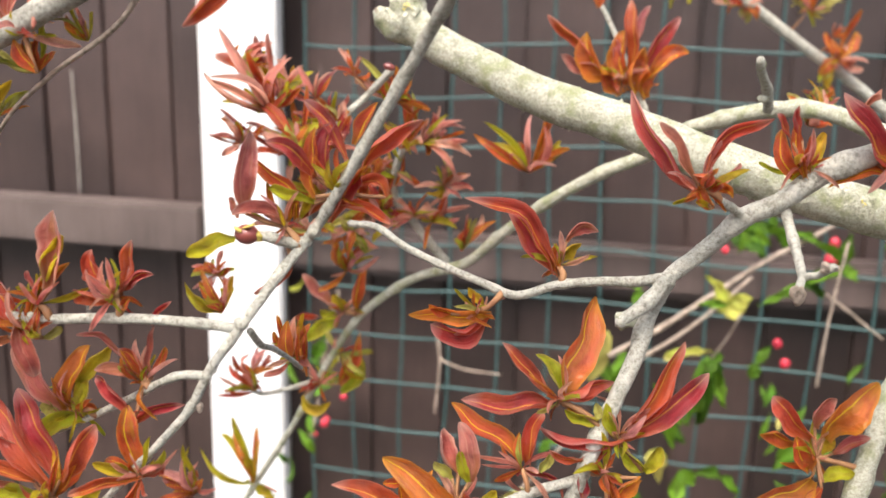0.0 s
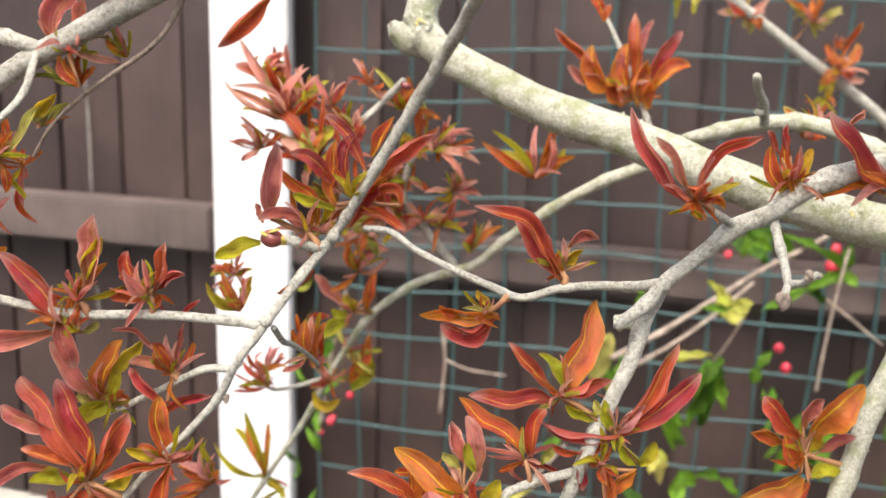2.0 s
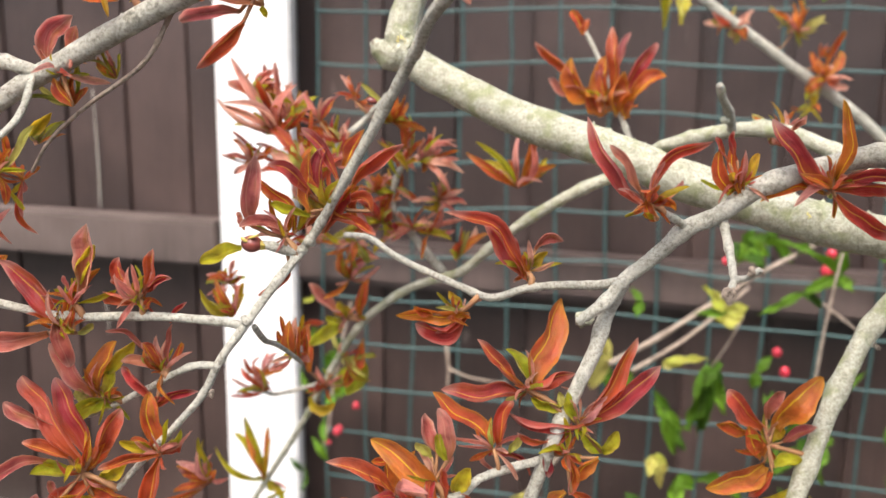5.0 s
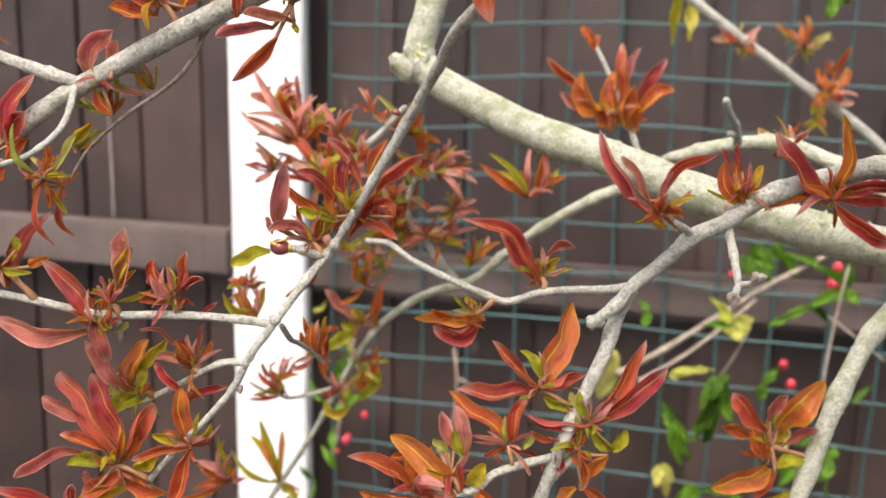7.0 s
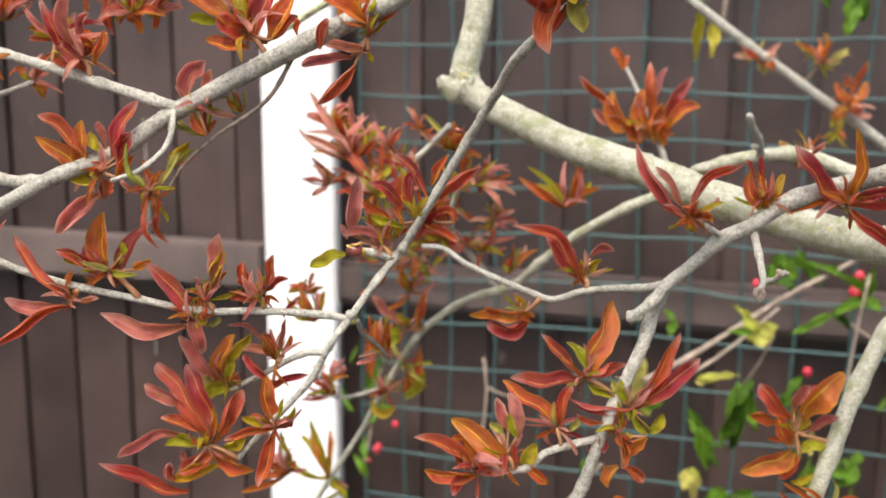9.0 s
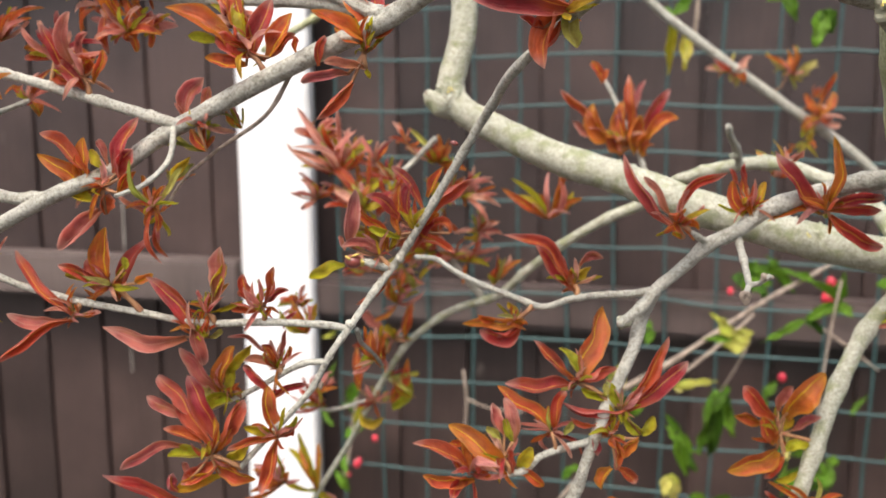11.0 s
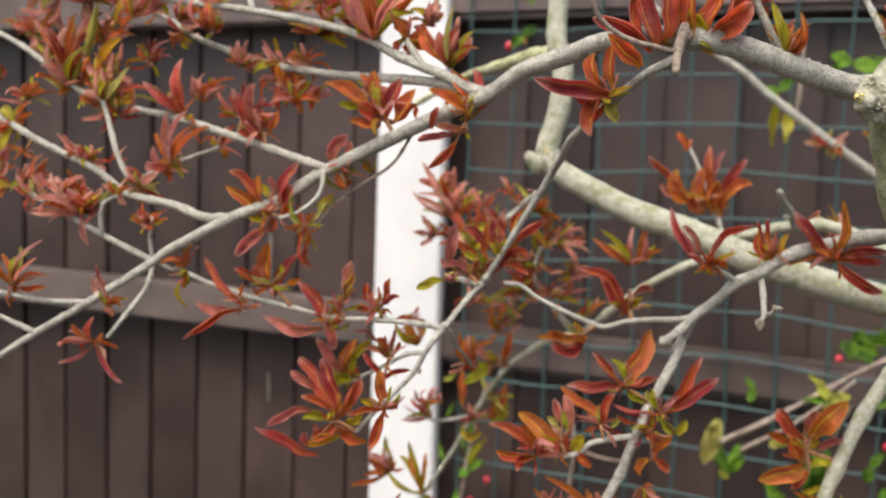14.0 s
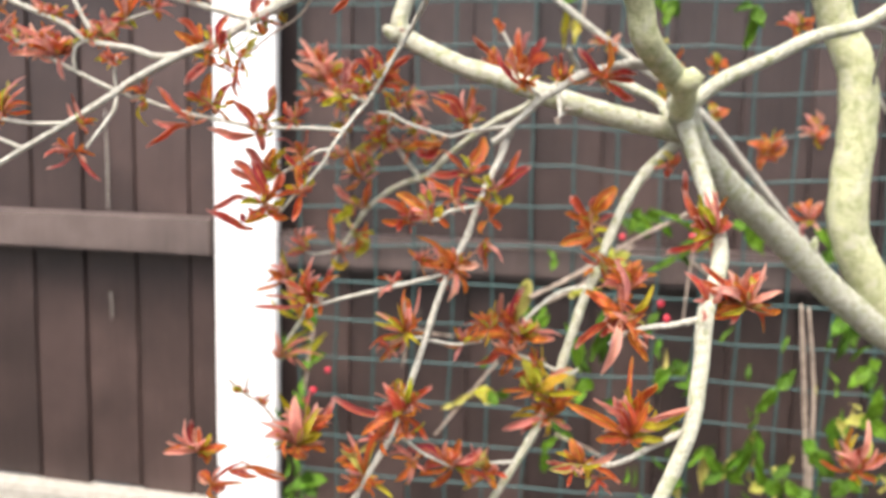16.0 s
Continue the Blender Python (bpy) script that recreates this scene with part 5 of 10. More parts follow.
grown_leaf(cross_twig_1, "g", 2.9, (0.0232, 0.1829, 0.8324), (0.0249, 0.1830, 0.8350), (0.0277, 0.1827, 0.8367), 0.5, 36)
grown_leaf(cross_twig_1, "o", 1.8, (0.0237, 0.1819, 0.8295), (0.0222, 0.1820, 0.8338), (0.0228, 0.1834, 0.8364), 0.8, 31)
shoot(cross_twig_1, (0.0125, 0.1828, 0.8261), (0.0080, 0.1818, 0.8220), [(0.0102, 0.1814, 0.8220), (0.0089, 0.1825, 0.8216), (0.0023, 0.1800, 0.8221), (0.0102, 0.1826, 0.8213), (0.0085, 0.1826, 0.8228)])
grown_leaf(cross_twig_1, "o", 3.5, (0.0102, 0.1814, 0.8220), (0.0029, 0.1801, 0.8215), (-0.0066, 0.1835, 0.8206), 0.6, -4)
grown_leaf(cross_twig_1, "r", 4.6, (0.0089, 0.1825, 0.8216), (0.0044, 0.1808, 0.8185), (-0.0019, 0.1814, 0.8194), 0.5, -35)
grown_leaf(cross_twig_1, "o", 2.2, (0.0023, 0.1800, 0.8221), (0.0001, 0.1804, 0.8227), (-0.0023, 0.1809, 0.8236), 0.7, -24)
grown_leaf(cross_twig_1, "r", 1.7, (0.0102, 0.1826, 0.8213), (0.0064, 0.1802, 0.8196), (0.0028, 0.1802, 0.8177), 0.9, -26)
grown_leaf(cross_twig_1, "g", 2.2, (0.0085, 0.1826, 0.8228), (0.0068, 0.1828, 0.8249), (0.0055, 0.1832, 0.8268), 0.5, 14)
shoot(twiglet_4, (0.0504, 0.1677, 0.8483), (0.0473, 0.1677, 0.8501), [(0.0473, 0.1677, 0.8493), (0.0456, 0.1683, 0.8521), (0.0479, 0.1684, 0.8521), (0.0454, 0.1680, 0.8529), (0.0474, 0.1689, 0.8497), (0.0490, 0.1665, 0.8474), (0.0485, 0.1659, 0.8471)])
grown_leaf(twiglet_4, "r", 3.1, (0.0473, 0.1677, 0.8493), (0.0404, 0.1720, 0.8562), (0.0349, 0.1769, 0.8671), 1, -31)
grown_leaf(twiglet_4, "p", 2.2, (0.0456, 0.1683, 0.8521), (0.0422, 0.1667, 0.8575), (0.0387, 0.1675, 0.8621), 0.6, 17)
grown_leaf(twiglet_4, "r", 2.5, (0.0479, 0.1684, 0.8521), (0.0513, 0.1705, 0.8589), (0.0603, 0.1726, 0.8627), 1, 4)
grown_leaf(twiglet_4, "r", 2.5, (0.0454, 0.1680, 0.8529), (0.0482, 0.1675, 0.8520), (0.0507, 0.1670, 0.8509), 0.8, 30)
grown_leaf(twiglet_4, "o", 2.3, (0.0474, 0.1689, 0.8497), (0.0508, 0.1688, 0.8507), (0.0527, 0.1678, 0.8488), 0.6, 1)
grown_leaf(twiglet_4, "o", 2.3, (0.0490, 0.1665, 0.8474), (0.0471, 0.1664, 0.8485), (0.0464, 0.1674, 0.8516), 0.7, 0)
grown_leaf(twiglet_4, "g", 1.4, (0.0485, 0.1659, 0.8471), (0.0468, 0.1661, 0.8480), (0.0457, 0.1660, 0.8481), 0.7, 1)
shoot(spur_branch_1, (0.0666, 0.1718, 0.8511), (0.0663, 0.1721, 0.8538), [(0.0664, 0.1727, 0.8510), (0.0662, 0.1705, 0.8516), (0.0684, 0.1735, 0.8524), (0.0655, 0.1732, 0.8588), (0.0632, 0.1728, 0.8594), (0.0678, 0.1707, 0.8513), (0.0669, 0.1712, 0.8524)])
grown_leaf(spur_branch_1, "o", 3.5, (0.0664, 0.1727, 0.8510), (0.0623, 0.1722, 0.8554), (0.0620, 0.1735, 0.8608), 0.6, 0)
grown_leaf(spur_branch_1, "o", 2.1, (0.0662, 0.1705, 0.8516), (0.0647, 0.1714, 0.8569), (0.0646, 0.1738, 0.8622), 0.8, -6)
grown_leaf(spur_branch_1, "g", 2.2, (0.0684, 0.1735, 0.8524), (0.0687, 0.1746, 0.8566), (0.0711, 0.1775, 0.8599), 0.6, -2)
grown_leaf(spur_branch_1, "r", 1.4, (0.0655, 0.1732, 0.8588), (0.0639, 0.1729, 0.8623), (0.0644, 0.1727, 0.8651), 1, 30)
grown_leaf(spur_branch_1, "r", 1.3, (0.0632, 0.1728, 0.8594), (0.0617, 0.1725, 0.8617), (0.0610, 0.1734, 0.8636), 1, 8)
grown_leaf(spur_branch_1, "o", 1.6, (0.0678, 0.1707, 0.8513), (0.0702, 0.1719, 0.8529), (0.0715, 0.1733, 0.8553), 0.7, -36)
grown_leaf(spur_branch_1, "o", 1.9, (0.0669, 0.1712, 0.8524), (0.0663, 0.1710, 0.8570), (0.0667, 0.1711, 0.8602), 0.7, -13)
shoot(spur_branch_1, (0.0829, 0.1725, 0.8580), (0.0847, 0.1714, 0.8535), [(0.0845, 0.1720, 0.8535), (0.0849, 0.1720, 0.8547), (0.0854, 0.1718, 0.8548), (0.0852, 0.1704, 0.8521), (0.0833, 0.1715, 0.8524), (0.0847, 0.1709, 0.8535)])
grown_leaf(spur_branch_1, "r", 4.2, (0.0845, 0.1720, 0.8535), (0.0765, 0.1691, 0.8597), (0.0718, 0.1720, 0.8676), 0.6, 17)
grown_leaf(spur_branch_1, "o", 3.1, (0.0849, 0.1720, 0.8547), (0.0870, 0.1693, 0.8622), (0.0852, 0.1708, 0.8718), 0.6, -22)
grown_leaf(spur_branch_1, "r", 2.9, (0.0854, 0.1718, 0.8548), (0.0916, 0.1711, 0.8560), (0.0992, 0.1729, 0.8563), 0.9, -6)
grown_leaf(spur_branch_1, "r", 3.8, (0.0852, 0.1704, 0.8521), (0.0901, 0.1678, 0.8479), (0.0980, 0.1694, 0.8444), 0.9, 9)
grown_leaf(spur_branch_1, "o", 2.4, (0.0833, 0.1715, 0.8524), (0.0774, 0.1717, 0.8537), (0.0704, 0.1712, 0.8506), 0.6, 8)
grown_leaf(spur_branch_1, "r", 2.9, (0.0847, 0.1709, 0.8535), (0.0911, 0.1723, 0.8536), (0.0990, 0.1745, 0.8533), 0.8, 23)
grown_leaf(spur_branch_1, "p", 1.4, (0.0756, 0.1730, 0.8648), (0.0773, 0.1736, 0.8667), (0.0796, 0.1752, 0.8682), 0.8, 32)
shoot(rose_twig_1, (0.0593, 0.3275, 0.8601), (0.0538, 0.3280, 0.8630), [(0.0486, 0.3292, 0.8655), (0.0508, 0.3283, 0.8641), (0.0493, 0.3275, 0.8653), (0.0564, 0.3286, 0.8641), (0.0610, 0.3292, 0.8652), (0.0554, 0.3272, 0.8595), (0.0585, 0.3263, 0.8584), (0.0508, 0.3288, 0.8664), (0.0535, 0.3266, 0.8582)])
grown_leaf(rose_twig_1, "r", 3.5, (0.0486, 0.3292, 0.8655), (0.0375, 0.3273, 0.8762), (0.0276, 0.3251, 0.8844), 0.9, -27)
grown_leaf(rose_twig_1, "o", 8.4, (0.0508, 0.3283, 0.8641), (0.0429, 0.3251, 0.8703), (0.0411, 0.3266, 0.8789), 0.5, -30)
grown_leaf(rose_twig_1, "p", 4.7, (0.0493, 0.3275, 0.8653), (0.0406, 0.3288, 0.8683), (0.0332, 0.3308, 0.8713), 0.7, -28)
grown_leaf(rose_twig_1, "r", 4.4, (0.0564, 0.3286, 0.8641), (0.0569, 0.3255, 0.8784), (0.0557, 0.3303, 0.8903), 0.9, -22)
grown_leaf(rose_twig_1, "p", 3.3, (0.0578, 0.3308, 0.8733), (0.0602, 0.3333, 0.8818), (0.0633, 0.3351, 0.8883), 0.8, -29)
grown_leaf(rose_twig_1, "r", 4.9, (0.0610, 0.3292, 0.8652), (0.0653, 0.3293, 0.8756), (0.0729, 0.3326, 0.8845), 0.9, 14)
grown_leaf(rose_twig_1, "o", 6.3, (0.0631, 0.3271, 0.8642), (0.0688, 0.3245, 0.8707), (0.0753, 0.3256, 0.8727), 0.6, -35)
grown_leaf(rose_twig_1, "o", 7.0, (0.0554, 0.3272, 0.8595), (0.0526, 0.3277, 0.8704), (0.0541, 0.3306, 0.8798), 0.6, -26)
grown_leaf(rose_twig_1, "o", 8.4, (0.0585, 0.3263, 0.8584), (0.0568, 0.3255, 0.8670), (0.0604, 0.3252, 0.8743), 0.5, 37)
grown_leaf(rose_twig_1, "o", 7.0, (0.0617, 0.3260, 0.8573), (0.0607, 0.3267, 0.8633), (0.0660, 0.3301, 0.8659), 0.6, 34)
grown_leaf(rose_twig_1, "p", 3.3, (0.0508, 0.3288, 0.8664), (0.0515, 0.3285, 0.8724), (0.0504, 0.3299, 0.8766), 0.8, -2)
grown_leaf(rose_twig_1, "o", 6.1, (0.0535, 0.3266, 0.8582), (0.0504, 0.3266, 0.8635), (0.0469, 0.3276, 0.8681), 0.6, -36)
grown_leaf(rose_twig_1, "o", 3.7, (0.0451, 0.3320, 0.8872), (0.0431, 0.3320, 0.8922), (0.0410, 0.3343, 0.8960), 0.7, -3)
grown_leaf(rose_twig_1, "r", 2.8, (0.0454, 0.3307, 0.8872), (0.0463, 0.3309, 0.8899), (0.0469, 0.3325, 0.8929), 0.8, -25)
shoot(drooping_branch_1, (0.0316, 0.1669, 0.8044), (0.0236, 0.1677, 0.8094), [(0.0245, 0.1677, 0.8104), (0.0222, 0.1680, 0.8096), (0.0240, 0.1681, 0.8109), (0.0232, 0.1668, 0.8100), (0.0224, 0.1680, 0.8077), (0.0251, 0.1677, 0.8081)])
grown_leaf(drooping_branch_1, "o", 7.5, (0.0245, 0.1677, 0.8104), (0.0270, 0.1715, 0.8183), (0.0310, 0.1817, 0.8261), 0.3, 29)
grown_leaf(drooping_branch_1, "r", 2.8, (0.0222, 0.1680, 0.8096), (0.0178, 0.1700, 0.8147), (0.0125, 0.1719, 0.8190), 1.1, 9)
grown_leaf(drooping_branch_1, "g", 3.0, (0.0240, 0.1681, 0.8109), (0.0217, 0.1678, 0.8152), (0.0187, 0.1685, 0.8180), 0.4, 36)
grown_leaf(drooping_branch_1, "r", 2.9, (0.0232, 0.1668, 0.8100), (0.0281, 0.1684, 0.8113), (0.0338, 0.1699, 0.8126), 1.2, 18)
grown_leaf(drooping_branch_1, "r", 3.9, (0.0224, 0.1680, 0.8077), (0.0149, 0.1674, 0.8079), (0.0049, 0.1697, 0.8080), 0.8, 30)
grown_leaf(drooping_branch_1, "o", 4.3, (0.0166, 0.1651, 0.7977), (0.0104, 0.1673, 0.8026), (0.0030, 0.1702, 0.8072), 0.4, 20)
grown_leaf(drooping_branch_1, "r", 3.1, (0.0181, 0.1651, 0.7971), (0.0186, 0.1645, 0.8034), (0.0204, 0.1666, 0.8074), 0.8, -12)
grown_leaf(drooping_branch_1, "y", 2.0, (0.0200, 0.1630, 0.7968), (0.0211, 0.1630, 0.7988), (0.0224, 0.1637, 0.8002), 0.6, 10)
grown_leaf(drooping_branch_1, "r", 1.4, (0.0244, 0.1629, 0.7919), (0.0212, 0.1639, 0.7954), (0.0152, 0.1641, 0.7970), 1.1, 12)
grown_leaf(drooping_branch_1, "o", 2.2, (0.0251, 0.1677, 0.8081), (0.0263, 0.1671, 0.8071), (0.0288, 0.1671, 0.8066), 0.7, 2)
shoot(drooping_branch_1, (0.0314, 0.1667, 0.8040), (0.0348, 0.1669, 0.8024), [(0.0358, 0.1680, 0.8017), (0.0363, 0.1681, 0.8023), (0.0355, 0.1659, 0.8026), (0.0344, 0.1663, 0.8030), (0.0351, 0.1665, 0.8010), (0.0399, 0.1670, 0.7958), (0.0314, 0.1675, 0.8064), (0.0299, 0.1660, 0.8061)])
grown_leaf(drooping_branch_1, "r", 3.6, (0.0358, 0.1680, 0.8017), (0.0419, 0.1683, 0.8110), (0.0468, 0.1706, 0.8208), 0.7, 15)
grown_leaf(drooping_branch_1, "r", 4.5, (0.0363, 0.1681, 0.8023), (0.0449, 0.1683, 0.8086), (0.0527, 0.1745, 0.8133), 0.6, 8)
grown_leaf(drooping_branch_1, "r", 2.2, (0.0355, 0.1659, 0.8026), (0.0282, 0.1650, 0.8021), (0.0197, 0.1674, 0.8041), 1.2, -34)
grown_leaf(drooping_branch_1, "g", 2.4, (0.0344, 0.1663, 0.8030), (0.0328, 0.1653, 0.8068), (0.0321, 0.1661, 0.8097), 0.6, -18)
grown_leaf(drooping_branch_1, "g", 3.4, (0.0351, 0.1665, 0.8010), (0.0380, 0.1664, 0.7983), (0.0402, 0.1673, 0.7957), 0.4, 35)
grown_leaf(drooping_branch_1, "g", 3.5, (0.0399, 0.1670, 0.7958), (0.0413, 0.1673, 0.7978), (0.0434, 0.1683, 0.8003), 0.4, 23)
grown_leaf(drooping_branch_1, "g", 2.5, (0.0314, 0.1675, 0.8064), (0.0281, 0.1661, 0.8065), (0.0243, 0.1653, 0.8085), 0.5, -34)
grown_leaf(drooping_branch_1, "y", 2.2, (0.0299, 0.1660, 0.8061), (0.0311, 0.1666, 0.8075), (0.0303, 0.1676, 0.8091), 0.5, -25)
shoot(drooping_branch_1, (0.0284, 0.1648, 0.7968), (0.0322, 0.1646, 0.7962), [(0.0334, 0.1662, 0.8004), (0.0284, 0.1648, 0.7963), (0.0316, 0.1655, 0.7968), (0.0388, 0.1646, 0.7956), (0.0279, 0.1642, 0.7991), (0.0333, 0.1621, 0.7888)])
grown_leaf(drooping_branch_1, "r", 2.6, (0.0334, 0.1662, 0.8004), (0.0302, 0.1645, 0.7987), (0.0276, 0.1648, 0.7963), 0.7, 33)
grown_leaf(drooping_branch_1, "r", 2.3, (0.0284, 0.1648, 0.7963), (0.0280, 0.1638, 0.7942), (0.0286, 0.1633, 0.7912), 0.8, -10)
grown_leaf(drooping_branch_1, "r", 2.2, (0.0316, 0.1655, 0.7968), (0.0335, 0.1632, 0.7924), (0.0328, 0.1621, 0.7881), 1, -16)
grown_leaf(drooping_branch_1, "o", 3.1, (0.0388, 0.1646, 0.7956), (0.0358, 0.1633, 0.7937), (0.0339, 0.1641, 0.7909), 0.8, -19)
grown_leaf(drooping_branch_1, "r", 1.6, (0.0279, 0.1642, 0.7991), (0.0244, 0.1629, 0.7997), (0.0215, 0.1622, 0.8017), 0.9, -8)
grown_leaf(drooping_branch_1, "o", 3.6, (0.0323, 0.1639, 0.7878), (0.0305, 0.1631, 0.7858), (0.0298, 0.1639, 0.7821), 0.5, 37)
grown_leaf(drooping_branch_1, "r", 3.1, (0.0333, 0.1621, 0.7888), (0.0361, 0.1627, 0.7870), (0.0384, 0.1631, 0.7842), 0.6, -5)
shoot(leafy_twig_1, (0.0063, 0.1566, 0.7887), (0.0045, 0.1573, 0.7923), [(0.0050, 0.1581, 0.7895), (0.0049, 0.1592, 0.7979), (0.0073, 0.1586, 0.7963), (0.0068, 0.1575, 0.7968), (0.0038, 0.1581, 0.7971), (0.0086, 0.1573, 0.7901), (-0.0038, 0.1563, 0.7887), (0.0068, 0.1560, 0.7893), (-0.0025, 0.1545, 0.7882), (0.0084, 0.1571, 0.7888)])
grown_leaf(leafy_twig_1, "o", 6.1, (0.0050, 0.1581, 0.7895), (-0.0008, 0.1566, 0.7955), (-0.0091, 0.1589, 0.8005), 0.35, 1)
grown_leaf(leafy_twig_1, "p", 3.4, (0.0049, 0.1592, 0.7979), (0.0022, 0.1603, 0.8017), (0.0019, 0.1628, 0.8051), 0.5, 36)
grown_leaf(leafy_twig_1, "p", 3.9, (0.0073, 0.1586, 0.7963), (0.0065, 0.1592, 0.8020), (0.0048, 0.1627, 0.8064), 0.5, 9)
grown_leaf(leafy_twig_1, "g", 2.3, (0.0068, 0.1575, 0.7968), (0.0055, 0.1571, 0.8003), (0.0053, 0.1583, 0.8025), 0.7, 2)
grown_leaf(leafy_twig_1, "y", 2.2, (0.0038, 0.1581, 0.7971), (0.0019, 0.1576, 0.7992), (0.0005, 0.1574, 0.8008), 0.5, -3)
grown_leaf(leafy_twig_1, "g", 4.5, (0.0086, 0.1573, 0.7901), (0.0098, 0.1569, 0.7931), (0.0119, 0.1575, 0.7954), 0.4, 21)
grown_leaf(leafy_twig_1, "o", 2.3, (-0.0034, 0.1592, 0.7963), (-0.0063, 0.1589, 0.7958), (-0.0090, 0.1586, 0.7955), 0.5, 17)
grown_leaf(leafy_twig_1, "r", 3.6, (-0.0041, 0.1552, 0.7905), (-0.0101, 0.1542, 0.7950), (-0.0176, 0.1528, 0.7977), 0.8, 21)
grown_leaf(leafy_twig_1, "r", 2.0, (-0.0053, 0.1555, 0.7890), (-0.0079, 0.1555, 0.7927), (-0.0094, 0.1570, 0.7950), 0.9, 14)
grown_leaf(leafy_twig_1, "o", 3.2, (-0.0038, 0.1563, 0.7887), (-0.0052, 0.1567, 0.7923), (-0.0057, 0.1578, 0.7960), 0.6, 19)
grown_leaf(leafy_twig_1, "r", 1.6, (0.0068, 0.1560, 0.7893), (0.0061, 0.1561, 0.7930), (0.0061, 0.1559, 0.7961), 0.9, 31)
grown_leaf(leafy_twig_1, "o", 3.5, (-0.0025, 0.1545, 0.7882), (-0.0088, 0.1536, 0.7881), (-0.0155, 0.1565, 0.7879), 0.6, -17)
grown_leaf(leafy_twig_1, "o", 2.9, (0.0084, 0.1571, 0.7888), (0.0120, 0.1560, 0.7883), (0.0146, 0.1563, 0.7857), 0.6, 3)
grown_leaf(leafy_twig_1, "r", 3.1, (-0.0043, 0.1546, 0.7885), (-0.0064, 0.1528, 0.7869), (-0.0079, 0.1512, 0.7838), 0.7, 3)
shoot(low_limb_1, (0.0967, 0.2035, 0.7807), (0.0858, 0.2036, 0.7836), [(0.0846, 0.2040, 0.7882), (0.0814, 0.2046, 0.7863), (0.0855, 0.2057, 0.7898), (0.0872, 0.2043, 0.7881), (0.0897, 0.2044, 0.7844), (0.0870, 0.2045, 0.7842), (0.0871, 0.2013, 0.7788), (0.0842, 0.2029, 0.7802), (0.0851, 0.2032, 0.7786), (0.0867, 0.2010, 0.7774)])
grown_leaf(low_limb_1, "r", 5.1, (0.0846, 0.2040, 0.7882), (0.0792, 0.2042, 0.7932), (0.0756, 0.2062, 0.7972), 0.5, -21)
grown_leaf(low_limb_1, "o", 3.8, (0.0814, 0.2046, 0.7863), (0.0769, 0.2040, 0.7882), (0.0725, 0.2034, 0.7888), 0.5, -32)
grown_leaf(low_limb_1, "p", 3.8, (0.0855, 0.2057, 0.7898), (0.0863, 0.2053, 0.7948), (0.0897, 0.2052, 0.7973), 0.6, 20)
grown_leaf(low_limb_1, "o", 8.3, (0.0872, 0.2043, 0.7881), (0.0904, 0.2021, 0.7954), (0.0981, 0.2041, 0.8019), 0.35, 23)
grown_leaf(low_limb_1, "p", 3.0, (0.0897, 0.2044, 0.7844), (0.0930, 0.2046, 0.7862), (0.0980, 0.2047, 0.7884), 0.7, -13)
grown_leaf(low_limb_1, "g", 3.4, (0.0870, 0.2045, 0.7842), (0.0884, 0.2050, 0.7862), (0.0905, 0.2053, 0.7868), 0.5, -5)
grown_leaf(low_limb_1, "g", 4.4, (0.0871, 0.2013, 0.7788), (0.0901, 0.2013, 0.7800), (0.0940, 0.2014, 0.7810), 0.4, -32)
grown_leaf(low_limb_1, "o", 5.0, (0.0842, 0.2029, 0.7802), (0.0814, 0.2018, 0.7852), (0.0803, 0.2019, 0.7893), 0.5, 14)
grown_leaf(low_limb_1, "o", 6.8, (0.0851, 0.2032, 0.7786), (0.0786, 0.1988, 0.7767), (0.0700, 0.1987, 0.7736), 0.4, -21)
grown_leaf(low_limb_1, "r", 3.4, (0.0867, 0.2010, 0.7774), (0.0845, 0.1996, 0.7744), (0.0810, 0.2000, 0.7712), 0.7, 17)
grown_leaf(low_limb_1, "g", 2.4, (0.0911, 0.2009, 0.7730), (0.0876, 0.1997, 0.7715), (0.0846, 0.2007, 0.7704), 0.5, -10)
shoot(back_twig_1, (-0.0363, 0.3297, 0.7761), (-0.0427, 0.3302, 0.7773), [(-0.0372, 0.3299, 0.7789), (-0.0472, 0.3311, 0.7794), (-0.0407, 0.3309, 0.7785), (-0.0440, 0.3304, 0.7751), (-0.0446, 0.3285, 0.7747)])
grown_leaf(back_twig_1, "o", 4.6, (-0.0372, 0.3299, 0.7789), (-0.0376, 0.3301, 0.7861), (-0.0345, 0.3354, 0.7943), 0.6, 15)
grown_leaf(back_twig_1, "p", 4.9, (-0.0472, 0.3311, 0.7794), (-0.0522, 0.3321, 0.7841), (-0.0582, 0.3331, 0.7907), 0.7, 31)
grown_leaf(back_twig_1, "g", 4.4, (-0.0407, 0.3309, 0.7785), (-0.0439, 0.3303, 0.7814), (-0.0465, 0.3311, 0.7836), 0.5, -13)
grown_leaf(back_twig_1, "g", 4.9, (-0.0440, 0.3304, 0.7751), (-0.0475, 0.3302, 0.7767), (-0.0510, 0.3299, 0.7780), 0.5, -19)
grown_leaf(back_twig_1, "g", 6.0, (-0.0446, 0.3285, 0.7747), (-0.0498, 0.3256, 0.7731), (-0.0566, 0.3245, 0.7675), 0.4, -7)
shoot(back_twig_1, (-0.0501, 0.3341, 0.7542), (-0.0519, 0.3331, 0.7485), [(-0.0446, 0.3323, 0.7487), (-0.0467, 0.3341, 0.7479), (-0.0578, 0.3316, 0.7441), (-0.0587, 0.3343, 0.7534)])
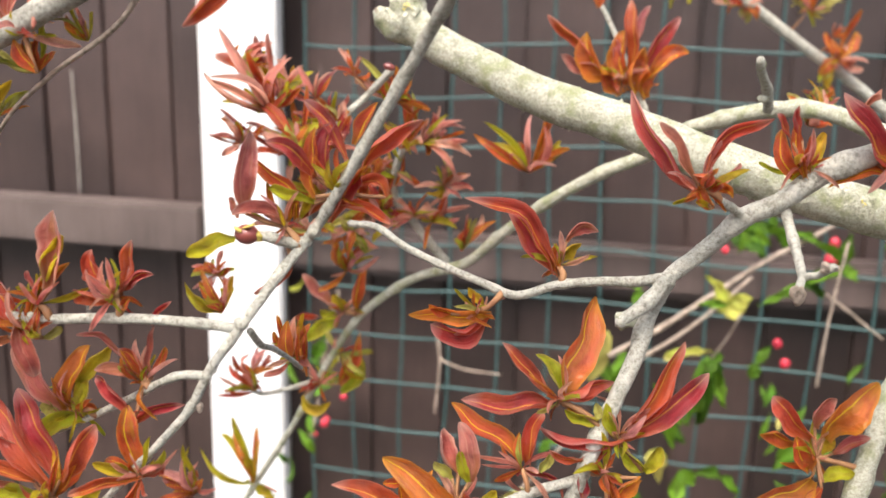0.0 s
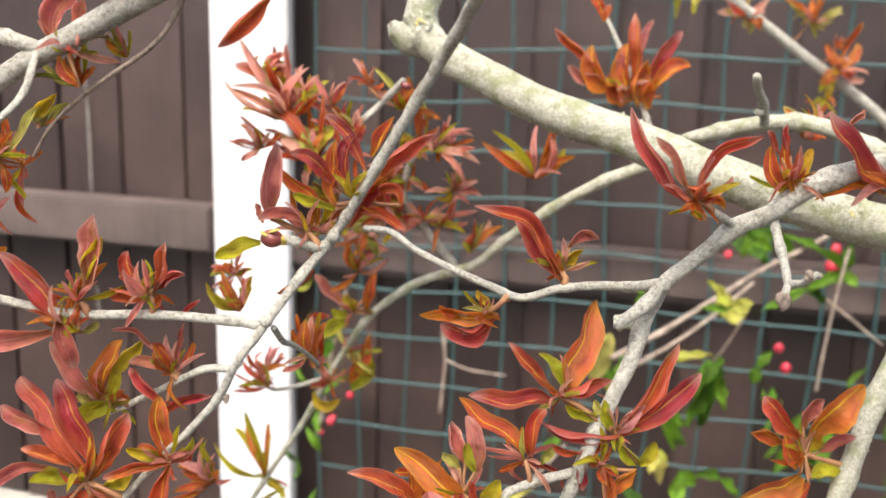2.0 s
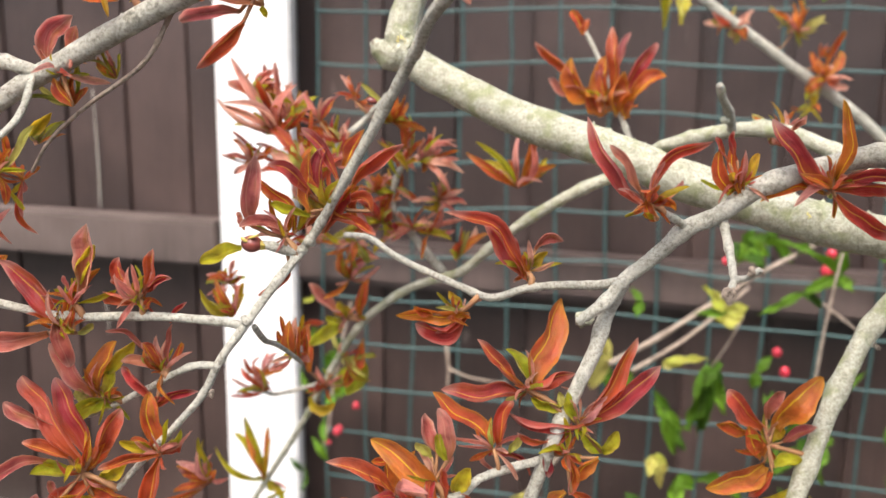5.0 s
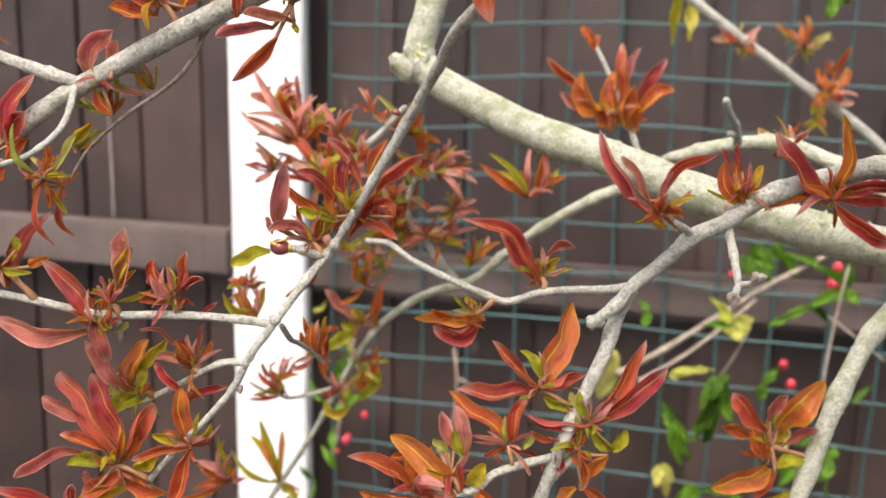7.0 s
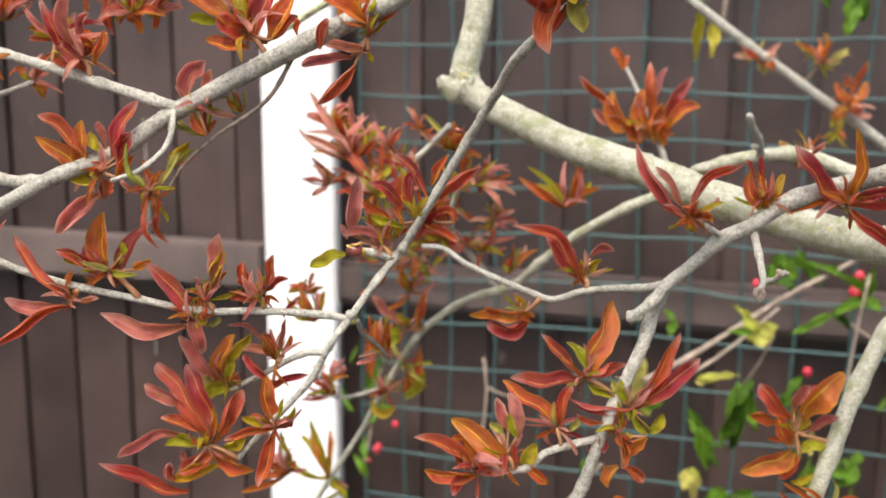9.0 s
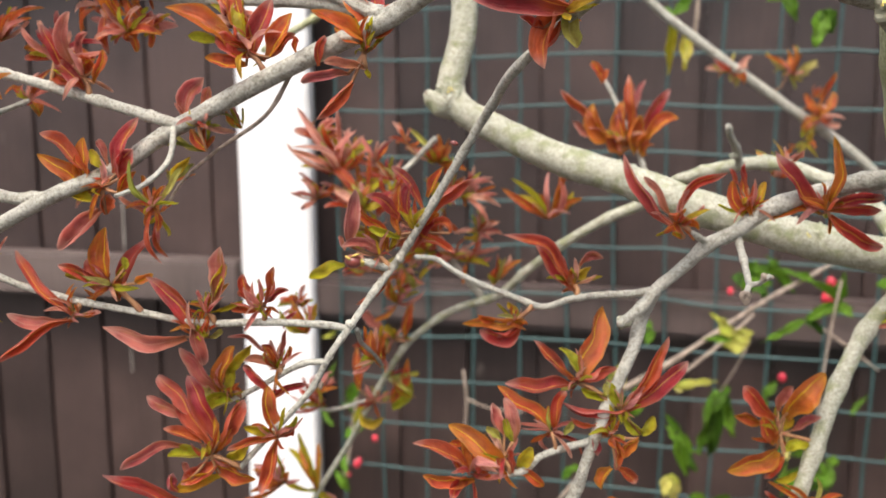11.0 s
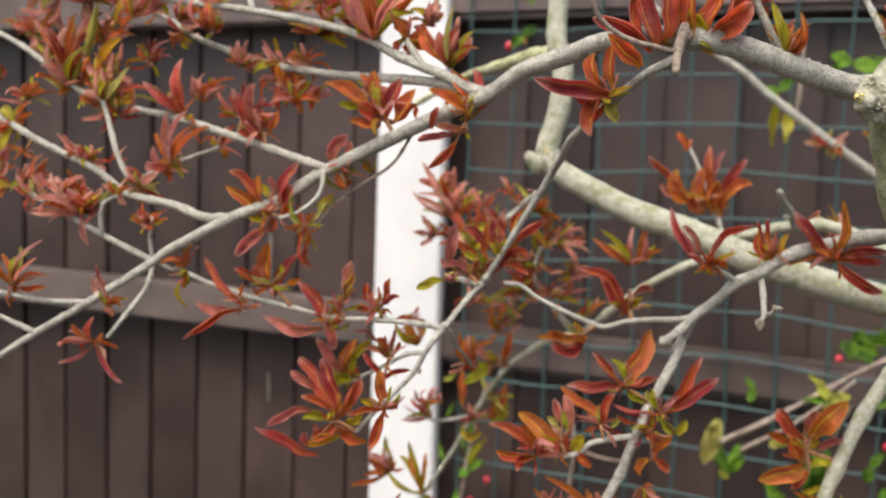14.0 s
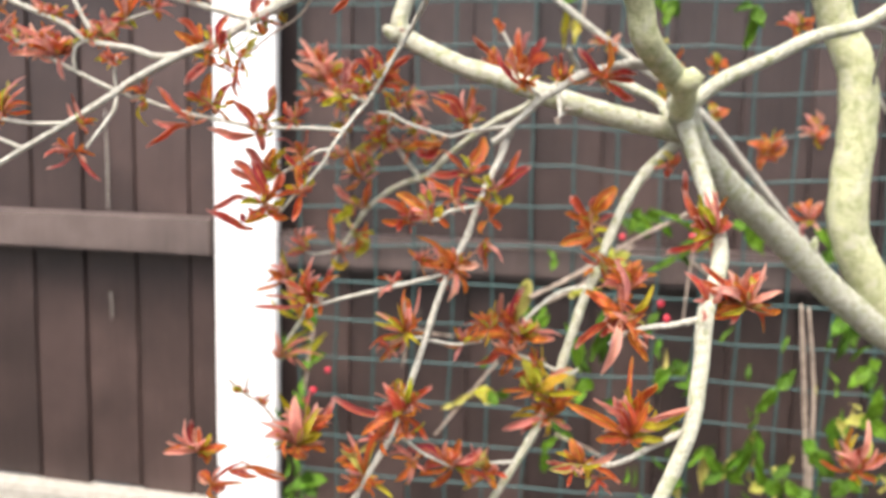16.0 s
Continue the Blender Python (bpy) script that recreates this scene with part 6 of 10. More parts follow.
grown_leaf(back_twig_1, "o", 5.9, (-0.0446, 0.3323, 0.7487), (-0.0408, 0.3319, 0.7565), (-0.0369, 0.3348, 0.7680), 0.5, 22)
grown_leaf(back_twig_1, "g", 7.9, (-0.0437, 0.3335, 0.7447), (-0.0380, 0.3341, 0.7502), (-0.0367, 0.3368, 0.7579), 0.4, -24)
grown_leaf(back_twig_1, "y", 3.0, (-0.0467, 0.3341, 0.7479), (-0.0468, 0.3344, 0.7502), (-0.0461, 0.3358, 0.7522), 0.6, -36)
grown_leaf(back_twig_1, "g", 5.0, (-0.0578, 0.3316, 0.7441), (-0.0537, 0.3303, 0.7400), (-0.0477, 0.3315, 0.7416), 0.5, 35)
grown_leaf(back_twig_1, "o", 4.5, (-0.0587, 0.3343, 0.7534), (-0.0589, 0.3340, 0.7623), (-0.0606, 0.3396, 0.7719), 0.6, 3)
grown_leaf(back_twig_1, "r", 2.7, (-0.0614, 0.3361, 0.7729), (-0.0573, 0.3360, 0.7740), (-0.0531, 0.3381, 0.7731), 0.8, 18)
shoot(hanging_twig_1, (0.0183, 0.1170, 0.8977), (0.0153, 0.1170, 0.8974), [(0.0173, 0.1156, 0.8981), (0.0140, 0.1170, 0.8996), (0.0172, 0.1170, 0.8990), (0.0177, 0.1184, 0.8978), (0.0145, 0.1171, 0.8970), (0.0114, 0.1167, 0.8943), (0.0151, 0.1174, 0.8957)])
grown_leaf(hanging_twig_1, "r", 5.1, (0.0173, 0.1156, 0.8981), (0.0084, 0.1160, 0.8996), (-0.0042, 0.1180, 0.9021), 0.6, -27)
grown_leaf(hanging_twig_1, "o", 4.0, (0.0140, 0.1170, 0.8996), (0.0115, 0.1166, 0.9044), (0.0114, 0.1187, 0.9088), 0.6, -21)
grown_leaf(hanging_twig_1, "o", 3.6, (0.0172, 0.1170, 0.8990), (0.0157, 0.1180, 0.9053), (0.0162, 0.1197, 0.9110), 0.6, -8)
grown_leaf(hanging_twig_1, "y", 3.6, (0.0177, 0.1184, 0.8978), (0.0167, 0.1172, 0.8943), (0.0180, 0.1169, 0.8907), 0.9, 0)
grown_leaf(hanging_twig_1, "r", 4.3, (0.0145, 0.1171, 0.8970), (0.0120, 0.1161, 0.8935), (0.0118, 0.1159, 0.8869), 1, 31)
grown_leaf(hanging_twig_1, "r", 1.9, (0.0114, 0.1167, 0.8943), (0.0093, 0.1161, 0.8953), (0.0070, 0.1159, 0.8967), 0.8, 26)
grown_leaf(hanging_twig_1, "r", 2.3, (0.0151, 0.1174, 0.8957), (0.0131, 0.1175, 0.8919), (0.0097, 0.1175, 0.8905), 0.8, 34)
shoot(arched_branch_1, (0.0351, 0.1168, 0.9126), (0.0355, 0.1163, 0.9122), [(0.0270, 0.1156, 0.9100), (0.0283, 0.1155, 0.9113), (0.0348, 0.1164, 0.9127), (0.0387, 0.1167, 0.9120), (0.0399, 0.1164, 0.9126), (0.0387, 0.1165, 0.9120), (0.0360, 0.1160, 0.9126), (0.0410, 0.1171, 0.9142)])
grown_leaf(arched_branch_1, "r", 5.3, (0.0270, 0.1156, 0.9100), (0.0240, 0.1158, 0.9181), (0.0196, 0.1172, 0.9277), 0.7, 22)
grown_leaf(arched_branch_1, "r", 4.5, (0.0283, 0.1155, 0.9113), (0.0294, 0.1133, 0.9190), (0.0277, 0.1155, 0.9286), 0.7, 18)
grown_leaf(arched_branch_1, "o", 5.3, (0.0348, 0.1164, 0.9127), (0.0318, 0.1168, 0.9192), (0.0333, 0.1210, 0.9255), 0.6, -22)
grown_leaf(arched_branch_1, "o", 5.3, (0.0387, 0.1167, 0.9120), (0.0411, 0.1172, 0.9194), (0.0434, 0.1174, 0.9287), 0.6, -33)
grown_leaf(arched_branch_1, "r", 6.3, (0.0399, 0.1164, 0.9126), (0.0446, 0.1157, 0.9166), (0.0500, 0.1164, 0.9210), 0.6, 20)
grown_leaf(arched_branch_1, "o", 4.7, (0.0233, 0.1132, 0.9047), (0.0194, 0.1105, 0.9080), (0.0150, 0.1098, 0.9127), 0.6, 6)
grown_leaf(arched_branch_1, "r", 3.9, (0.0258, 0.1138, 0.9086), (0.0192, 0.1130, 0.9150), (0.0106, 0.1165, 0.9173), 0.8, -23)
grown_leaf(arched_branch_1, "g", 4.1, (0.0387, 0.1165, 0.9120), (0.0370, 0.1156, 0.9154), (0.0351, 0.1150, 0.9182), 0.5, 7)
grown_leaf(arched_branch_1, "o", 4.5, (0.0360, 0.1160, 0.9126), (0.0349, 0.1133, 0.9203), (0.0367, 0.1142, 0.9267), 0.7, -24)
grown_leaf(arched_branch_1, "r", 3.4, (0.0242, 0.1145, 0.9102), (0.0208, 0.1148, 0.9180), (0.0219, 0.1175, 0.9249), 0.9, 24)
grown_leaf(arched_branch_1, "r", 3.9, (0.0410, 0.1171, 0.9142), (0.0460, 0.1182, 0.9221), (0.0484, 0.1187, 0.9273), 0.8, 31)
shoot(arched_branch_1, (-0.0923, 0.1487, 0.8627), (-0.0899, 0.1484, 0.8611), [(-0.0933, 0.1484, 0.8602), (-0.0927, 0.1475, 0.8643), (-0.0933, 0.1485, 0.8616), (-0.0928, 0.1486, 0.8596), (-0.0881, 0.1486, 0.8629), (-0.0896, 0.1483, 0.8656), (-0.0891, 0.1505, 0.8661), (-0.0864, 0.1486, 0.8642), (-0.0855, 0.1476, 0.8630), (-0.0856, 0.1473, 0.8597), (-0.0919, 0.1478, 0.8576), (-0.0894, 0.1486, 0.8546), (-0.0906, 0.1488, 0.8551)])
grown_leaf(arched_branch_1, "o", 4.5, (-0.0933, 0.1484, 0.8602), (-0.0979, 0.1479, 0.8643), (-0.1045, 0.1471, 0.8688), 0.5, -1)
grown_leaf(arched_branch_1, "r", 3.2, (-0.0927, 0.1475, 0.8643), (-0.0976, 0.1467, 0.8699), (-0.1027, 0.1453, 0.8737), 0.8, 22)
grown_leaf(arched_branch_1, "o", 4.0, (-0.0933, 0.1485, 0.8616), (-0.0942, 0.1479, 0.8665), (-0.0940, 0.1491, 0.8726), 0.6, -17)
grown_leaf(arched_branch_1, "o", 3.5, (-0.0928, 0.1486, 0.8596), (-0.0965, 0.1492, 0.8628), (-0.1011, 0.1516, 0.8649), 0.5, -37)
grown_leaf(arched_branch_1, "r", 2.7, (-0.0881, 0.1486, 0.8629), (-0.0904, 0.1480, 0.8616), (-0.0933, 0.1479, 0.8619), 0.8, 16)
grown_leaf(arched_branch_1, "g", 2.7, (-0.0896, 0.1483, 0.8656), (-0.0909, 0.1480, 0.8678), (-0.0924, 0.1490, 0.8698), 0.6, -13)
grown_leaf(arched_branch_1, "p", 2.0, (-0.0891, 0.1505, 0.8661), (-0.0902, 0.1501, 0.8702), (-0.0913, 0.1502, 0.8718), 0.8, 10)
grown_leaf(arched_branch_1, "r", 3.5, (-0.0864, 0.1486, 0.8642), (-0.0854, 0.1508, 0.8703), (-0.0829, 0.1551, 0.8771), 0.7, -26)
grown_leaf(arched_branch_1, "r", 4.0, (-0.0855, 0.1476, 0.8630), (-0.0857, 0.1487, 0.8665), (-0.0827, 0.1500, 0.8697), 0.6, 26)
grown_leaf(arched_branch_1, "o", 2.9, (-0.0856, 0.1473, 0.8597), (-0.0844, 0.1477, 0.8626), (-0.0821, 0.1495, 0.8646), 0.7, 16)
grown_leaf(arched_branch_1, "g", 3.5, (-0.0919, 0.1478, 0.8576), (-0.0946, 0.1465, 0.8586), (-0.0966, 0.1462, 0.8602), 0.5, 34)
grown_leaf(arched_branch_1, "r", 3.6, (-0.0894, 0.1486, 0.8546), (-0.0895, 0.1486, 0.8570), (-0.0887, 0.1496, 0.8593), 0.6, 21)
grown_leaf(arched_branch_1, "p", 4.0, (-0.0906, 0.1488, 0.8551), (-0.0940, 0.1455, 0.8515), (-0.1003, 0.1458, 0.8466), 0.9, 24)
shoot(side_twig_1, (-0.0815, 0.1476, 0.8310), (-0.0891, 0.1480, 0.8377), [(-0.0900, 0.1484, 0.8386), (-0.0903, 0.1477, 0.8387), (-0.0898, 0.1481, 0.8380), (-0.0934, 0.1469, 0.8389), (-0.0877, 0.1488, 0.8344), (-0.0875, 0.1483, 0.8338), (-0.0854, 0.1476, 0.8415), (-0.0834, 0.1489, 0.8379), (-0.0943, 0.1473, 0.8377)])
grown_leaf(side_twig_1, "o", 5.4, (-0.0900, 0.1484, 0.8386), (-0.0902, 0.1473, 0.8452), (-0.0894, 0.1478, 0.8515), 0.6, -26)
grown_leaf(side_twig_1, "r", 3.5, (-0.0903, 0.1477, 0.8387), (-0.0924, 0.1480, 0.8414), (-0.0953, 0.1495, 0.8436), 0.7, -32)
grown_leaf(side_twig_1, "r", 2.7, (-0.0898, 0.1481, 0.8380), (-0.0953, 0.1468, 0.8405), (-0.1009, 0.1462, 0.8427), 0.8, -10)
grown_leaf(side_twig_1, "g", 2.0, (-0.0934, 0.1469, 0.8389), (-0.0966, 0.1466, 0.8400), (-0.0998, 0.1473, 0.8401), 0.6, -2)
grown_leaf(side_twig_1, "r", 3.4, (-0.0877, 0.1488, 0.8344), (-0.0859, 0.1516, 0.8411), (-0.0816, 0.1561, 0.8483), 0.8, -37)
grown_leaf(side_twig_1, "r", 3.2, (-0.0875, 0.1483, 0.8338), (-0.0874, 0.1479, 0.8369), (-0.0860, 0.1487, 0.8391), 0.7, 4)
grown_leaf(side_twig_1, "g", 1.9, (-0.0854, 0.1476, 0.8415), (-0.0854, 0.1478, 0.8431), (-0.0857, 0.1479, 0.8445), 0.6, 22)
grown_leaf(side_twig_1, "o", 2.3, (-0.0834, 0.1489, 0.8379), (-0.0811, 0.1482, 0.8390), (-0.0789, 0.1486, 0.8403), 0.6, -9)
grown_leaf(side_twig_1, "p", 1.6, (-0.0943, 0.1473, 0.8377), (-0.0910, 0.1467, 0.8369), (-0.0883, 0.1477, 0.8382), 0.8, -8)
shoot(side_twig_1, (-0.0966, 0.1479, 0.8336), (-0.0983, 0.1479, 0.8301), [(-0.0986, 0.1466, 0.8306), (-0.1002, 0.1483, 0.8290), (-0.0987, 0.1480, 0.8289), (-0.0994, 0.1478, 0.8309), (-0.0945, 0.1486, 0.8309)])
grown_leaf(side_twig_1, "r", 2.8, (-0.0986, 0.1466, 0.8306), (-0.1059, 0.1455, 0.8374), (-0.1128, 0.1498, 0.8456), 0.8, 17)
grown_leaf(side_twig_1, "p", 3.7, (-0.1002, 0.1483, 0.8290), (-0.1070, 0.1458, 0.8280), (-0.1140, 0.1457, 0.8308), 0.45, 17)
grown_leaf(side_twig_1, "r", 2.4, (-0.0987, 0.1480, 0.8289), (-0.1065, 0.1424, 0.8266), (-0.1165, 0.1423, 0.8191), 0.8, -27)
grown_leaf(side_twig_1, "o", 1.1, (-0.0994, 0.1478, 0.8309), (-0.0989, 0.1473, 0.8342), (-0.0969, 0.1472, 0.8373), 0.8, -24)
grown_leaf(side_twig_1, "o", 1.1, (-0.0945, 0.1486, 0.8309), (-0.0937, 0.1487, 0.8344), (-0.0962, 0.1489, 0.8363), 0.8, -31)
shoot(upper_twig_1, (-0.0972, 0.1612, 0.8816), (-0.0987, 0.1620, 0.8868), [(-0.1007, 0.1612, 0.8894), (-0.1010, 0.1631, 0.8868), (-0.0994, 0.1631, 0.8888), (-0.0982, 0.1613, 0.8840), (-0.0990, 0.1634, 0.8868), (-0.0950, 0.1610, 0.8887), (-0.0958, 0.1607, 0.8853), (-0.1008, 0.1625, 0.8847)])
grown_leaf(upper_twig_1, "p", 3.6, (-0.1007, 0.1612, 0.8894), (-0.1021, 0.1590, 0.8963), (-0.1006, 0.1605, 0.9023), 0.6, -7)
grown_leaf(upper_twig_1, "r", 3.2, (-0.1010, 0.1631, 0.8868), (-0.1044, 0.1600, 0.8924), (-0.1075, 0.1599, 0.8994), 0.7, 0)
grown_leaf(upper_twig_1, "p", 2.1, (-0.0994, 0.1631, 0.8888), (-0.1006, 0.1641, 0.8944), (-0.0985, 0.1652, 0.8976), 0.9, -8)
grown_leaf(upper_twig_1, "r", 3.6, (-0.0982, 0.1613, 0.8840), (-0.1010, 0.1595, 0.8875), (-0.1043, 0.1607, 0.8905), 0.6, -7)
grown_leaf(upper_twig_1, "r", 2.9, (-0.0990, 0.1634, 0.8868), (-0.0987, 0.1642, 0.8903), (-0.0965, 0.1650, 0.8920), 0.7, 12)
grown_leaf(upper_twig_1, "r", 2.2, (-0.0950, 0.1610, 0.8887), (-0.0972, 0.1609, 0.8909), (-0.0998, 0.1612, 0.8904), 0.9, -11)
grown_leaf(upper_twig_1, "o", 2.4, (-0.0958, 0.1607, 0.8853), (-0.0941, 0.1610, 0.8897), (-0.0939, 0.1627, 0.8934), 0.7, 0)
grown_leaf(upper_twig_1, "r", 2.4, (-0.1008, 0.1625, 0.8847), (-0.1044, 0.1627, 0.8862), (-0.1074, 0.1639, 0.8886), 0.7, -25)
shoot(arched_branch_1, (-0.0506, 0.1516, 0.8860), (-0.0551, 0.1525, 0.8923), [(-0.0544, 0.1534, 0.8909), (-0.0597, 0.1512, 0.8934), (-0.0543, 0.1536, 0.8954), (-0.0556, 0.1532, 0.8954), (-0.0535, 0.1526, 0.8915), (-0.0501, 0.1520, 0.8908), (-0.0610, 0.1512, 0.8940), (-0.0555, 0.1520, 0.8889), (-0.0517, 0.1532, 0.8902)])
grown_leaf(arched_branch_1, "r", 5.0, (-0.0544, 0.1534, 0.8909), (-0.0527, 0.1548, 0.8976), (-0.0505, 0.1581, 0.9047), 0.6, -11)
grown_leaf(arched_branch_1, "o", 5.2, (-0.0597, 0.1512, 0.8934), (-0.0648, 0.1508, 0.8981), (-0.0738, 0.1513, 0.9023), 0.6, 36)
grown_leaf(arched_branch_1, "o", 4.5, (-0.0543, 0.1536, 0.8954), (-0.0572, 0.1541, 0.9008), (-0.0587, 0.1549, 0.9065), 0.6, -23)
grown_leaf(arched_branch_1, "g", 3.4, (-0.0556, 0.1532, 0.8954), (-0.0567, 0.1540, 0.9002), (-0.0572, 0.1569, 0.9042), 0.6, -31)
grown_leaf(arched_branch_1, "r", 4.5, (-0.0535, 0.1526, 0.8915), (-0.0580, 0.1513, 0.8935), (-0.0620, 0.1508, 0.8958), 0.7, -12)
grown_leaf(arched_branch_1, "o", 4.7, (-0.0501, 0.1520, 0.8908), (-0.0477, 0.1535, 0.8956), (-0.0456, 0.1569, 0.9012), 0.6, -28)
grown_leaf(arched_branch_1, "g", 2.9, (-0.0610, 0.1512, 0.8940), (-0.0654, 0.1522, 0.8953), (-0.0693, 0.1532, 0.8959), 0.5, 3)
grown_leaf(arched_branch_1, "o", 3.9, (-0.0555, 0.1520, 0.8889), (-0.0599, 0.1507, 0.8893), (-0.0651, 0.1518, 0.8909), 0.6, 31)
grown_leaf(arched_branch_1, "r", 2.9, (-0.0517, 0.1532, 0.8902), (-0.0475, 0.1549, 0.8936), (-0.0452, 0.1575, 0.8966), 0.8, -28)
shoot(arched_branch_1, (-0.0276, 0.1481, 0.8963), (-0.0273, 0.1472, 0.8912), [(-0.0264, 0.1473, 0.8948), (-0.0253, 0.1491, 0.8955), (-0.0269, 0.1463, 0.8941), (-0.0259, 0.1484, 0.8949), (-0.0270, 0.1473, 0.8936), (-0.0299, 0.1452, 0.8848), (-0.0309, 0.1465, 0.8867), (-0.0271, 0.1470, 0.8880), (-0.0267, 0.1473, 0.8880)])
grown_leaf(arched_branch_1, "o", 5.1, (-0.0264, 0.1473, 0.8948), (-0.0275, 0.1494, 0.9002), (-0.0331, 0.1514, 0.9071), 0.6, -19)
grown_leaf(arched_branch_1, "r", 5.3, (-0.0253, 0.1491, 0.8955), (-0.0228, 0.1487, 0.8982), (-0.0209, 0.1507, 0.9023), 0.6, 3)
grown_leaf(arched_branch_1, "o", 3.8, (-0.0269, 0.1463, 0.8941), (-0.0328, 0.1425, 0.8970), (-0.0382, 0.1424, 0.9005), 0.6, 37)
grown_leaf(arched_branch_1, "r", 3.4, (-0.0259, 0.1484, 0.8949), (-0.0249, 0.1499, 0.9014), (-0.0268, 0.1536, 0.9073), 0.7, 13)
grown_leaf(arched_branch_1, "o", 3.2, (-0.0270, 0.1473, 0.8936), (-0.0310, 0.1474, 0.8948), (-0.0341, 0.1485, 0.8973), 0.6, 23)
grown_leaf(arched_branch_1, "r", 2.8, (-0.0299, 0.1452, 0.8848), (-0.0329, 0.1415, 0.8811), (-0.0369, 0.1395, 0.8768), 0.9, -27)
grown_leaf(arched_branch_1, "p", 2.5, (-0.0309, 0.1465, 0.8867), (-0.0358, 0.1443, 0.8866), (-0.0413, 0.1445, 0.8850), 0.7, 1)
grown_leaf(arched_branch_1, "p", 2.4, (-0.0271, 0.1470, 0.8880), (-0.0315, 0.1450, 0.8889), (-0.0360, 0.1450, 0.8894), 0.7, 10)
grown_leaf(arched_branch_1, "g", 1.4, (-0.0267, 0.1473, 0.8880), (-0.0261, 0.1465, 0.8869), (-0.0258, 0.1463, 0.8858), 0.6, 34)
grown_leaf(arched_branch_1, "r", 2.3, (-0.0374, 0.1461, 0.8886), (-0.0372, 0.1462, 0.8919), (-0.0361, 0.1476, 0.8954), 0.7, 9)
grown_leaf(arched_branch_1, "r", 1.5, (-0.0427, 0.1472, 0.8917), (-0.0431, 0.1476, 0.8937), (-0.0427, 0.1481, 0.8952), 0.8, -1)
shoot(arched_branch_1, (-0.0690, 0.1559, 0.8772), (-0.0688, 0.1560, 0.8752), [(-0.0716, 0.1568, 0.8772), (-0.0683, 0.1565, 0.8792), (-0.0665, 0.1546, 0.8692)])
grown_leaf(arched_branch_1, "p", 4.9, (-0.0716, 0.1568, 0.8772), (-0.0720, 0.1590, 0.8821), (-0.0686, 0.1615, 0.8864), 0.5, -6)
grown_leaf(arched_branch_1, "p", 2.8, (-0.0683, 0.1565, 0.8792), (-0.0668, 0.1569, 0.8820), (-0.0660, 0.1571, 0.8843), 0.7, 1)
grown_leaf(arched_branch_1, "o", 2.6, (-0.0665, 0.1546, 0.8692), (-0.0686, 0.1548, 0.8713), (-0.0703, 0.1551, 0.8744), 0.6, -13)
grown_leaf(arched_branch_1, "g", 2.6, (-0.0751, 0.1540, 0.8631), (-0.0733, 0.1535, 0.8655), (-0.0701, 0.1530, 0.8678), 0.5, 17)
far_rosette(far_sprig_2, (-0.0557, 0.2782, 0.8533), [("r", (-16.6, 1.6, 17.9), 2.6), ("p", (-9.8, 0.7, 16.3), 3.3), ("r", (-18.6, -6.2, 10.1), 2.9), ("o", (-4.9, -7.2, 18.3), 3.6), ("r", (5.8, -0.4, 16.7), 4.4), ("o", (5.9, -3.1, 7.5), 4.0), ("p", (-4.3, -1.3, 2.7), 3.6), ("r", (-7.6, -2.3, 7.1), 3.6), ("o", (0.0, -3.5, 10.0), 4.3), ("r", (-14.4, -1.0, 4.2), 2.5)])
far_rosette(far_sprig_2, (-0.0463, 0.2724, 0.8417), [("r", (-5.1, -0.9, 9.6), 4.6), ("o", (2.1, 4.0, 20.5), 3.2), ("r", (-10.6, -0.3, 6.8), 4.2), ("p", (-7.2, 0.8, 12.9), 3.5), ("r", (-14.6, -0.6, 1.8), 4.2), ("r", (7.1, 0.9, 9.8), 4.9), ("r", (14.5, -1.1, 7.6), 4.6), ("o", (2.2, -1.7, 9.0), 4.2), ("r", (-3.4, 2.8, -9.5), 4.2), ("p", (-17.4, 5.6, 9.6), 2.1), ("r", (-24.5, 5.1, 13.1), 1.8)])
far_rosette(back_spur_1, (-0.0125, 0.3080, 0.8424), [("p", (13.4, 1.5, 5.8), 4.0), ("r", (3.9, -1.7, 9.6), 4.8), ("p", (15.8, -3.6, -2.1), 4.4), ("o", (-5.3, -2.3, 16.8), 4.0, (-5.7, 0.0, 3.8)), ("g", (-10.9, -3.6, 4.0), 3.6, (-6.9, 0.0, -6.2)), ("p", (12.1, 2.1, 8.5), 2.8), ("r", (6.0, -0.7, 2.2), 5.6), ("o", (2.0, 0.9, -4.0), 4.0)])
far_rosette(back_spur_1, (-0.0058, 0.3118, 0.8278), [("y", (0.4, -1.0, 9.0), 4.1), ("p", (9.0, 2.7, 4.0), 2.9), ("p", (10.6, 2.1, -0.8), 2.4), ("g", (-5.3, -2.3, -2.3), 4.0), ("p", (-9.5, -2.3, 0.0), 2.4), ("g", (-1.0, 1.1, -4.8), 3.3)])
far_rosette(back_spur_1, (-0.0266, 0.3133, 0.8193), [("r", (-9.4, -0.8, 9.2), 4.5), ("o", (3.7, 3.5, 11.1), 4.9), ("r", (-11.3, -1.3, 0.9), 4.1), ("o", (-2.9, -2.6, 7.6), 4.5), ("g", (6.3, 0.4, -6.2), 3.3), ("r", (7.2, 1.2, -3.1), 3.7), ("p", (-7.0, -2.1, -7.3), 3.7), ("r", (3.3, -2.0, 5.7), 4.5), ("g", (-2.9, -1.4, -11.5), 3.3, (3.2, 0.0, -5.2)), ("r", (-20.9, 5.9, -9.3), 4.1)])
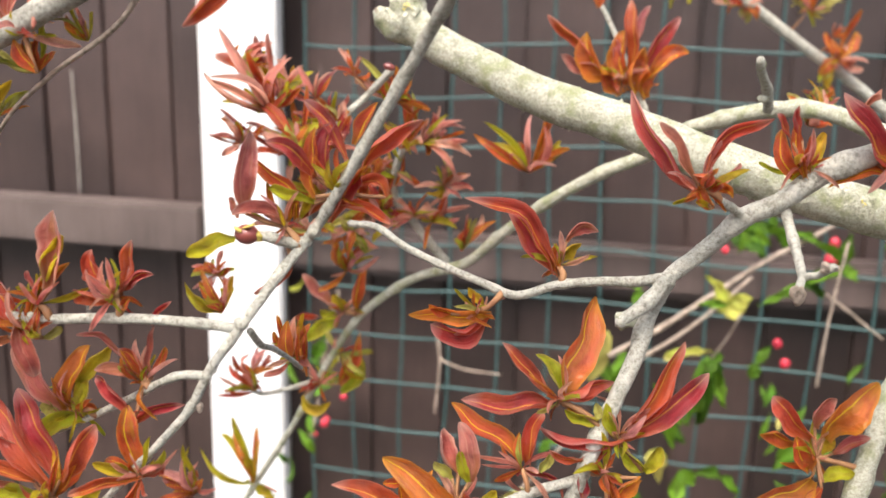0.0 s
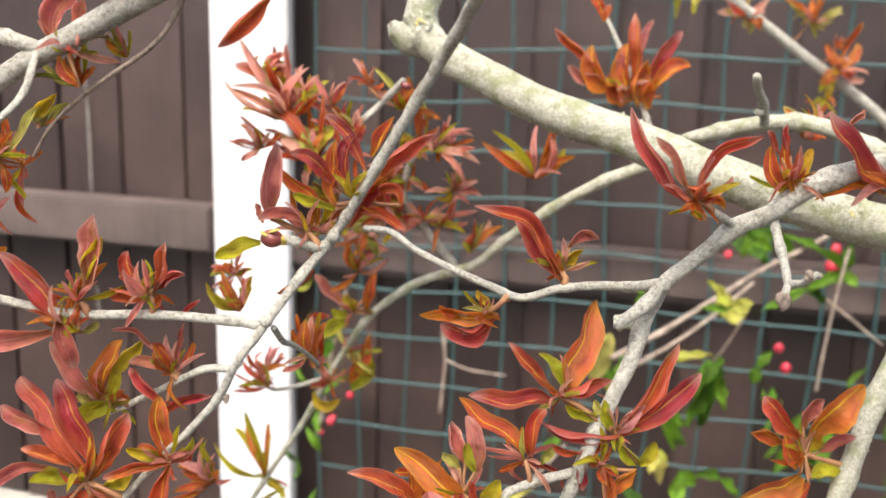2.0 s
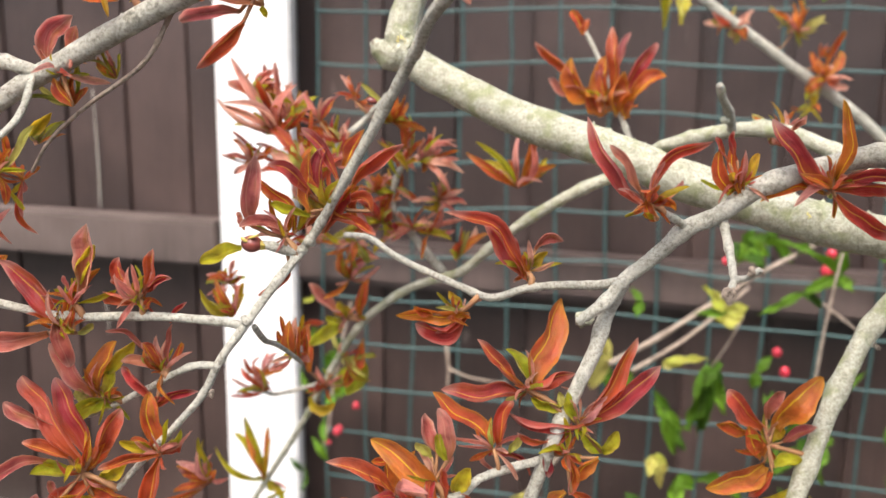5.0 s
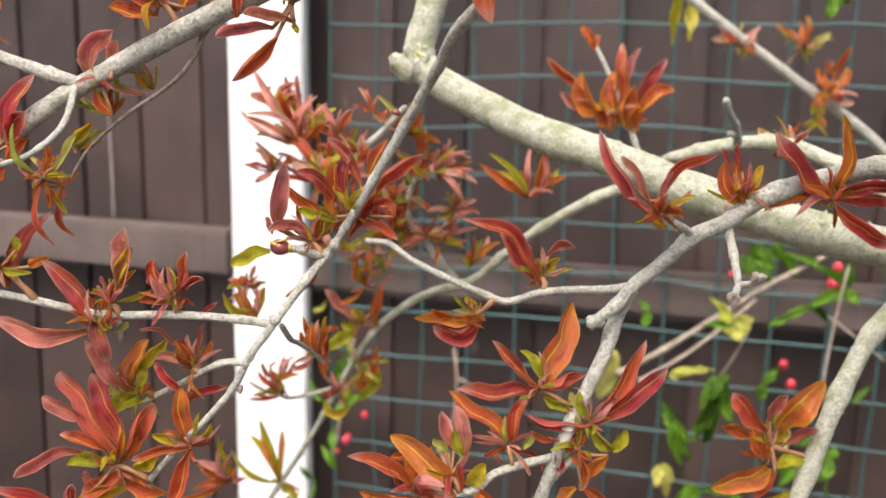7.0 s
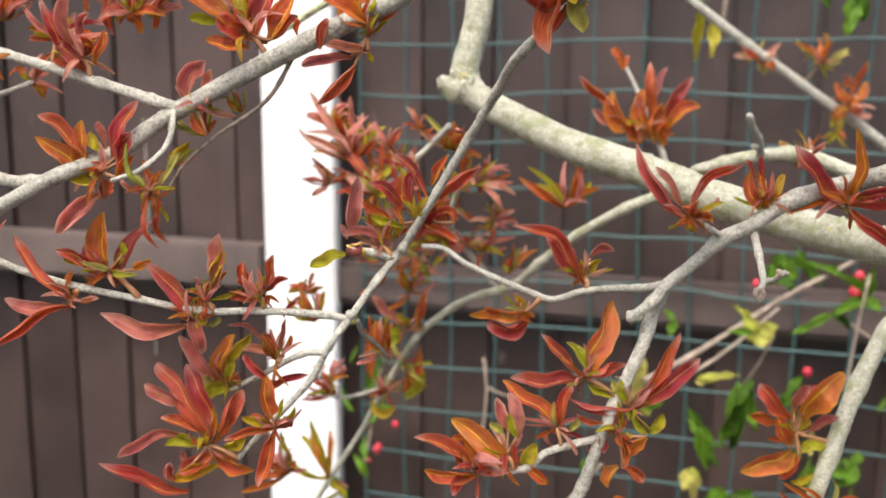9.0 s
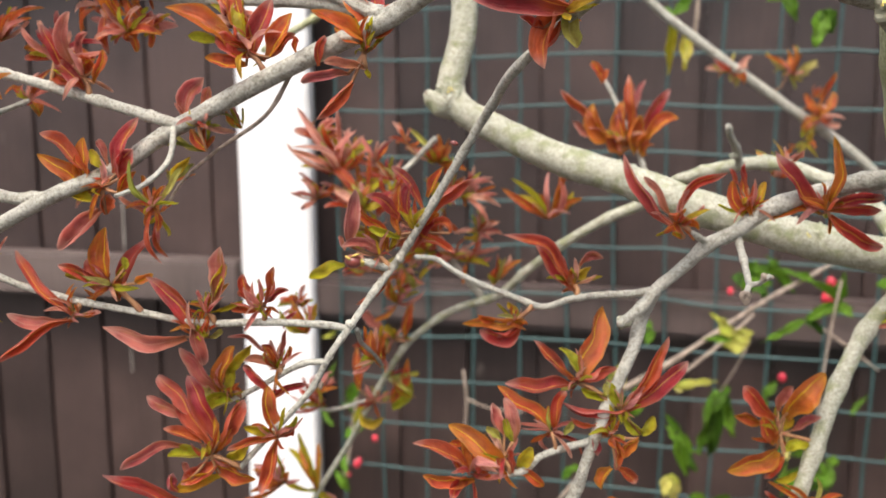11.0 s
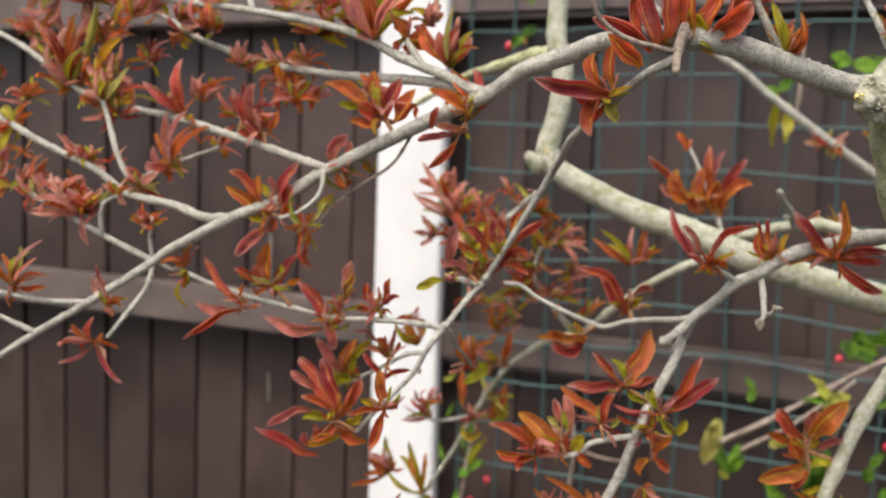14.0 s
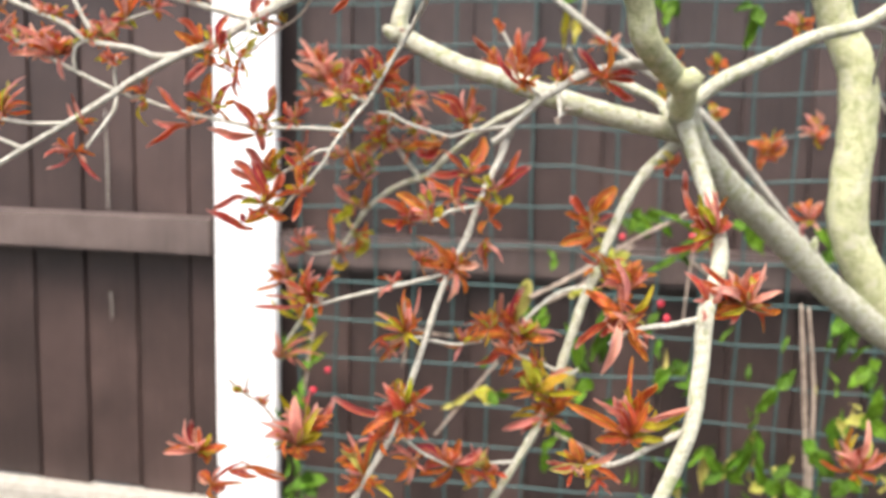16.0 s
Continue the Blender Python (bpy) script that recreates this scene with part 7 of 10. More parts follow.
far_rosette(back_spur_1, (-0.0156, 0.3162, 0.8162), [("p", (19.1, 2.7, 3.8), 2.9), ("r", (-8.2, -2.5, 1.2), 3.3), ("p", (-12.3, -2.9, -4.6), 2.9), ("r", (8.5, -2.7, 2.9), 2.5), ("p", (-6.1, -3.0, 6.6), 2.5)])
far_rosette(back_twig_1, (0.0013, 0.3170, 0.8053), [("r", (6.3, 2.2, 11.8), 4.1), ("g", (-2.6, -1.1, 3.6), 2.9), ("r", (2.3, 0.0, 7.2), 3.7)])
far_rosette(back_twig_1, (0.0227, 0.3117, 0.8331), [("o", (-18.5, -1.7, 12.5), 4.0), ("p", (5.0, -4.4, 17.4), 6.4), ("o", (13.3, 1.8, 8.3), 4.4), ("r", (-4.9, -2.1, 5.8), 3.2)])
far_rosette(back_spur_1, (0.1020, 0.2800, 0.8529), [("r", (-6.2, 2.1, 9.5), 4.4), ("r", (3.8, 0.3, 10.7), 4.4), ("r", (-1.7, -1.4, 7.6), 4.8), ("o", (5.7, -1.8, 3.4), 3.9)])
rosette(low_limb_1, (0.0912, 0.1944, 0.7644), [("r", (-11.1, 0.7, 4.7), 2.9), ("r", (-3.9, 1.4, 1.3), 2.6)])
far_rosette(far_sprig_1, (-0.0732, 0.2492, 0.7454), [("o", (-17.2, -3.5, -7.2), 4.2), ("r", (-11.0, 1.7, 3.0), 4.2), ("p", (-3.0, -4.0, 11.7), 2.6), ("o", (2.0, -1.2, 4.5), 3.5), ("r", (-7.6, -0.6, -1.1), 3.2), ("p", (-1.4, -2.2, 6.7), 2.9)])
far_rosette(back_twig_1, (-0.0802, 0.3427, 0.7014), [("g", (-13.7, 4.5, 19.1), 5.4), ("g", (8.4, -2.6, -7.4), 5.8), ("y", (-4.6, -1.4, 0.4), 3.1)])
far_rosette(curled_twig_1, (-0.0317, 0.1874, 0.8089), [("o", (-0.1, -2.8, 9.0), 4.0), ("r", (-6.2, 0.4, -4.3), 2.8), ("r", (-3.9, -0.4, 3.7), 1.5), ("o", (2.7, 0.5, 7.2), 2.5, (3.3, 0.0, -3.8)), ("r", (4.0, 0.3, -1.7), 2.3)])
far_rosette(far_sprig_1, (-0.0724, 0.3171, 0.7509), [("r", (-11.1, 2.3, 7.7), 5.4), ("r", (-12.9, 3.3, -2.2), 2.5), ("r", (-3.4, 0.7, 6.7), 3.8)])
far_rosette(back_twig_1, (-0.0960, 0.3450, 0.6740), [("o", (5.2, 0.3, 5.6), 4.5), ("p", (19.8, 2.3, -8.4), 4.1, (7.8, 0.0, 4.6)), ("p", (28.8, -3.2, 6.0), 3.2), ("r", (-2.7, 1.3, 7.4), 2.7)])
rosette(slender_twig_1, (-0.0817, 0.1622, 0.8533), [("o", (-4.8, 2.4, 9.2), 3.3), ("o", (-7.2, -2.9, 2.2), 2.3), ("p", (-11.7, 2.8, 4.2), 2.8), ("r", (0.4, 1.3, -12.1), 1.9), ("p", (0.2, -2.3, -7.4), 2.1), ("g", (-2.6, -0.3, -2.7), 2.3), ("o", (3.8, 0.2, 2.8), 2.1)])
far_rosette(slender_twig_1, (-0.0771, 0.1611, 0.8610), [("y", (4.3, 1.7, 4.8), 2.3), ("y", (-0.5, -0.5, 3.6), 1.6)])
far_rosette(slender_twig_1, (-0.0685, 0.1591, 0.8688), [("o", (0.2, 0.0, 6.8), 2.8), ("y", (-7.7, 1.7, 3.6), 2.8), ("o", (-3.4, 0.9, 4.8), 1.8)])
far_rosette(slender_twig_1, (-0.0583, 0.1563, 0.8743), [("r", (-4.3, 1.5, 4.3), 1.6)])
rosette(tall_shoot_1, (0.0519, 0.1228, 0.9216), [("r", (-2.5, 1.0, 11.2), 4.7), ("r", (5.2, 1.7, 4.6), 4.1), ("p", (0.4, -0.4, 8.8), 3.2), ("o", (2.9, 1.0, -2.4), 3.2), ("r", (-4.4, -1.9, 3.9), 3.5)])
far_rosette(tall_shoot_1, (0.0595, 0.1251, 0.9090), [("o", (3.6, -2.7, 10.8), 4.7), ("o", (-3.3, -0.2, 8.4), 3.2), ("r", (1.5, -1.8, 9.5), 2.9)])
far_rosette(tall_shoot_2, (0.0821, 0.1472, 0.9270), [("r", (-3.9, 1.0, 8.1), 3.6), ("o", (-0.7, 0.2, 4.1), 3.2), ("r", (2.0, -0.2, 7.0), 3.2)])
far_rosette(upright_limb_1, (0.0889, 0.1406, 0.9161), [("r", (4.5, 1.9, 9.5), 3.5), ("r", (-2.9, 0.0, 8.9), 3.2), ("r", (1.2, -1.7, 9.7), 3.5), ("o", (-0.6, -0.9, 7.0), 2.8)])
far_rosette(upper_branch_1, (-0.0349, 0.1574, 0.9079), [("r", (2.8, -4.9, 12.7), 4.3), ("o", (-10.9, 4.7, 14.3), 5.3), ("g", (0.1, -0.2, 5.2), 3.4), ("r", (-3.5, -1.3, 11.1), 5.2), ("o", (8.3, 1.8, 6.9), 4.6), ("r", (6.3, 0.0, 11.9), 4.0)])
far_rosette(arched_branch_1, (-0.0751, 0.1411, 0.8574), [("r", (0.6, -0.3, -13.3), 1.7), ("o", (-2.3, -0.4, -4.5), 2.6), ("o", (2.7, -0.6, 4.6), 2.3), ("y", (6.0, -1.1, 9.2), 2.9)])
rosette(upper_twig_1, (-0.1302, 0.1692, 0.8907), [("r", (-2.8, -0.4, 20.5), 6.2), ("r", (-12.9, -5.5, 12.0), 3.9), ("r", (-6.4, -2.5, 6.9), 4.2), ("g", (2.3, 0.1, -1.0), 2.3)])
rosette(upper_twig_2, (-0.1272, 0.1539, 0.8748), [("r", (-8.1, 0.4, -0.8), 5.2), ("o", (11.8, -0.4, 13.7), 4.3), ("p", (1.9, 3.7, 18.5), 4.0), ("o", (-5.8, 0.4, 10.6), 4.9), ("g", (4.1, 1.3, -4.3), 2.4), ("p", (0.2, -3.8, 16.8), 3.6), ("r", (-10.6, 1.3, -4.9), 4.6), ("o", (2.6, 1.3, 7.1), 4.6)])
far_rosette(side_twig_1, (-0.1179, 0.1482, 0.8420), [("o", (-8.5, -3.3, 1.4), 2.3), ("o", (0.1, 1.5, 7.6), 2.4), ("g", (-0.4, -1.1, -13.8), 3.2, (-0.4, 0.0, -1.9))])
far_rosette(upper_branch_2, (-0.0919, 0.1861, 0.9010), [("o", (-6.4, -1.2, 8.9), 4.8), ("p", (-15.3, 1.3, 1.9), 4.1), ("o", (5.2, -1.8, 1.6), 4.8), ("r", (-13.4, -3.8, -4.4), 3.8), ("o", (1.4, 0.5, -6.0), 4.5), ("p", (8.3, 2.2, 0.1), 3.1), ("r", (-8.1, 2.2, -2.5), 4.1)])
far_rosette(upper_branch_2, (-0.1298, 0.1913, 0.9226), [("p", (-0.5, -2.2, 6.7), 4.5), ("o", (3.1, -0.2, 4.3), 4.2), ("r", (-4.1, 0.6, -2.5), 2.8)])
far_rosette(upper_twig_1, (-0.1773, 0.1751, 0.8995), [("r", (0.7, -0.8, 20.4), 4.9), ("o", (-17.7, 1.5, 5.4), 3.7), ("r", (18.7, -6.6, 20.1), 4.1), ("r", (-8.9, -9.7, 23.7), 6.1), ("p", (1.0, -7.2, 22.0), 4.1), ("r", (15.1, -11.0, 27.7), 4.4), ("r", (-9.3, -0.1, 11.8), 5.3), ("o", (-6.8, -0.5, 16.1), 4.1)])
far_rosette(upper_twig_1, (-0.1587, 0.1711, 0.8961), [("r", (-12.0, 0.1, 16.5), 5.7), ("p", (1.2, -2.6, 8.9), 4.4), ("g", (8.1, -1.9, 2.1), 3.6), ("r", (7.2, -3.2, 11.4), 3.2), ("p", (-14.6, 2.8, -6.9), 4.1), ("r", (-6.8, 3.7, -11.4), 4.5), ("r", (-7.9, 2.1, 5.0), 5.3)])
far_rosette(upper_twig_2, (-0.1589, 0.1566, 0.8750), [("r", (5.2, -1.8, 3.5), 3.5), ("r", (-3.2, -2.3, 5.0), 3.9), ("p", (-12.9, 3.5, 7.1), 3.1), ("r", (6.8, -0.5, -2.9), 3.5)])
far_rosette(fork_twig_1, (-0.1536, 0.1442, 0.8576), [("r", (0.2, 1.5, 10.4), 6.3), ("r", (7.0, -1.5, 7.5), 5.5), ("p", (-17.6, -1.4, 12.8), 3.3), ("p", (-20.1, -0.6, 0.4), 3.3), ("r", (-5.3, -0.8, 7.8), 4.8), ("p", (2.0, 0.3, -10.4), 3.0), ("r", (-7.2, -3.9, 4.8), 4.0)])
far_rosette(fork_twig_1, (-0.1306, 0.1454, 0.8551), [("r", (-5.1, 0.7, 4.7), 3.0), ("r", (3.6, 1.1, 4.0), 3.0), ("r", (-2.2, -1.0, -3.0), 3.3), ("o", (2.1, -0.2, -0.9), 2.6)])
rosette(fork_twig_2, (-0.1444, 0.1361, 0.8173), [("p", (-15.2, 1.8, -2.9), 2.9), ("p", (-11.8, -1.6, -7.5), 2.5), ("o", (-6.4, -2.3, 5.5), 3.6), ("r", (11.3, -4.1, -11.2), 3.2), ("r", (0.1, -0.3, 8.2), 3.2), ("o", (3.4, -1.5, 3.3), 3.6), ("p", (-11.0, 2.3, 2.7), 2.5), ("r", (-4.6, 1.0, -4.3), 3.6)])
far_rosette(fork_twig_3, (-0.1437, 0.1425, 0.8281), [("o", (5.3, 0.6, 2.9), 4.1), ("r", (-7.0, 2.3, 9.4), 3.3), ("o", (2.0, 0.2, -3.5), 3.3)])
far_rosette(fork_twig_3, (-0.1758, 0.1394, 0.8329), [("o", (11.7, -1.2, 1.6), 3.3), ("g", (6.5, 0.4, 12.4), 3.7), ("o", (-4.0, -0.4, 10.8), 4.7), ("o", (-2.3, 2.0, -7.3), 4.0)])
far_rosette(upper_twig_1, (-0.1827, 0.1751, 0.9321), [("r", (-3.9, 2.6, 15.6), 6.2), ("r", (8.8, -2.9, 11.6), 5.7), ("r", (-16.8, 3.9, 8.3), 5.4), ("r", (-5.3, 1.2, -8.4), 5.8), ("r", (2.9, 0.9, 5.6), 6.6), ("p", (-18.0, 2.9, -3.2), 4.5), ("o", (-6.2, -1.4, 11.5), 5.3), ("r", (-29.9, 6.5, 13.3), 5.4), ("p", (7.9, 2.3, 5.8), 4.1)])
far_rosette(upper_branch_1, (-0.1541, 0.1768, 0.9259), [("o", (-3.3, 0.9, 9.8), 5.8), ("o", (-5.4, 1.0, -4.6), 4.1), ("r", (8.3, 2.2, 13.2), 4.5), ("o", (3.6, -0.6, 4.2), 5.3), ("p", (14.8, 2.0, 8.9), 4.1)])
far_rosette(upper_branch_1, (-0.1236, 0.1727, 0.9206), [("o", (1.1, -3.2, 9.0), 6.0), ("o", (-3.0, -0.9, 4.6), 4.0), ("p", (4.0, -0.5, 6.8), 3.2)])
far_rosette(upper_branch_1, (-0.0805, 0.1683, 0.9305), [("r", (-16.8, -8.1, 8.0), 4.3), ("r", (6.5, -0.9, 0.8), 6.0), ("r", (-8.5, 0.5, -2.9), 5.2), ("o", (0.0, 0.3, -6.0), 5.2), ("r", (-3.7, -2.4, 9.6), 6.0), ("r", (11.4, 3.9, 8.8), 5.6), ("g", (12.3, 0.9, -1.9), 4.4)])
far_rosette(upper_branch_1, (-0.0607, 0.1627, 0.9166), [("r", (11.3, -3.2, 17.5), 7.8), ("r", (-13.2, 1.8, 23.1), 6.7), ("g", (-6.3, 0.1, 7.9), 5.1), ("r", (1.7, -0.3, 19.6), 7.5), ("o", (-4.0, -1.4, 11.6), 5.9)])
far_rosette(upper_branch_2, (-0.1148, 0.1861, 0.8919), [("r", (-8.2, 3.3, 8.9), 5.1), ("r", (-1.6, 0.7, 13.1), 4.2), ("o", (6.5, 0.7, 2.3), 5.1), ("r", (-12.0, 1.6, 1.0), 4.2), ("p", (1.3, 2.3, 7.8), 4.2)])
far_rosette(upper_branch_2, (-0.0947, 0.1811, 0.8989), [("o", (-5.2, -4.9, 11.1), 5.4), ("r", (6.4, 0.3, 5.4), 5.4), ("o", (2.1, 0.7, -5.2), 4.6), ("p", (-8.2, -1.8, -1.3), 3.7), ("o", (9.1, -0.9, 0.0), 4.6)])
rosette(leafy_twig_2, (-0.0462, 0.1550, 0.7504), [("p", (-24.9, -9.3, -0.5), 3.5), ("r", (-1.3, -4.9, 20.6), 5.0), ("o", (11.4, -2.1, 13.5), 5.0), ("r", (-11.8, -5.2, 11.5), 5.5), ("o", (3.8, -1.4, -5.3), 5.0), ("r", (-8.0, 1.9, -2.6), 5.5), ("r", (-8.4, -0.1, 5.0), 6.0), ("r", (3.1, -0.5, 13.1), 6.0), ("p", (-25.0, 6.6, 2.1), 2.5), ("o", (-3.3, 0.1, -7.9), 4.5), ("r", (7.3, 5.9, 17.3), 3.5)])
far_rosette(drooping_branch_1, (0.0175, 0.1623, 0.7659), [("o", (-21.4, 1.2, 8.5), 4.6), ("r", (12.1, 2.1, 2.5), 6.6), ("o", (-3.3, -3.2, 9.5), 5.1), ("o", (6.0, 0.3, -11.5), 5.1), ("r", (-7.6, 1.3, -6.2), 4.6), ("p", (-2.3, -5.3, -14.0), 4.1)])
far_rosette(drooping_branch_1, (0.0306, 0.1638, 0.7789), [("r", (1.8, 3.5, -14.4), 3.4), ("r", (9.8, -3.6, -8.4), 3.0), ("o", (7.8, -0.5, -3.7), 2.2)])
far_rosette(leafy_twig_3, (-0.0042, 0.1558, 0.7370), [("o", (0.7, 0.6, 16.6), 5.5), ("g", (-13.1, -4.9, 6.0), 4.5), ("r", (-11.5, 4.6, -14.7), 4.6), ("g", (1.6, -0.5, -4.6), 3.0), ("o", (3.3, -0.1, 4.6), 4.0)])
rosette(leafy_twig_6, (0.0467, 0.1878, 0.7297), [("p", (-5.3, 0.6, 20.7), 6.0), ("r", (4.5, -3.2, 24.4), 8.7), ("o", (-13.5, -3.0, 9.4), 6.0), ("g", (16.9, 1.1, -1.6), 5.5), ("r", (-16.8, 0.0, -17.0), 5.4), ("r", (-1.2, -2.3, -11.7), 6.0), ("o", (7.1, 0.8, -2.3), 6.5), ("g", (12.6, -2.6, 7.1), 4.9), ("r", (-7.1, -2.6, 1.0), 6.5), ("o", (-18.2, -3.9, 1.1), 6.5)])
far_rosette(leafy_twig_8, (0.0586, 0.1853, 0.7027), [("g", (-5.7, -5.5, 16.2), 9.1), ("g", (14.9, -4.9, 10.3), 7.0), ("o", (-15.7, 2.1, -1.0), 4.9), ("g", (5.6, -0.7, -2.5), 7.0), ("y", (-7.0, 2.6, 7.7), 4.9)])
rosette(drooping_branch_1, (-0.0050, 0.1525, 0.6999), [("r", (-32.9, 4.3, 6.0), 6.5), ("r", (-7.6, -5.7, 16.1), 6.0), ("o", (3.3, 3.7, 11.0), 6.5), ("r", (13.6, 5.1, 12.2), 6.0), ("o", (-17.9, -7.0, -7.9), 5.4), ("r", (12.3, 4.1, -13.8), 5.5), ("o", (-1.9, -1.0, -11.2), 7.0), ("r", (-12.3, -0.7, -0.9), 7.0), ("o", (6.8, 2.3, 3.5), 7.0), ("r", (-4.6, -1.7, 7.1), 7.5)])
rosette(leafy_twig_5, (0.0193, 0.1654, 0.6705), [("r", (-22.9, -0.6, 8.9), 6.2), ("o", (-10.6, 3.9, -12.2), 6.2), ("o", (-2.9, 1.1, 8.8), 6.7), ("r", (13.2, -1.0, 8.5), 6.7), ("o", (9.0, 3.9, -11.8), 6.2), ("r", (-14.8, 2.6, -1.9), 6.7), ("r", (19.0, 0.6, -6.0), 5.7), ("o", (5.2, -2.0, 4.5), 7.2)])
far_rosette(leafy_twig_9, (0.0356, 0.1804, 0.6622), [("r", (-3.1, 0.5, 11.3), 5.3), ("r", (-10.9, -1.0, -8.6), 5.3), ("o", (5.7, -2.5, -7.6), 4.8), ("r", (10.9, -4.0, -1.1), 4.2)])
far_rosette(drooping_branch_1, (-0.0215, 0.1502, 0.6701), [("o", (-4.8, -0.3, 14.9), 5.5), ("o", (-12.5, -4.2, -4.0), 5.9), ("r", (5.8, -0.6, -4.3), 5.0), ("y", (1.1, 1.1, 14.0), 4.5), ("o", (-10.3, -0.9, 6.9), 5.0), ("r", (13.3, -3.2, -7.9), 4.5)])
far_rosette(low_limb_1, (0.0669, 0.1883, 0.6886), [("r", (-23.4, 0.4, -7.7), 4.9), ("o", (-5.9, -0.8, 6.8), 5.4), ("r", (12.3, 2.0, -6.8), 5.4), ("o", (8.4, -0.3, 14.2), 6.0), ("r", (-0.6, 3.2, -12.0), 6.0), ("r", (-9.5, 2.7, -3.1), 6.5), ("r", (-8.5, 1.2, 4.7), 4.9)])
far_rosette(leafy_twig_11, (0.0875, 0.0935, 0.7114), [("r", (-26.0, -6.2, 15.2), 5.8), ("o", (8.3, -7.1, 23.4), 7.6), ("g", (23.1, 5.6, 10.1), 4.1), ("o", (0.3, 1.9, 11.5), 5.4), ("r", (-6.9, 0.8, 15.8), 5.0), ("o", (-13.1, -1.8, -0.9), 5.9), ("o", (4.6, -1.2, -3.1), 4.5), ("r", (-6.7, 0.7, -4.1), 5.0), ("r", (14.1, 0.1, -0.9), 3.6)])
far_rosette(leafy_twig_11, (0.0690, 0.0925, 0.7004), [("r", (-12.8, 0.3, -2.4), 4.5), ("o", (-5.0, 0.6, 9.9), 5.9), ("r", (6.0, 0.8, -0.2), 5.4), ("r", (14.8, -4.3, -5.8), 4.9), ("r", (2.4, -2.1, -8.9), 4.0)])
far_rosette(leafy_twig_10, (0.0867, 0.1191, 0.7553), [("o", (-14.3, 5.2, 9.1), 5.8), ("o", (7.4, 5.2, 19.6), 9.6), ("r", (-18.6, 5.4, -16.9), 5.3), ("r", (-7.1, -9.3, -23.2), 6.2), ("o", (11.9, -7.8, -16.5), 5.2), ("g", (6.0, -1.3, -2.6), 4.3), ("o", (-7.6, -0.7, 2.5), 6.2), ("o", (3.0, 0.5, -10.1), 6.2)])
far_rosette(low_limb_1, (0.1003, 0.1950, 0.7522), [("o", (-8.1, -5.3, 16.3), 7.2), ("o", (9.7, -0.2, 15.1), 6.7), ("o", (1.8, -3.0, 9.1), 6.7), ("o", (11.7, -4.2, 3.9), 5.5), ("g", (-10.0, 0.9, 5.4), 4.5)])
rosette(down_limb_1, (0.1343, 0.1284, 0.7605), [("r", (-12.7, -0.1, 15.0), 5.9), ("r", (14.4, 1.0, 13.3), 6.4), ("p", (22.0, -3.0, -3.4), 6.4), ("o", (16.0, -1.1, -12.7), 4.4), ("r", (2.3, -2.5, 10.7), 7.3), ("r", (-8.7, -1.7, -8.0), 5.9), ("r", (-14.2, 2.2, 8.2), 5.4), ("o", (6.6, 1.2, -0.1), 7.4), ("r", (0.8, -3.4, -9.4), 5.9), ("r", (-5.3, -3.3, 10.7), 6.8), ("r", (11.6, 2.0, 3.7), 6.4)])
rosette(down_limb_1, (0.1320, 0.1588, 0.7841), [("r", (-11.4, 1.4, 29.5), 5.3), ("r", (11.9, 1.8, 5.9), 7.4), ("r", (-19.8, -4.8, -7.2), 5.2), ("r", (1.4, -1.8, 20.2), 6.8), ("p", (5.3, -3.0, -12.8), 5.2), ("r", (-7.8, 1.7, 5.0), 6.9), ("r", (-13.9, -3.2, 21.4), 4.7), ("r", (9.8, 0.7, -5.3), 6.3), ("o", (-2.3, 4.0, 12.9), 6.9)])
far_rosette(down_limb_1, (0.1299, 0.2260, 0.8122), [("r", (-10.9, -1.7, -0.1), 5.4), ("r", (-4.9, -0.1, 7.4), 5.4), ("o", (3.5, 0.9, 6.1), 4.8), ("r", (-2.3, 1.6, -6.2), 4.8)])
far_rosette(far_stem_1, (0.2675, 0.4984, 0.8097), [("o", (-12.6, -1.5, 11.1), 10.0), ("o", (16.6, -2.6, 9.5), 11.0), ("o", (-2.7, -3.6, -11.2), 10.0), ("r", (12.6, 2.7, -4.4), 9.2), ("o", (2.1, -4.6, 13.7), 10.0)])
far_rosette(far_stem_1, (0.3192, 0.5281, 0.7562), [("r", (-20.1, -6.5, 10.0), 10.7), ("r", (11.1, 0.1, 14.9), 9.7), ("r", (-4.1, -0.8, -14.8), 10.7), ("r", (11.0, 1.2, -9.7), 9.7), ("o", (0.0, -3.0, 17.4), 8.8)])
far_rosette(far_stem_1, (0.3256, 0.5423, 0.8230), [("p", (-14.2, 2.6, 9.3), 8.8), ("r", (9.7, -4.5, 7.5), 8.7), ("p", (-4.8, -3.5, 14.3), 7.8), ("g", (8.2, 0.8, -8.0), 6.8)])
far_rosette(far_stem_1, (0.1990, 0.4000, 0.8746), [("o", (-5.1, -2.8, 7.4), 8.7), ("o", (7.5, -1.4, -1.8), 7.9), ("r", (-5.3, 0.9, -5.8), 7.2)])
far_rosette(far_stem_1, (0.1991, 0.4000, 0.8417), [("r", (-4.1, 0.7, 5.8), 8.0), ("o", (9.1, -1.9, 2.1), 8.7), ("r", (1.8, -1.8, -5.8), 7.1)])
far_rosette(far_stem_1, (0.2518, 0.4000, 0.9005), [("o", (-14.5, -2.0, 3.3), 7.9), ("o", (11.9, 1.4, 4.2), 8.0), ("p", (-5.3, -1.6, 11.1), 7.1), ("o", (1.6, -2.9, -9.7), 7.1)])
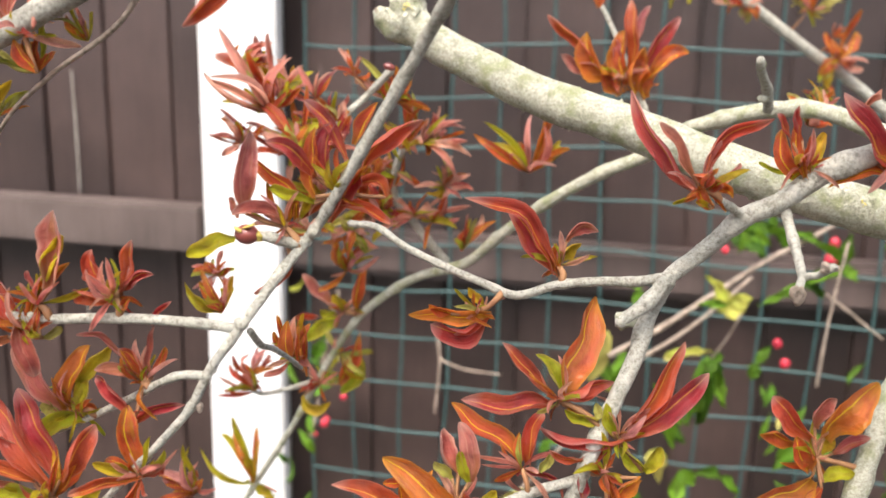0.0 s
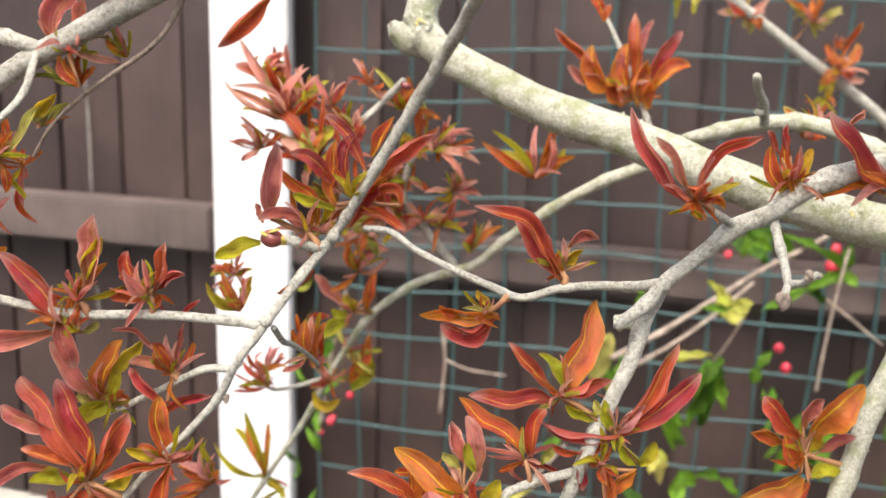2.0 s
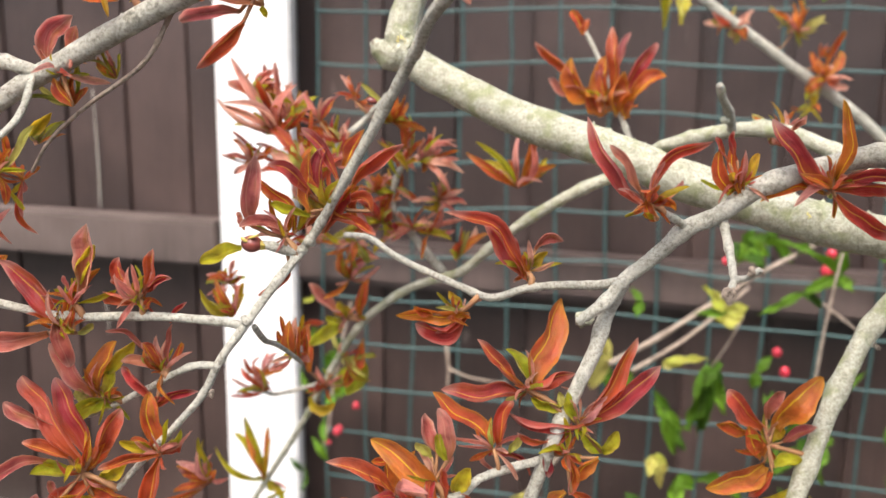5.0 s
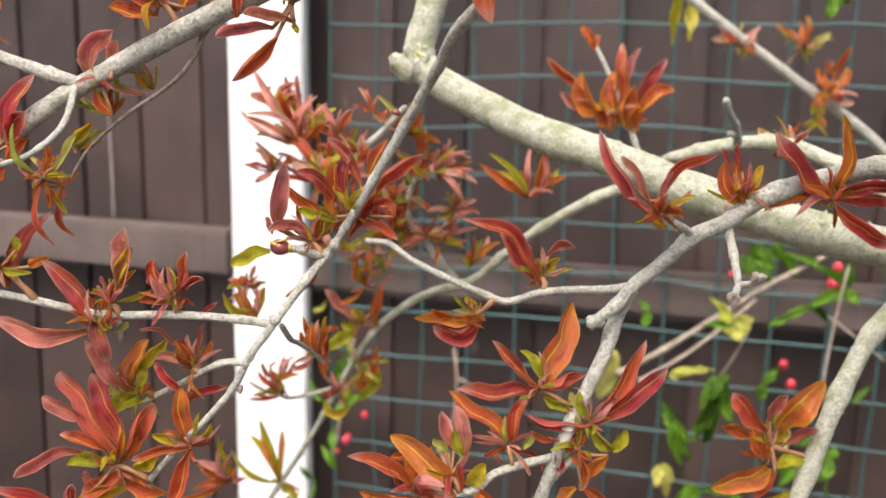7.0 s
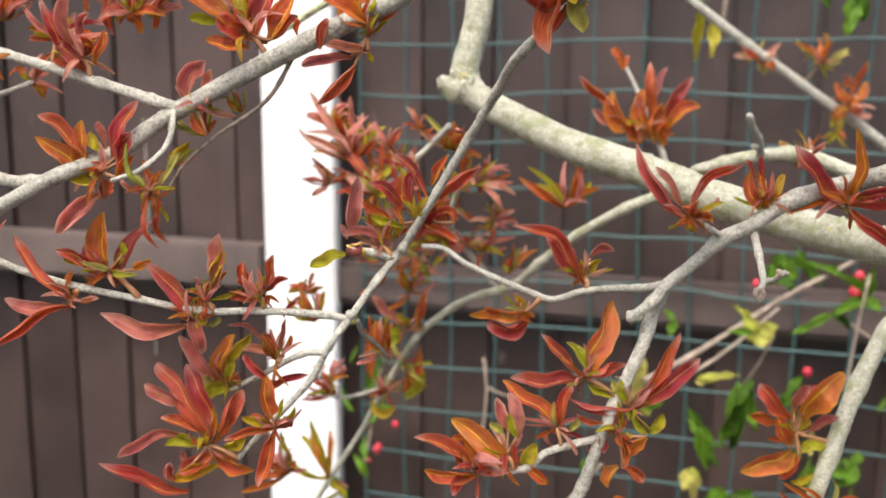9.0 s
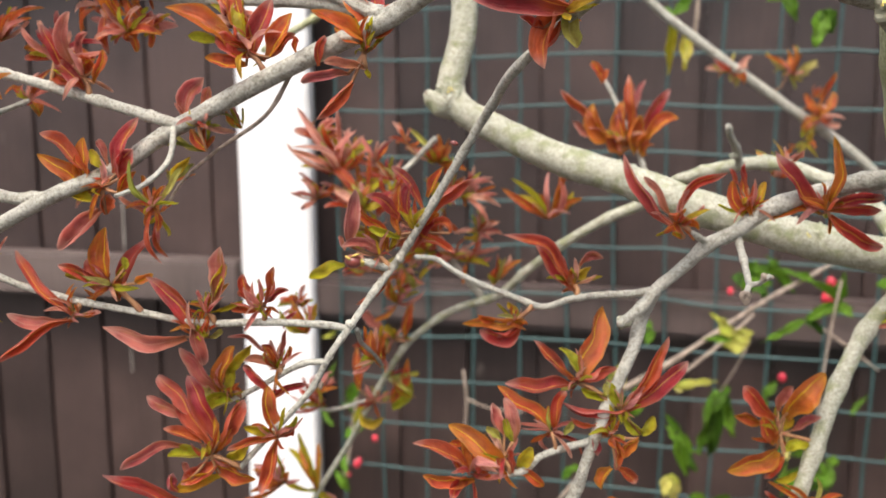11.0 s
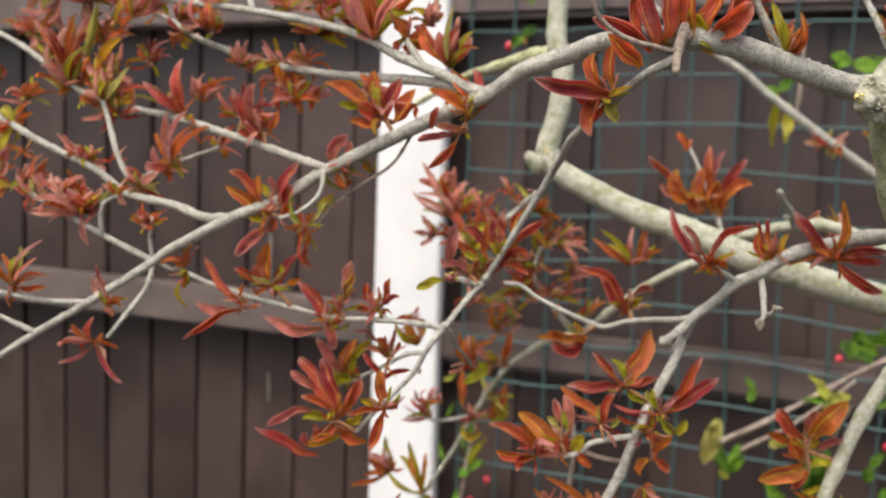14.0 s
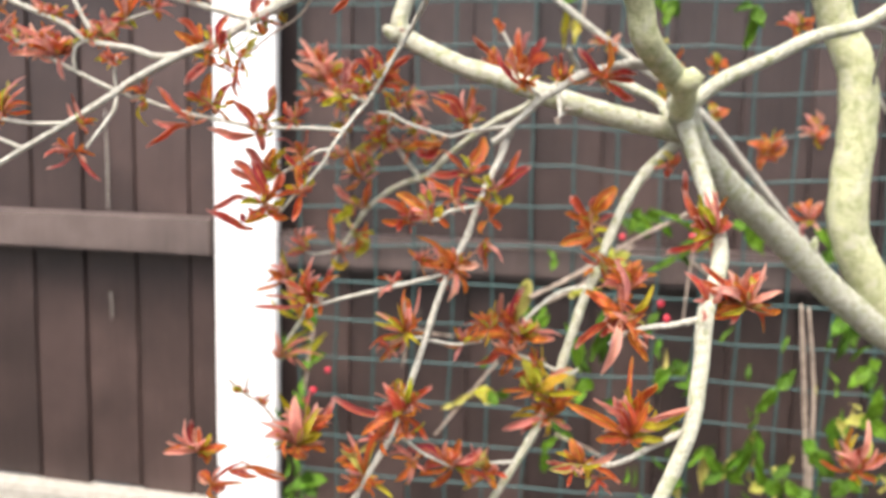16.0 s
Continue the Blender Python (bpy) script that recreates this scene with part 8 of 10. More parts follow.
far_rosette(far_stem_1, (0.1441, 0.5277, 0.8966), [("r", (-16.3, 1.7, 1.9), 6.2), ("r", (-5.8, 0.1, 9.4), 7.0), ("p", (11.5, 3.5, 9.4), 5.5), ("r", (2.7, 2.5, -9.4), 7.0), ("o", (-8.6, 2.4, -3.7), 7.0), ("r", (7.4, -0.9, -7.5), 6.2)])
far_rosette(far_stem_1, (0.1801, 0.5276, 0.8933), [("y", (-10.7, 2.4, 9.4), 5.5), ("o", (-0.9, -3.2, 18.4), 7.0), ("y", (13.3, -2.8, 9.2), 6.2), ("o", (-2.7, -1.4, 13.0), 6.2)])
far_rosette(far_stem_1, (0.1961, 0.5277, 0.8685), [("o", (-6.7, 4.3, 15.0), 8.6), ("o", (9.7, 4.3, 16.8), 9.4), ("o", (-4.5, -1.8, 7.5), 9.3), ("g", (-3.6, -2.1, -15.0), 7.8), ("r", (14.1, -2.0, -3.7), 7.0), ("o", (-9.2, -1.5, -7.5), 8.6)])
far_rosette(trunk_1, (0.2480, 0.2500, 0.6403), [("o", (-20.7, -2.3, 7.1), 4.9), ("r", (-8.9, -2.3, 19.0), 6.1), ("r", (3.9, -4.0, 16.6), 6.1), ("o", (15.0, 0.1, -6.4), 6.8), ("o", (18.2, 3.3, 10.9), 6.8), ("r", (3.8, -0.1, -8.3), 6.2), ("y", (11.5, 4.0, 17.2), 4.9), ("p", (7.2, 0.1, 30.1), 4.3)])
far_rosette(leafy_twig_2, (-0.0521, 0.1485, 0.6853), [("r", (-0.9, -5.7, 23.5), 7.4), ("r", (16.7, 3.8, 21.0), 6.0), ("p", (8.8, 4.9, 18.6), 5.5), ("o", (-9.1, -2.0, 5.8), 5.9), ("g", (10.8, -4.3, 7.1), 5.4), ("o", (3.9, -0.2, -6.5), 5.9), ("r", (-15.1, -0.2, 4.5), 4.9), ("r", (2.6, 0.0, 8.0), 7.4), ("o", (-5.4, 1.6, -3.4), 6.9), ("o", (12.8, 0.8, -2.7), 5.9)])
far_rosette(hanging_twig_1, (-0.0959, 0.1420, 0.6836), [("r", (-3.5, 2.5, 14.1), 5.4), ("p", (-14.1, -5.3, 1.1), 3.9), ("r", (6.5, -0.1, 6.8), 5.8), ("o", (12.7, 2.1, 2.7), 5.4), ("p", (-9.3, -4.3, 9.7), 4.4), ("r", (-4.5, -1.8, 3.2), 6.3), ("o", (4.8, 0.9, -5.5), 5.4)])
far_rosette(hanging_twig_1, (-0.0892, 0.1400, 0.6699), [("r", (-7.3, 1.9, 3.6), 5.8), ("r", (13.6, -4.1, 2.7), 4.3), ("o", (2.3, 0.4, -8.1), 5.8), ("r", (33.3, -6.0, 5.0), 3.9, (12.8, 0.0, 10.9)), ("r", (6.1, 0.9, -2.9), 4.9)])
far_rosette(upper_twig_4, (-0.1590, 0.1651, 0.8951), [("r", (-4.9, 0.7, 10.5), 4.4), ("r", (7.7, -2.3, 8.2), 4.0), ("p", (-5.9, -1.6, 1.9), 3.6), ("o", (4.1, 0.9, -4.1), 3.6), ("r", (-1.1, -0.3, 13.5), 4.4), ("r", (-10.8, 1.4, -2.1), 4.0)])
far_rosette(upper_twig_5, (-0.1410, 0.1754, 0.8732), [("r", (-4.2, -1.0, 7.4), 4.5), ("p", (7.2, -1.3, 5.5), 3.7), ("o", (1.6, 1.6, -5.3), 4.1), ("r", (-8.2, 0.6, 0.9), 4.5), ("r", (9.2, -0.4, -0.9), 3.7)])
far_rosette(upper_twig_5, (-0.1246, 0.1853, 0.8811), [("p", (6.8, -0.1, 4.5), 3.4), ("o", (-4.9, 0.7, 4.3), 3.8), ("r", (2.2, 0.5, -4.3), 3.4)])
far_rosette(upper_twig_6, (-0.1191, 0.1971, 0.9448), [("r", (-6.9, 2.0, 6.1), 4.4), ("r", (6.4, -0.7, 3.5), 4.7), ("p", (-2.7, 1.1, -5.4), 3.7), ("r", (2.8, 0.4, -3.7), 4.0), ("o", (-4.5, 0.9, -1.6), 3.7)])
far_rosette(upper_twig_7, (-0.1592, 0.2011, 0.9490), [("r", (-8.2, 1.4, 4.3), 4.9), ("r", (6.6, 1.4, 2.1), 4.9), ("o", (-4.3, 1.5, -5.5), 4.5), ("r", (3.9, 2.1, -5.5), 4.5), ("p", (-10.1, 0.6, -3.6), 3.7), ("r", (9.4, -0.3, -9.9), 3.7)])
far_rosette(upper_twig_7, (-0.1527, 0.1843, 0.9346), [("r", (-7.0, 1.0, -6.5), 4.4), ("o", (-11.6, 1.8, -2.5), 4.0), ("r", (8.7, -1.0, -6.9), 4.0), ("p", (4.6, -0.6, 4.6), 3.7), ("r", (-11.7, -5.1, -10.9), 3.6)])
far_rosette(upper_twig_8, (-0.0974, 0.1950, 0.9441), [("r", (-7.4, 1.0, -3.4), 5.5), ("r", (7.8, 2.6, -1.5), 5.5), ("o", (3.2, -1.0, -7.6), 4.7), ("r", (-2.2, -1.7, 5.2), 5.4), ("r", (14.0, -3.8, -9.9), 4.7), ("p", (-8.5, -0.8, 1.8), 4.0)])
far_rosette(upper_twig_8, (-0.0794, 0.1776, 0.9255), [("r", (-4.9, -1.6, 6.9), 4.5), ("r", (6.6, 2.5, 5.6), 4.9), ("o", (4.5, -2.2, -5.6), 3.8), ("g", (-5.2, -1.1, -3.6), 3.8), ("r", (12.2, -3.4, -2.3), 4.1)])
far_rosette(upper_twig_9, (-0.0637, 0.1803, 0.9377), [("r", (-7.6, 0.5, -3.3), 5.3), ("r", (7.0, 1.2, 3.6), 5.6), ("o", (2.4, -1.9, -7.3), 4.9), ("r", (10.2, -3.6, -5.9), 4.9), ("r", (-5.3, -0.5, 5.2), 5.2), ("g", (-1.9, 0.1, -5.2), 4.2), ("r", (13.7, 3.5, -1.4), 4.6)])
far_rosette(upper_twig_9, (-0.0495, 0.1613, 0.9171), [("o", (-4.4, -3.1, 6.4), 4.4), ("r", (5.9, -2.2, 4.8), 4.7), ("r", (-4.0, -1.7, -5.2), 4.0), ("o", (7.5, -1.7, -1.9), 4.0), ("p", (-1.4, -1.5, -6.9), 3.4)])
far_rosette(upper_branch_2, (-0.1011, 0.1859, 0.9116), [("p", (-8.5, 1.1, 5.8), 4.4), ("o", (6.0, 0.2, 3.8), 4.4), ("r", (-3.4, -1.6, -5.8), 4.0), ("o", (4.8, -2.2, -7.7), 4.0), ("r", (-11.1, -2.4, -3.9), 3.7), ("p", (13.2, -3.2, -2.1), 3.3)])
far_rosette(upper_branch_2, (-0.1465, 0.1991, 0.9235), [("r", (-7.0, 1.2, 6.2), 4.6), ("p", (7.2, -1.3, 3.8), 3.8), ("r", (2.0, -0.0, -6.0), 4.2), ("o", (-5.2, 1.3, -5.9), 3.8)])
far_rosette(upper_twig_2, (-0.1375, 0.1540, 0.8667), [("r", (-5.2, -0.5, 7.1), 3.9), ("r", (6.8, -1.6, 5.5), 3.6), ("o", (-2.9, 1.3, -5.5), 3.3), ("p", (-9.0, 1.9, -2.1), 3.0), ("r", (10.3, -1.5, -3.2), 2.9)])
far_rosette(upper_twig_1, (-0.1583, 0.1721, 0.8952), [("r", (-5.9, -0.1, 7.5), 4.6), ("o", (4.9, 2.3, 5.8), 4.3), ("r", (-2.0, -0.3, -5.7), 4.2), ("r", (-7.0, -2.0, -2.0), 4.2), ("p", (5.1, -1.9, -3.8), 3.5)])
far_rosette(upper_twig_2, (-0.1874, 0.1571, 0.8863), [("r", (-8.2, 2.4, 6.3), 4.3), ("o", (5.9, 1.3, 4.3), 3.9), ("r", (-1.7, -0.8, -6.3), 3.9), ("r", (-11.0, -0.3, -4.4), 4.3), ("r", (-8.6, -0.4, -10.6), 4.7)])
far_rosette(upper_twig_2, (-0.1911, 0.1505, 0.8675), [("r", (-3.3, -1.8, 8.1), 4.9), ("r", (3.0, 2.2, 6.2), 4.2), ("r", (6.3, 0.5, -1.9), 3.8), ("p", (-1.3, -1.4, -6.2), 3.8), ("o", (4.9, -2.6, -6.0), 3.4)])
far_rosette(fork_twig_6, (-0.1396, 0.1423, 0.8645), [("o", (4.2, -0.3, 3.0), 2.9), ("r", (-3.8, -0.7, 3.8), 3.3), ("r", (2.8, 0.7, -2.9), 2.9)])
far_rosette(fork_twig_1, (-0.1694, 0.1430, 0.8630), [("r", (-9.1, 0.9, 2.7), 3.3), ("r", (-2.3, 0.2, 6.8), 3.3), ("p", (5.2, -1.8, 5.0), 2.9), ("r", (-3.0, -2.0, -5.9), 2.9)])
far_rosette(far_sprig_2, (-0.0637, 0.2746, 0.8448), [("p", (-4.9, -1.5, 8.0), 2.5), ("r", (6.0, -1.6, 5.7), 3.2), ("p", (-8.7, 1.8, 2.3), 2.2), ("r", (-1.6, -0.2, 6.2), 3.2), ("p", (-6.6, 0.4, -3.9), 2.5)])
far_rosette(far_sprig_2, (-0.0364, 0.2726, 0.8444), [("r", (5.0, 3.1, 8.8), 4.0), ("p", (3.8, -1.0, 3.8), 3.6), ("r", (-3.6, -0.2, 8.8), 3.9), ("r", (7.5, -2.0, 0.4), 3.9), ("o", (1.7, 0.8, 5.3), 3.6), ("r", (-4.9, -3.0, -5.2), 4.3)])
far_rosette(back_spur_1, (-0.0292, 0.3123, 0.8305), [("r", (-6.4, 1.5, 5.8), 4.1), ("r", (5.9, 1.7, 6.1), 4.1), ("p", (10.2, 1.9, -2.0), 3.3), ("o", (2.2, -2.1, 6.5), 4.0), ("p", (-8.0, -1.6, -0.0), 3.2)])
far_rosette(back_spur_1, (-0.0357, 0.3115, 0.8120), [("p", (-8.6, 1.0, -4.8), 4.1), ("o", (-3.7, -3.0, -8.0), 4.0), ("g", (0.1, -0.6, -10.5), 3.6), ("r", (-12.4, -0.8, 3.9), 4.1), ("y", (3.9, 2.5, -8.9), 3.3), ("p", (8.4, 0.2, -6.1), 3.2)])
far_rosette(hanging_twig_1, (-0.0684, 0.2600, 0.8082), [("r", (-8.5, 1.6, -0.7), 3.4), ("p", (-5.1, -1.3, -4.4), 2.7), ("p", (3.0, 1.2, -7.4), 2.0), ("o", (-3.3, -0.5, 3.6), 3.7), ("r", (5.0, 1.4, 1.7), 2.7), ("p", (2.6, -2.4, 7.8), 3.0)])
far_rosette(back_twig_1, (-0.0282, 0.3160, 0.8218), [("p", (8.3, 1.7, -4.3), 3.7), ("r", (-3.9, -1.8, -6.2), 3.7), ("g", (6.3, -0.1, 2.3), 3.3)])
far_rosette(budding_twig_1, (-0.0668, 0.1470, 0.7042), [("r", (1.6, -0.1, 5.3), 2.5), ("r", (-3.0, -1.6, 5.1), 2.5), ("r", (2.9, 0.8, 2.5), 2.5)])
far_rosette(budding_twig_1, (-0.0767, 0.1460, 0.7106), [("r", (-4.4, -0.8, 1.2), 2.0), ("r", (-1.3, -0.7, 3.8), 2.0), ("r", (3.3, -1.1, 1.4), 2.0)])
far_rosette(upper_branch_1, (-0.1791, 0.1855, 0.9325), [("p", (12.4, -2.4, 8.1), 4.9), ("p", (16.9, -1.0, 2.0), 4.9), ("r", (5.6, 1.3, 10.8), 4.9), ("r", (-14.2, -2.2, 4.8), 4.9), ("r", (-9.3, 0.9, 5.2), 4.9), ("r", (17.5, -5.2, 6.5), 4.9), ("p", (2.4, -1.5, -13.8), 4.9), ("r", (15.0, -1.0, 2.5), 4.9), ("o", (13.0, 4.3, 4.2), 4.9)])
far_rosette(upper_branch_2, (-0.2009, 0.1873, 0.9207), [("r", (-3.5, 1.3, 6.8), 4.0), ("g", (10.3, 0.7, -1.6), 4.0), ("p", (14.9, -4.7, -2.4), 4.0), ("r", (-4.7, -0.9, 5.4), 4.0), ("r", (0.3, 0.8, 7.4), 4.0), ("r", (11.1, -2.8, 8.5), 4.0), ("p", (3.0, 0.0, -6.9), 4.0), ("r", (-8.3, -0.7, 4.8), 4.0)])
far_rosette(upper_branch_2, (-0.1616, 0.1772, 0.9045), [("p", (-3.1, -4.8, 11.1), 4.1), ("o", (-9.2, 3.2, 8.1), 4.1), ("p", (6.6, 2.2, -10.8), 4.1), ("p", (-1.0, -2.0, 7.8), 4.1), ("r", (7.1, 0.3, -3.1), 4.1), ("o", (-9.0, -1.8, -1.3), 4.1), ("r", (-5.7, -1.4, 8.8), 4.1), ("o", (3.1, -0.1, 8.9), 4.1)])
far_rosette(upper_branch_1, (-0.1419, 0.1871, 0.9256), [("o", (4.6, -1.2, 5.2), 2.9), ("r", (0.7, -1.4, 8.8), 2.9), ("o", (6.2, -1.0, 6.3), 2.9), ("r", (1.1, 0.5, 7.3), 2.9), ("r", (2.6, -1.4, 6.3), 2.9), ("p", (10.9, -2.5, 1.2), 2.9)])
far_rosette(upper_branch_2, (-0.1320, 0.1863, 0.8970), [("r", (-3.6, 1.0, 7.6), 3.3), ("p", (7.0, -1.4, 6.0), 3.3), ("p", (-4.4, 2.5, 9.3), 3.4), ("o", (8.1, 0.0, 6.6), 3.3), ("r", (1.7, 0.7, 5.7), 3.3), ("r", (1.9, -1.1, 7.0), 3.3), ("p", (3.4, 1.9, 9.7), 3.4)])
far_rosette(upper_twig_2, (-0.1636, 0.1519, 0.8624), [("p", (7.0, -3.0, 7.8), 3.2), ("r", (2.2, -1.7, 6.0), 3.2), ("o", (6.8, -2.3, 4.6), 3.2), ("p", (-6.0, 0.7, 7.1), 3.2), ("r", (-7.6, 0.9, -5.5), 3.2), ("o", (3.3, -2.2, 8.3), 3.2), ("r", (8.3, -0.9, 3.5), 3.2)])
far_rosette(upper_twig_1, (-0.1858, 0.1612, 0.8658), [("r", (10.8, 2.3, 2.7), 3.3), ("p", (-0.8, 0.2, 7.2), 3.3), ("p", (8.2, -2.6, 4.3), 3.3), ("r", (1.0, -1.5, 6.8), 3.3), ("r", (-5.8, -2.0, -2.4), 3.3), ("r", (8.4, -3.1, 8.2), 3.3)])
far_rosette(upper_branch_1, (-0.0859, 0.1783, 0.9204), [("o", (12.6, -1.3, 1.5), 3.9), ("p", (8.1, -2.9, 4.5), 3.9), ("r", (9.6, 3.0, 6.8), 3.9), ("g", (6.7, -0.7, 4.6), 3.9), ("g", (11.0, -0.4, -3.8), 3.9), ("r", (11.5, 0.7, 2.8), 3.9), ("r", (-10.1, 1.4, 2.4), 3.9), ("r", (-12.1, 2.2, 5.1), 3.9)])
far_rosette(upper_branch_1, (-0.0760, 0.1881, 0.9344), [("o", (6.8, -1.0, 5.0), 4.0), ("o", (0.1, -1.2, 7.3), 4.0), ("g", (-8.8, -1.2, 7.6), 4.0), ("r", (-9.9, -4.1, 1.0), 4.0), ("o", (1.1, -1.0, 8.8), 4.0), ("g", (9.1, 1.1, 6.5), 4.0), ("r", (-3.2, 3.1, 10.9), 4.0), ("o", (12.5, 2.1, -2.6), 4.0)])
far_rosette(upper_branch_1, (-0.0466, 0.1775, 0.9235), [("p", (4.7, 0.4, 4.5), 3.5), ("p", (2.1, 0.2, 6.0), 3.5), ("r", (2.8, -3.1, 7.6), 3.5), ("g", (-5.9, -1.4, 6.0), 3.5), ("p", (-8.5, -1.3, 0.3), 3.5), ("r", (2.1, 0.6, 8.8), 3.5), ("p", (1.0, -2.2, 6.7), 3.5)])
far_rosette(upper_branch_1, (-0.1592, 0.1865, 0.9318), [("p", (-1.0, -0.8, 6.0), 2.9), ("r", (-6.8, -0.2, 2.5), 2.9), ("p", (-6.7, 1.0, -1.4), 2.9), ("o", (-6.9, 1.2, -2.3), 2.9), ("o", (-4.5, 0.3, 7.5), 2.9), ("p", (-4.9, -1.9, -3.8), 2.9)])
far_rosette(upper_twig_7, (-0.2109, 0.1962, 0.9227), [("r", (-9.9, 1.4, 4.1), 2.9), ("r", (4.9, 1.6, 3.6), 2.9), ("g", (-2.5, -0.0, 5.3), 2.9), ("g", (6.3, -0.9, 3.1), 2.9), ("p", (-6.8, -0.4, 5.5), 2.9), ("r", (8.3, -2.8, -7.4), 2.9)])
far_rosette(upper_twig_7, (-0.1927, 0.2020, 0.9396), [("r", (-2.5, 0.8, 7.8), 3.7), ("r", (-7.2, 2.5, 6.5), 3.7), ("r", (-4.3, -0.3, 10.0), 3.7), ("g", (8.2, 1.3, 8.0), 3.7), ("p", (3.4, 1.5, 7.2), 3.7), ("p", (9.3, -2.1, 1.0), 3.7), ("o", (-12.0, 2.9, 4.8), 3.7)])
far_rosette(upper_twig_1, (-0.2005, 0.1668, 0.8701), [("p", (2.4, 0.4, 8.5), 3.2), ("r", (-2.5, -2.5, 9.3), 3.2), ("o", (-1.1, -1.9, 5.3), 3.2), ("p", (7.2, -1.4, 1.9), 3.2), ("r", (1.6, 0.1, 8.7), 3.2), ("o", (3.3, 0.6, -5.1), 3.2)])
far_rosette(upper_branch_2, (-0.0595, 0.1569, 0.8978), [("o", (-0.9, -0.9, 5.8), 3.1), ("p", (4.3, 1.5, 4.0), 3.1), ("r", (-4.8, -1.0, 5.8), 3.1), ("r", (-3.9, -0.6, 8.1), 3.1), ("p", (6.2, -2.0, 2.9), 3.1), ("r", (0.8, 2.2, 7.8), 3.1), ("r", (-0.8, -2.0, 6.8), 3.1)])
far_rosette(upper_branch_1, (-0.2047, 0.1853, 0.9396), [("g", (6.4, 2.5, 7.4), 4.0), ("p", (10.5, -0.1, 5.1), 4.0), ("r", (-5.7, 0.0, 6.0), 4.0), ("o", (-10.5, 0.0, 1.0), 4.0), ("r", (0.1, -2.2, 10.7), 4.0), ("r", (-2.1, 1.9, 8.1), 4.0), ("r", (-4.4, 2.4, 8.2), 4.0)])
far_rosette(upper_branch_2, (-0.1886, 0.1878, 0.9089), [("p", (-5.7, 1.3, 5.9), 3.6), ("r", (-2.9, 0.2, 8.1), 3.6), ("o", (8.7, -2.3, -2.2), 3.6), ("g", (-11.3, 2.0, 5.0), 3.6), ("o", (-1.6, -1.6, 8.1), 3.6), ("o", (1.8, 1.5, 6.3), 3.6), ("r", (-5.5, -2.2, 7.4), 3.6)])
far_rosette(upper_branch_2, (-0.1714, 0.1874, 0.9169), [("p", (8.7, 0.1, 4.5), 3.6), ("o", (0.7, 1.9, 10.5), 3.6), ("g", (-2.3, -2.7, 9.4), 3.6), ("r", (-6.8, -0.1, 7.3), 3.6), ("o", (13.0, -4.1, 4.9), 3.5), ("o", (-0.4, -2.3, 5.9), 3.6), ("p", (3.6, -1.7, 5.7), 3.6)])
far_rosette(upper_branch_2, (-0.1530, 0.1870, 0.9110), [("r", (5.0, 2.4, 5.9), 2.9), ("p", (6.8, 2.1, 2.9), 2.9), ("g", (2.8, 0.4, -5.2), 2.9), ("o", (-8.9, -1.7, -1.5), 2.9), ("r", (-6.4, 0.7, 7.4), 2.9), ("o", (-5.1, 1.0, 6.5), 2.9)])
far_rosette(upper_branch_1, (-0.1320, 0.1874, 0.9309), [("r", (3.5, -0.9, 6.8), 2.9), ("r", (6.9, 0.2, -5.2), 2.9), ("r", (-10.1, 1.6, 1.6), 2.9), ("g", (10.5, -3.6, 2.7), 2.9), ("r", (-3.3, -1.6, 5.1), 2.9), ("p", (0.8, -0.5, 7.5), 2.9)])
far_rosette(upper_branch_2, (-0.1172, 0.1860, 0.9104), [("r", (9.3, -2.6, 3.3), 2.9), ("p", (0.1, -0.8, 6.7), 2.9), ("r", (7.3, 0.1, 2.9), 2.9), ("o", (-5.0, -1.6, 2.1), 2.9), ("o", (-2.4, -0.2, 7.2), 2.9), ("p", (-0.9, -1.8, 8.8), 2.9)])
far_rosette(upper_branch_1, (-0.1004, 0.1881, 0.9299), [("r", (-7.2, 0.0, -0.8), 3.3), ("p", (9.6, -1.4, -0.5), 3.3), ("r", (0.2, 0.4, 6.5), 3.3), ("r", (9.3, -3.5, 4.7), 3.3), ("r", (-5.7, 0.5, 3.2), 3.3), ("p", (-7.1, -2.3, 2.4), 3.3)])
far_rosette(upper_twig_1, (-0.1951, 0.1751, 0.8965), [("r", (-1.0, 2.3, 8.5), 3.3), ("o", (7.8, 0.2, 2.7), 3.3), ("p", (-9.9, -0.6, 2.0), 3.3), ("o", (5.1, -0.7, 5.1), 3.3), ("r", (-8.4, 0.5, -7.0), 3.3), ("o", (-0.4, 0.6, 6.3), 3.3)])
far_rosette(upper_branch_1, (-0.0594, 0.1778, 0.9265), [("o", (-5.5, 0.9, 4.7), 3.5), ("p", (-5.5, 0.9, 4.9), 3.5), ("o", (-6.8, -0.4, 3.6), 3.5), ("r", (5.6, 1.9, 2.6), 3.5), ("o", (-5.2, 1.5, 6.3), 3.5), ("g", (-3.2, 1.3, 6.2), 3.5), ("r", (-5.8, -0.7, 2.9), 3.5)])
far_rosette(upper_twig_1, (-0.2062, 0.1751, 0.9024), [("g", (-6.9, -0.7, 4.4), 3.3), ("r", (-4.9, 0.0, 5.9), 3.3), ("p", (-6.2, 1.8, 5.8), 3.3), ("p", (-6.7, -0.2, 6.1), 3.3), ("r", (-2.3, -0.2, 7.4), 3.3), ("p", (-6.1, -0.6, 1.1), 3.3)])
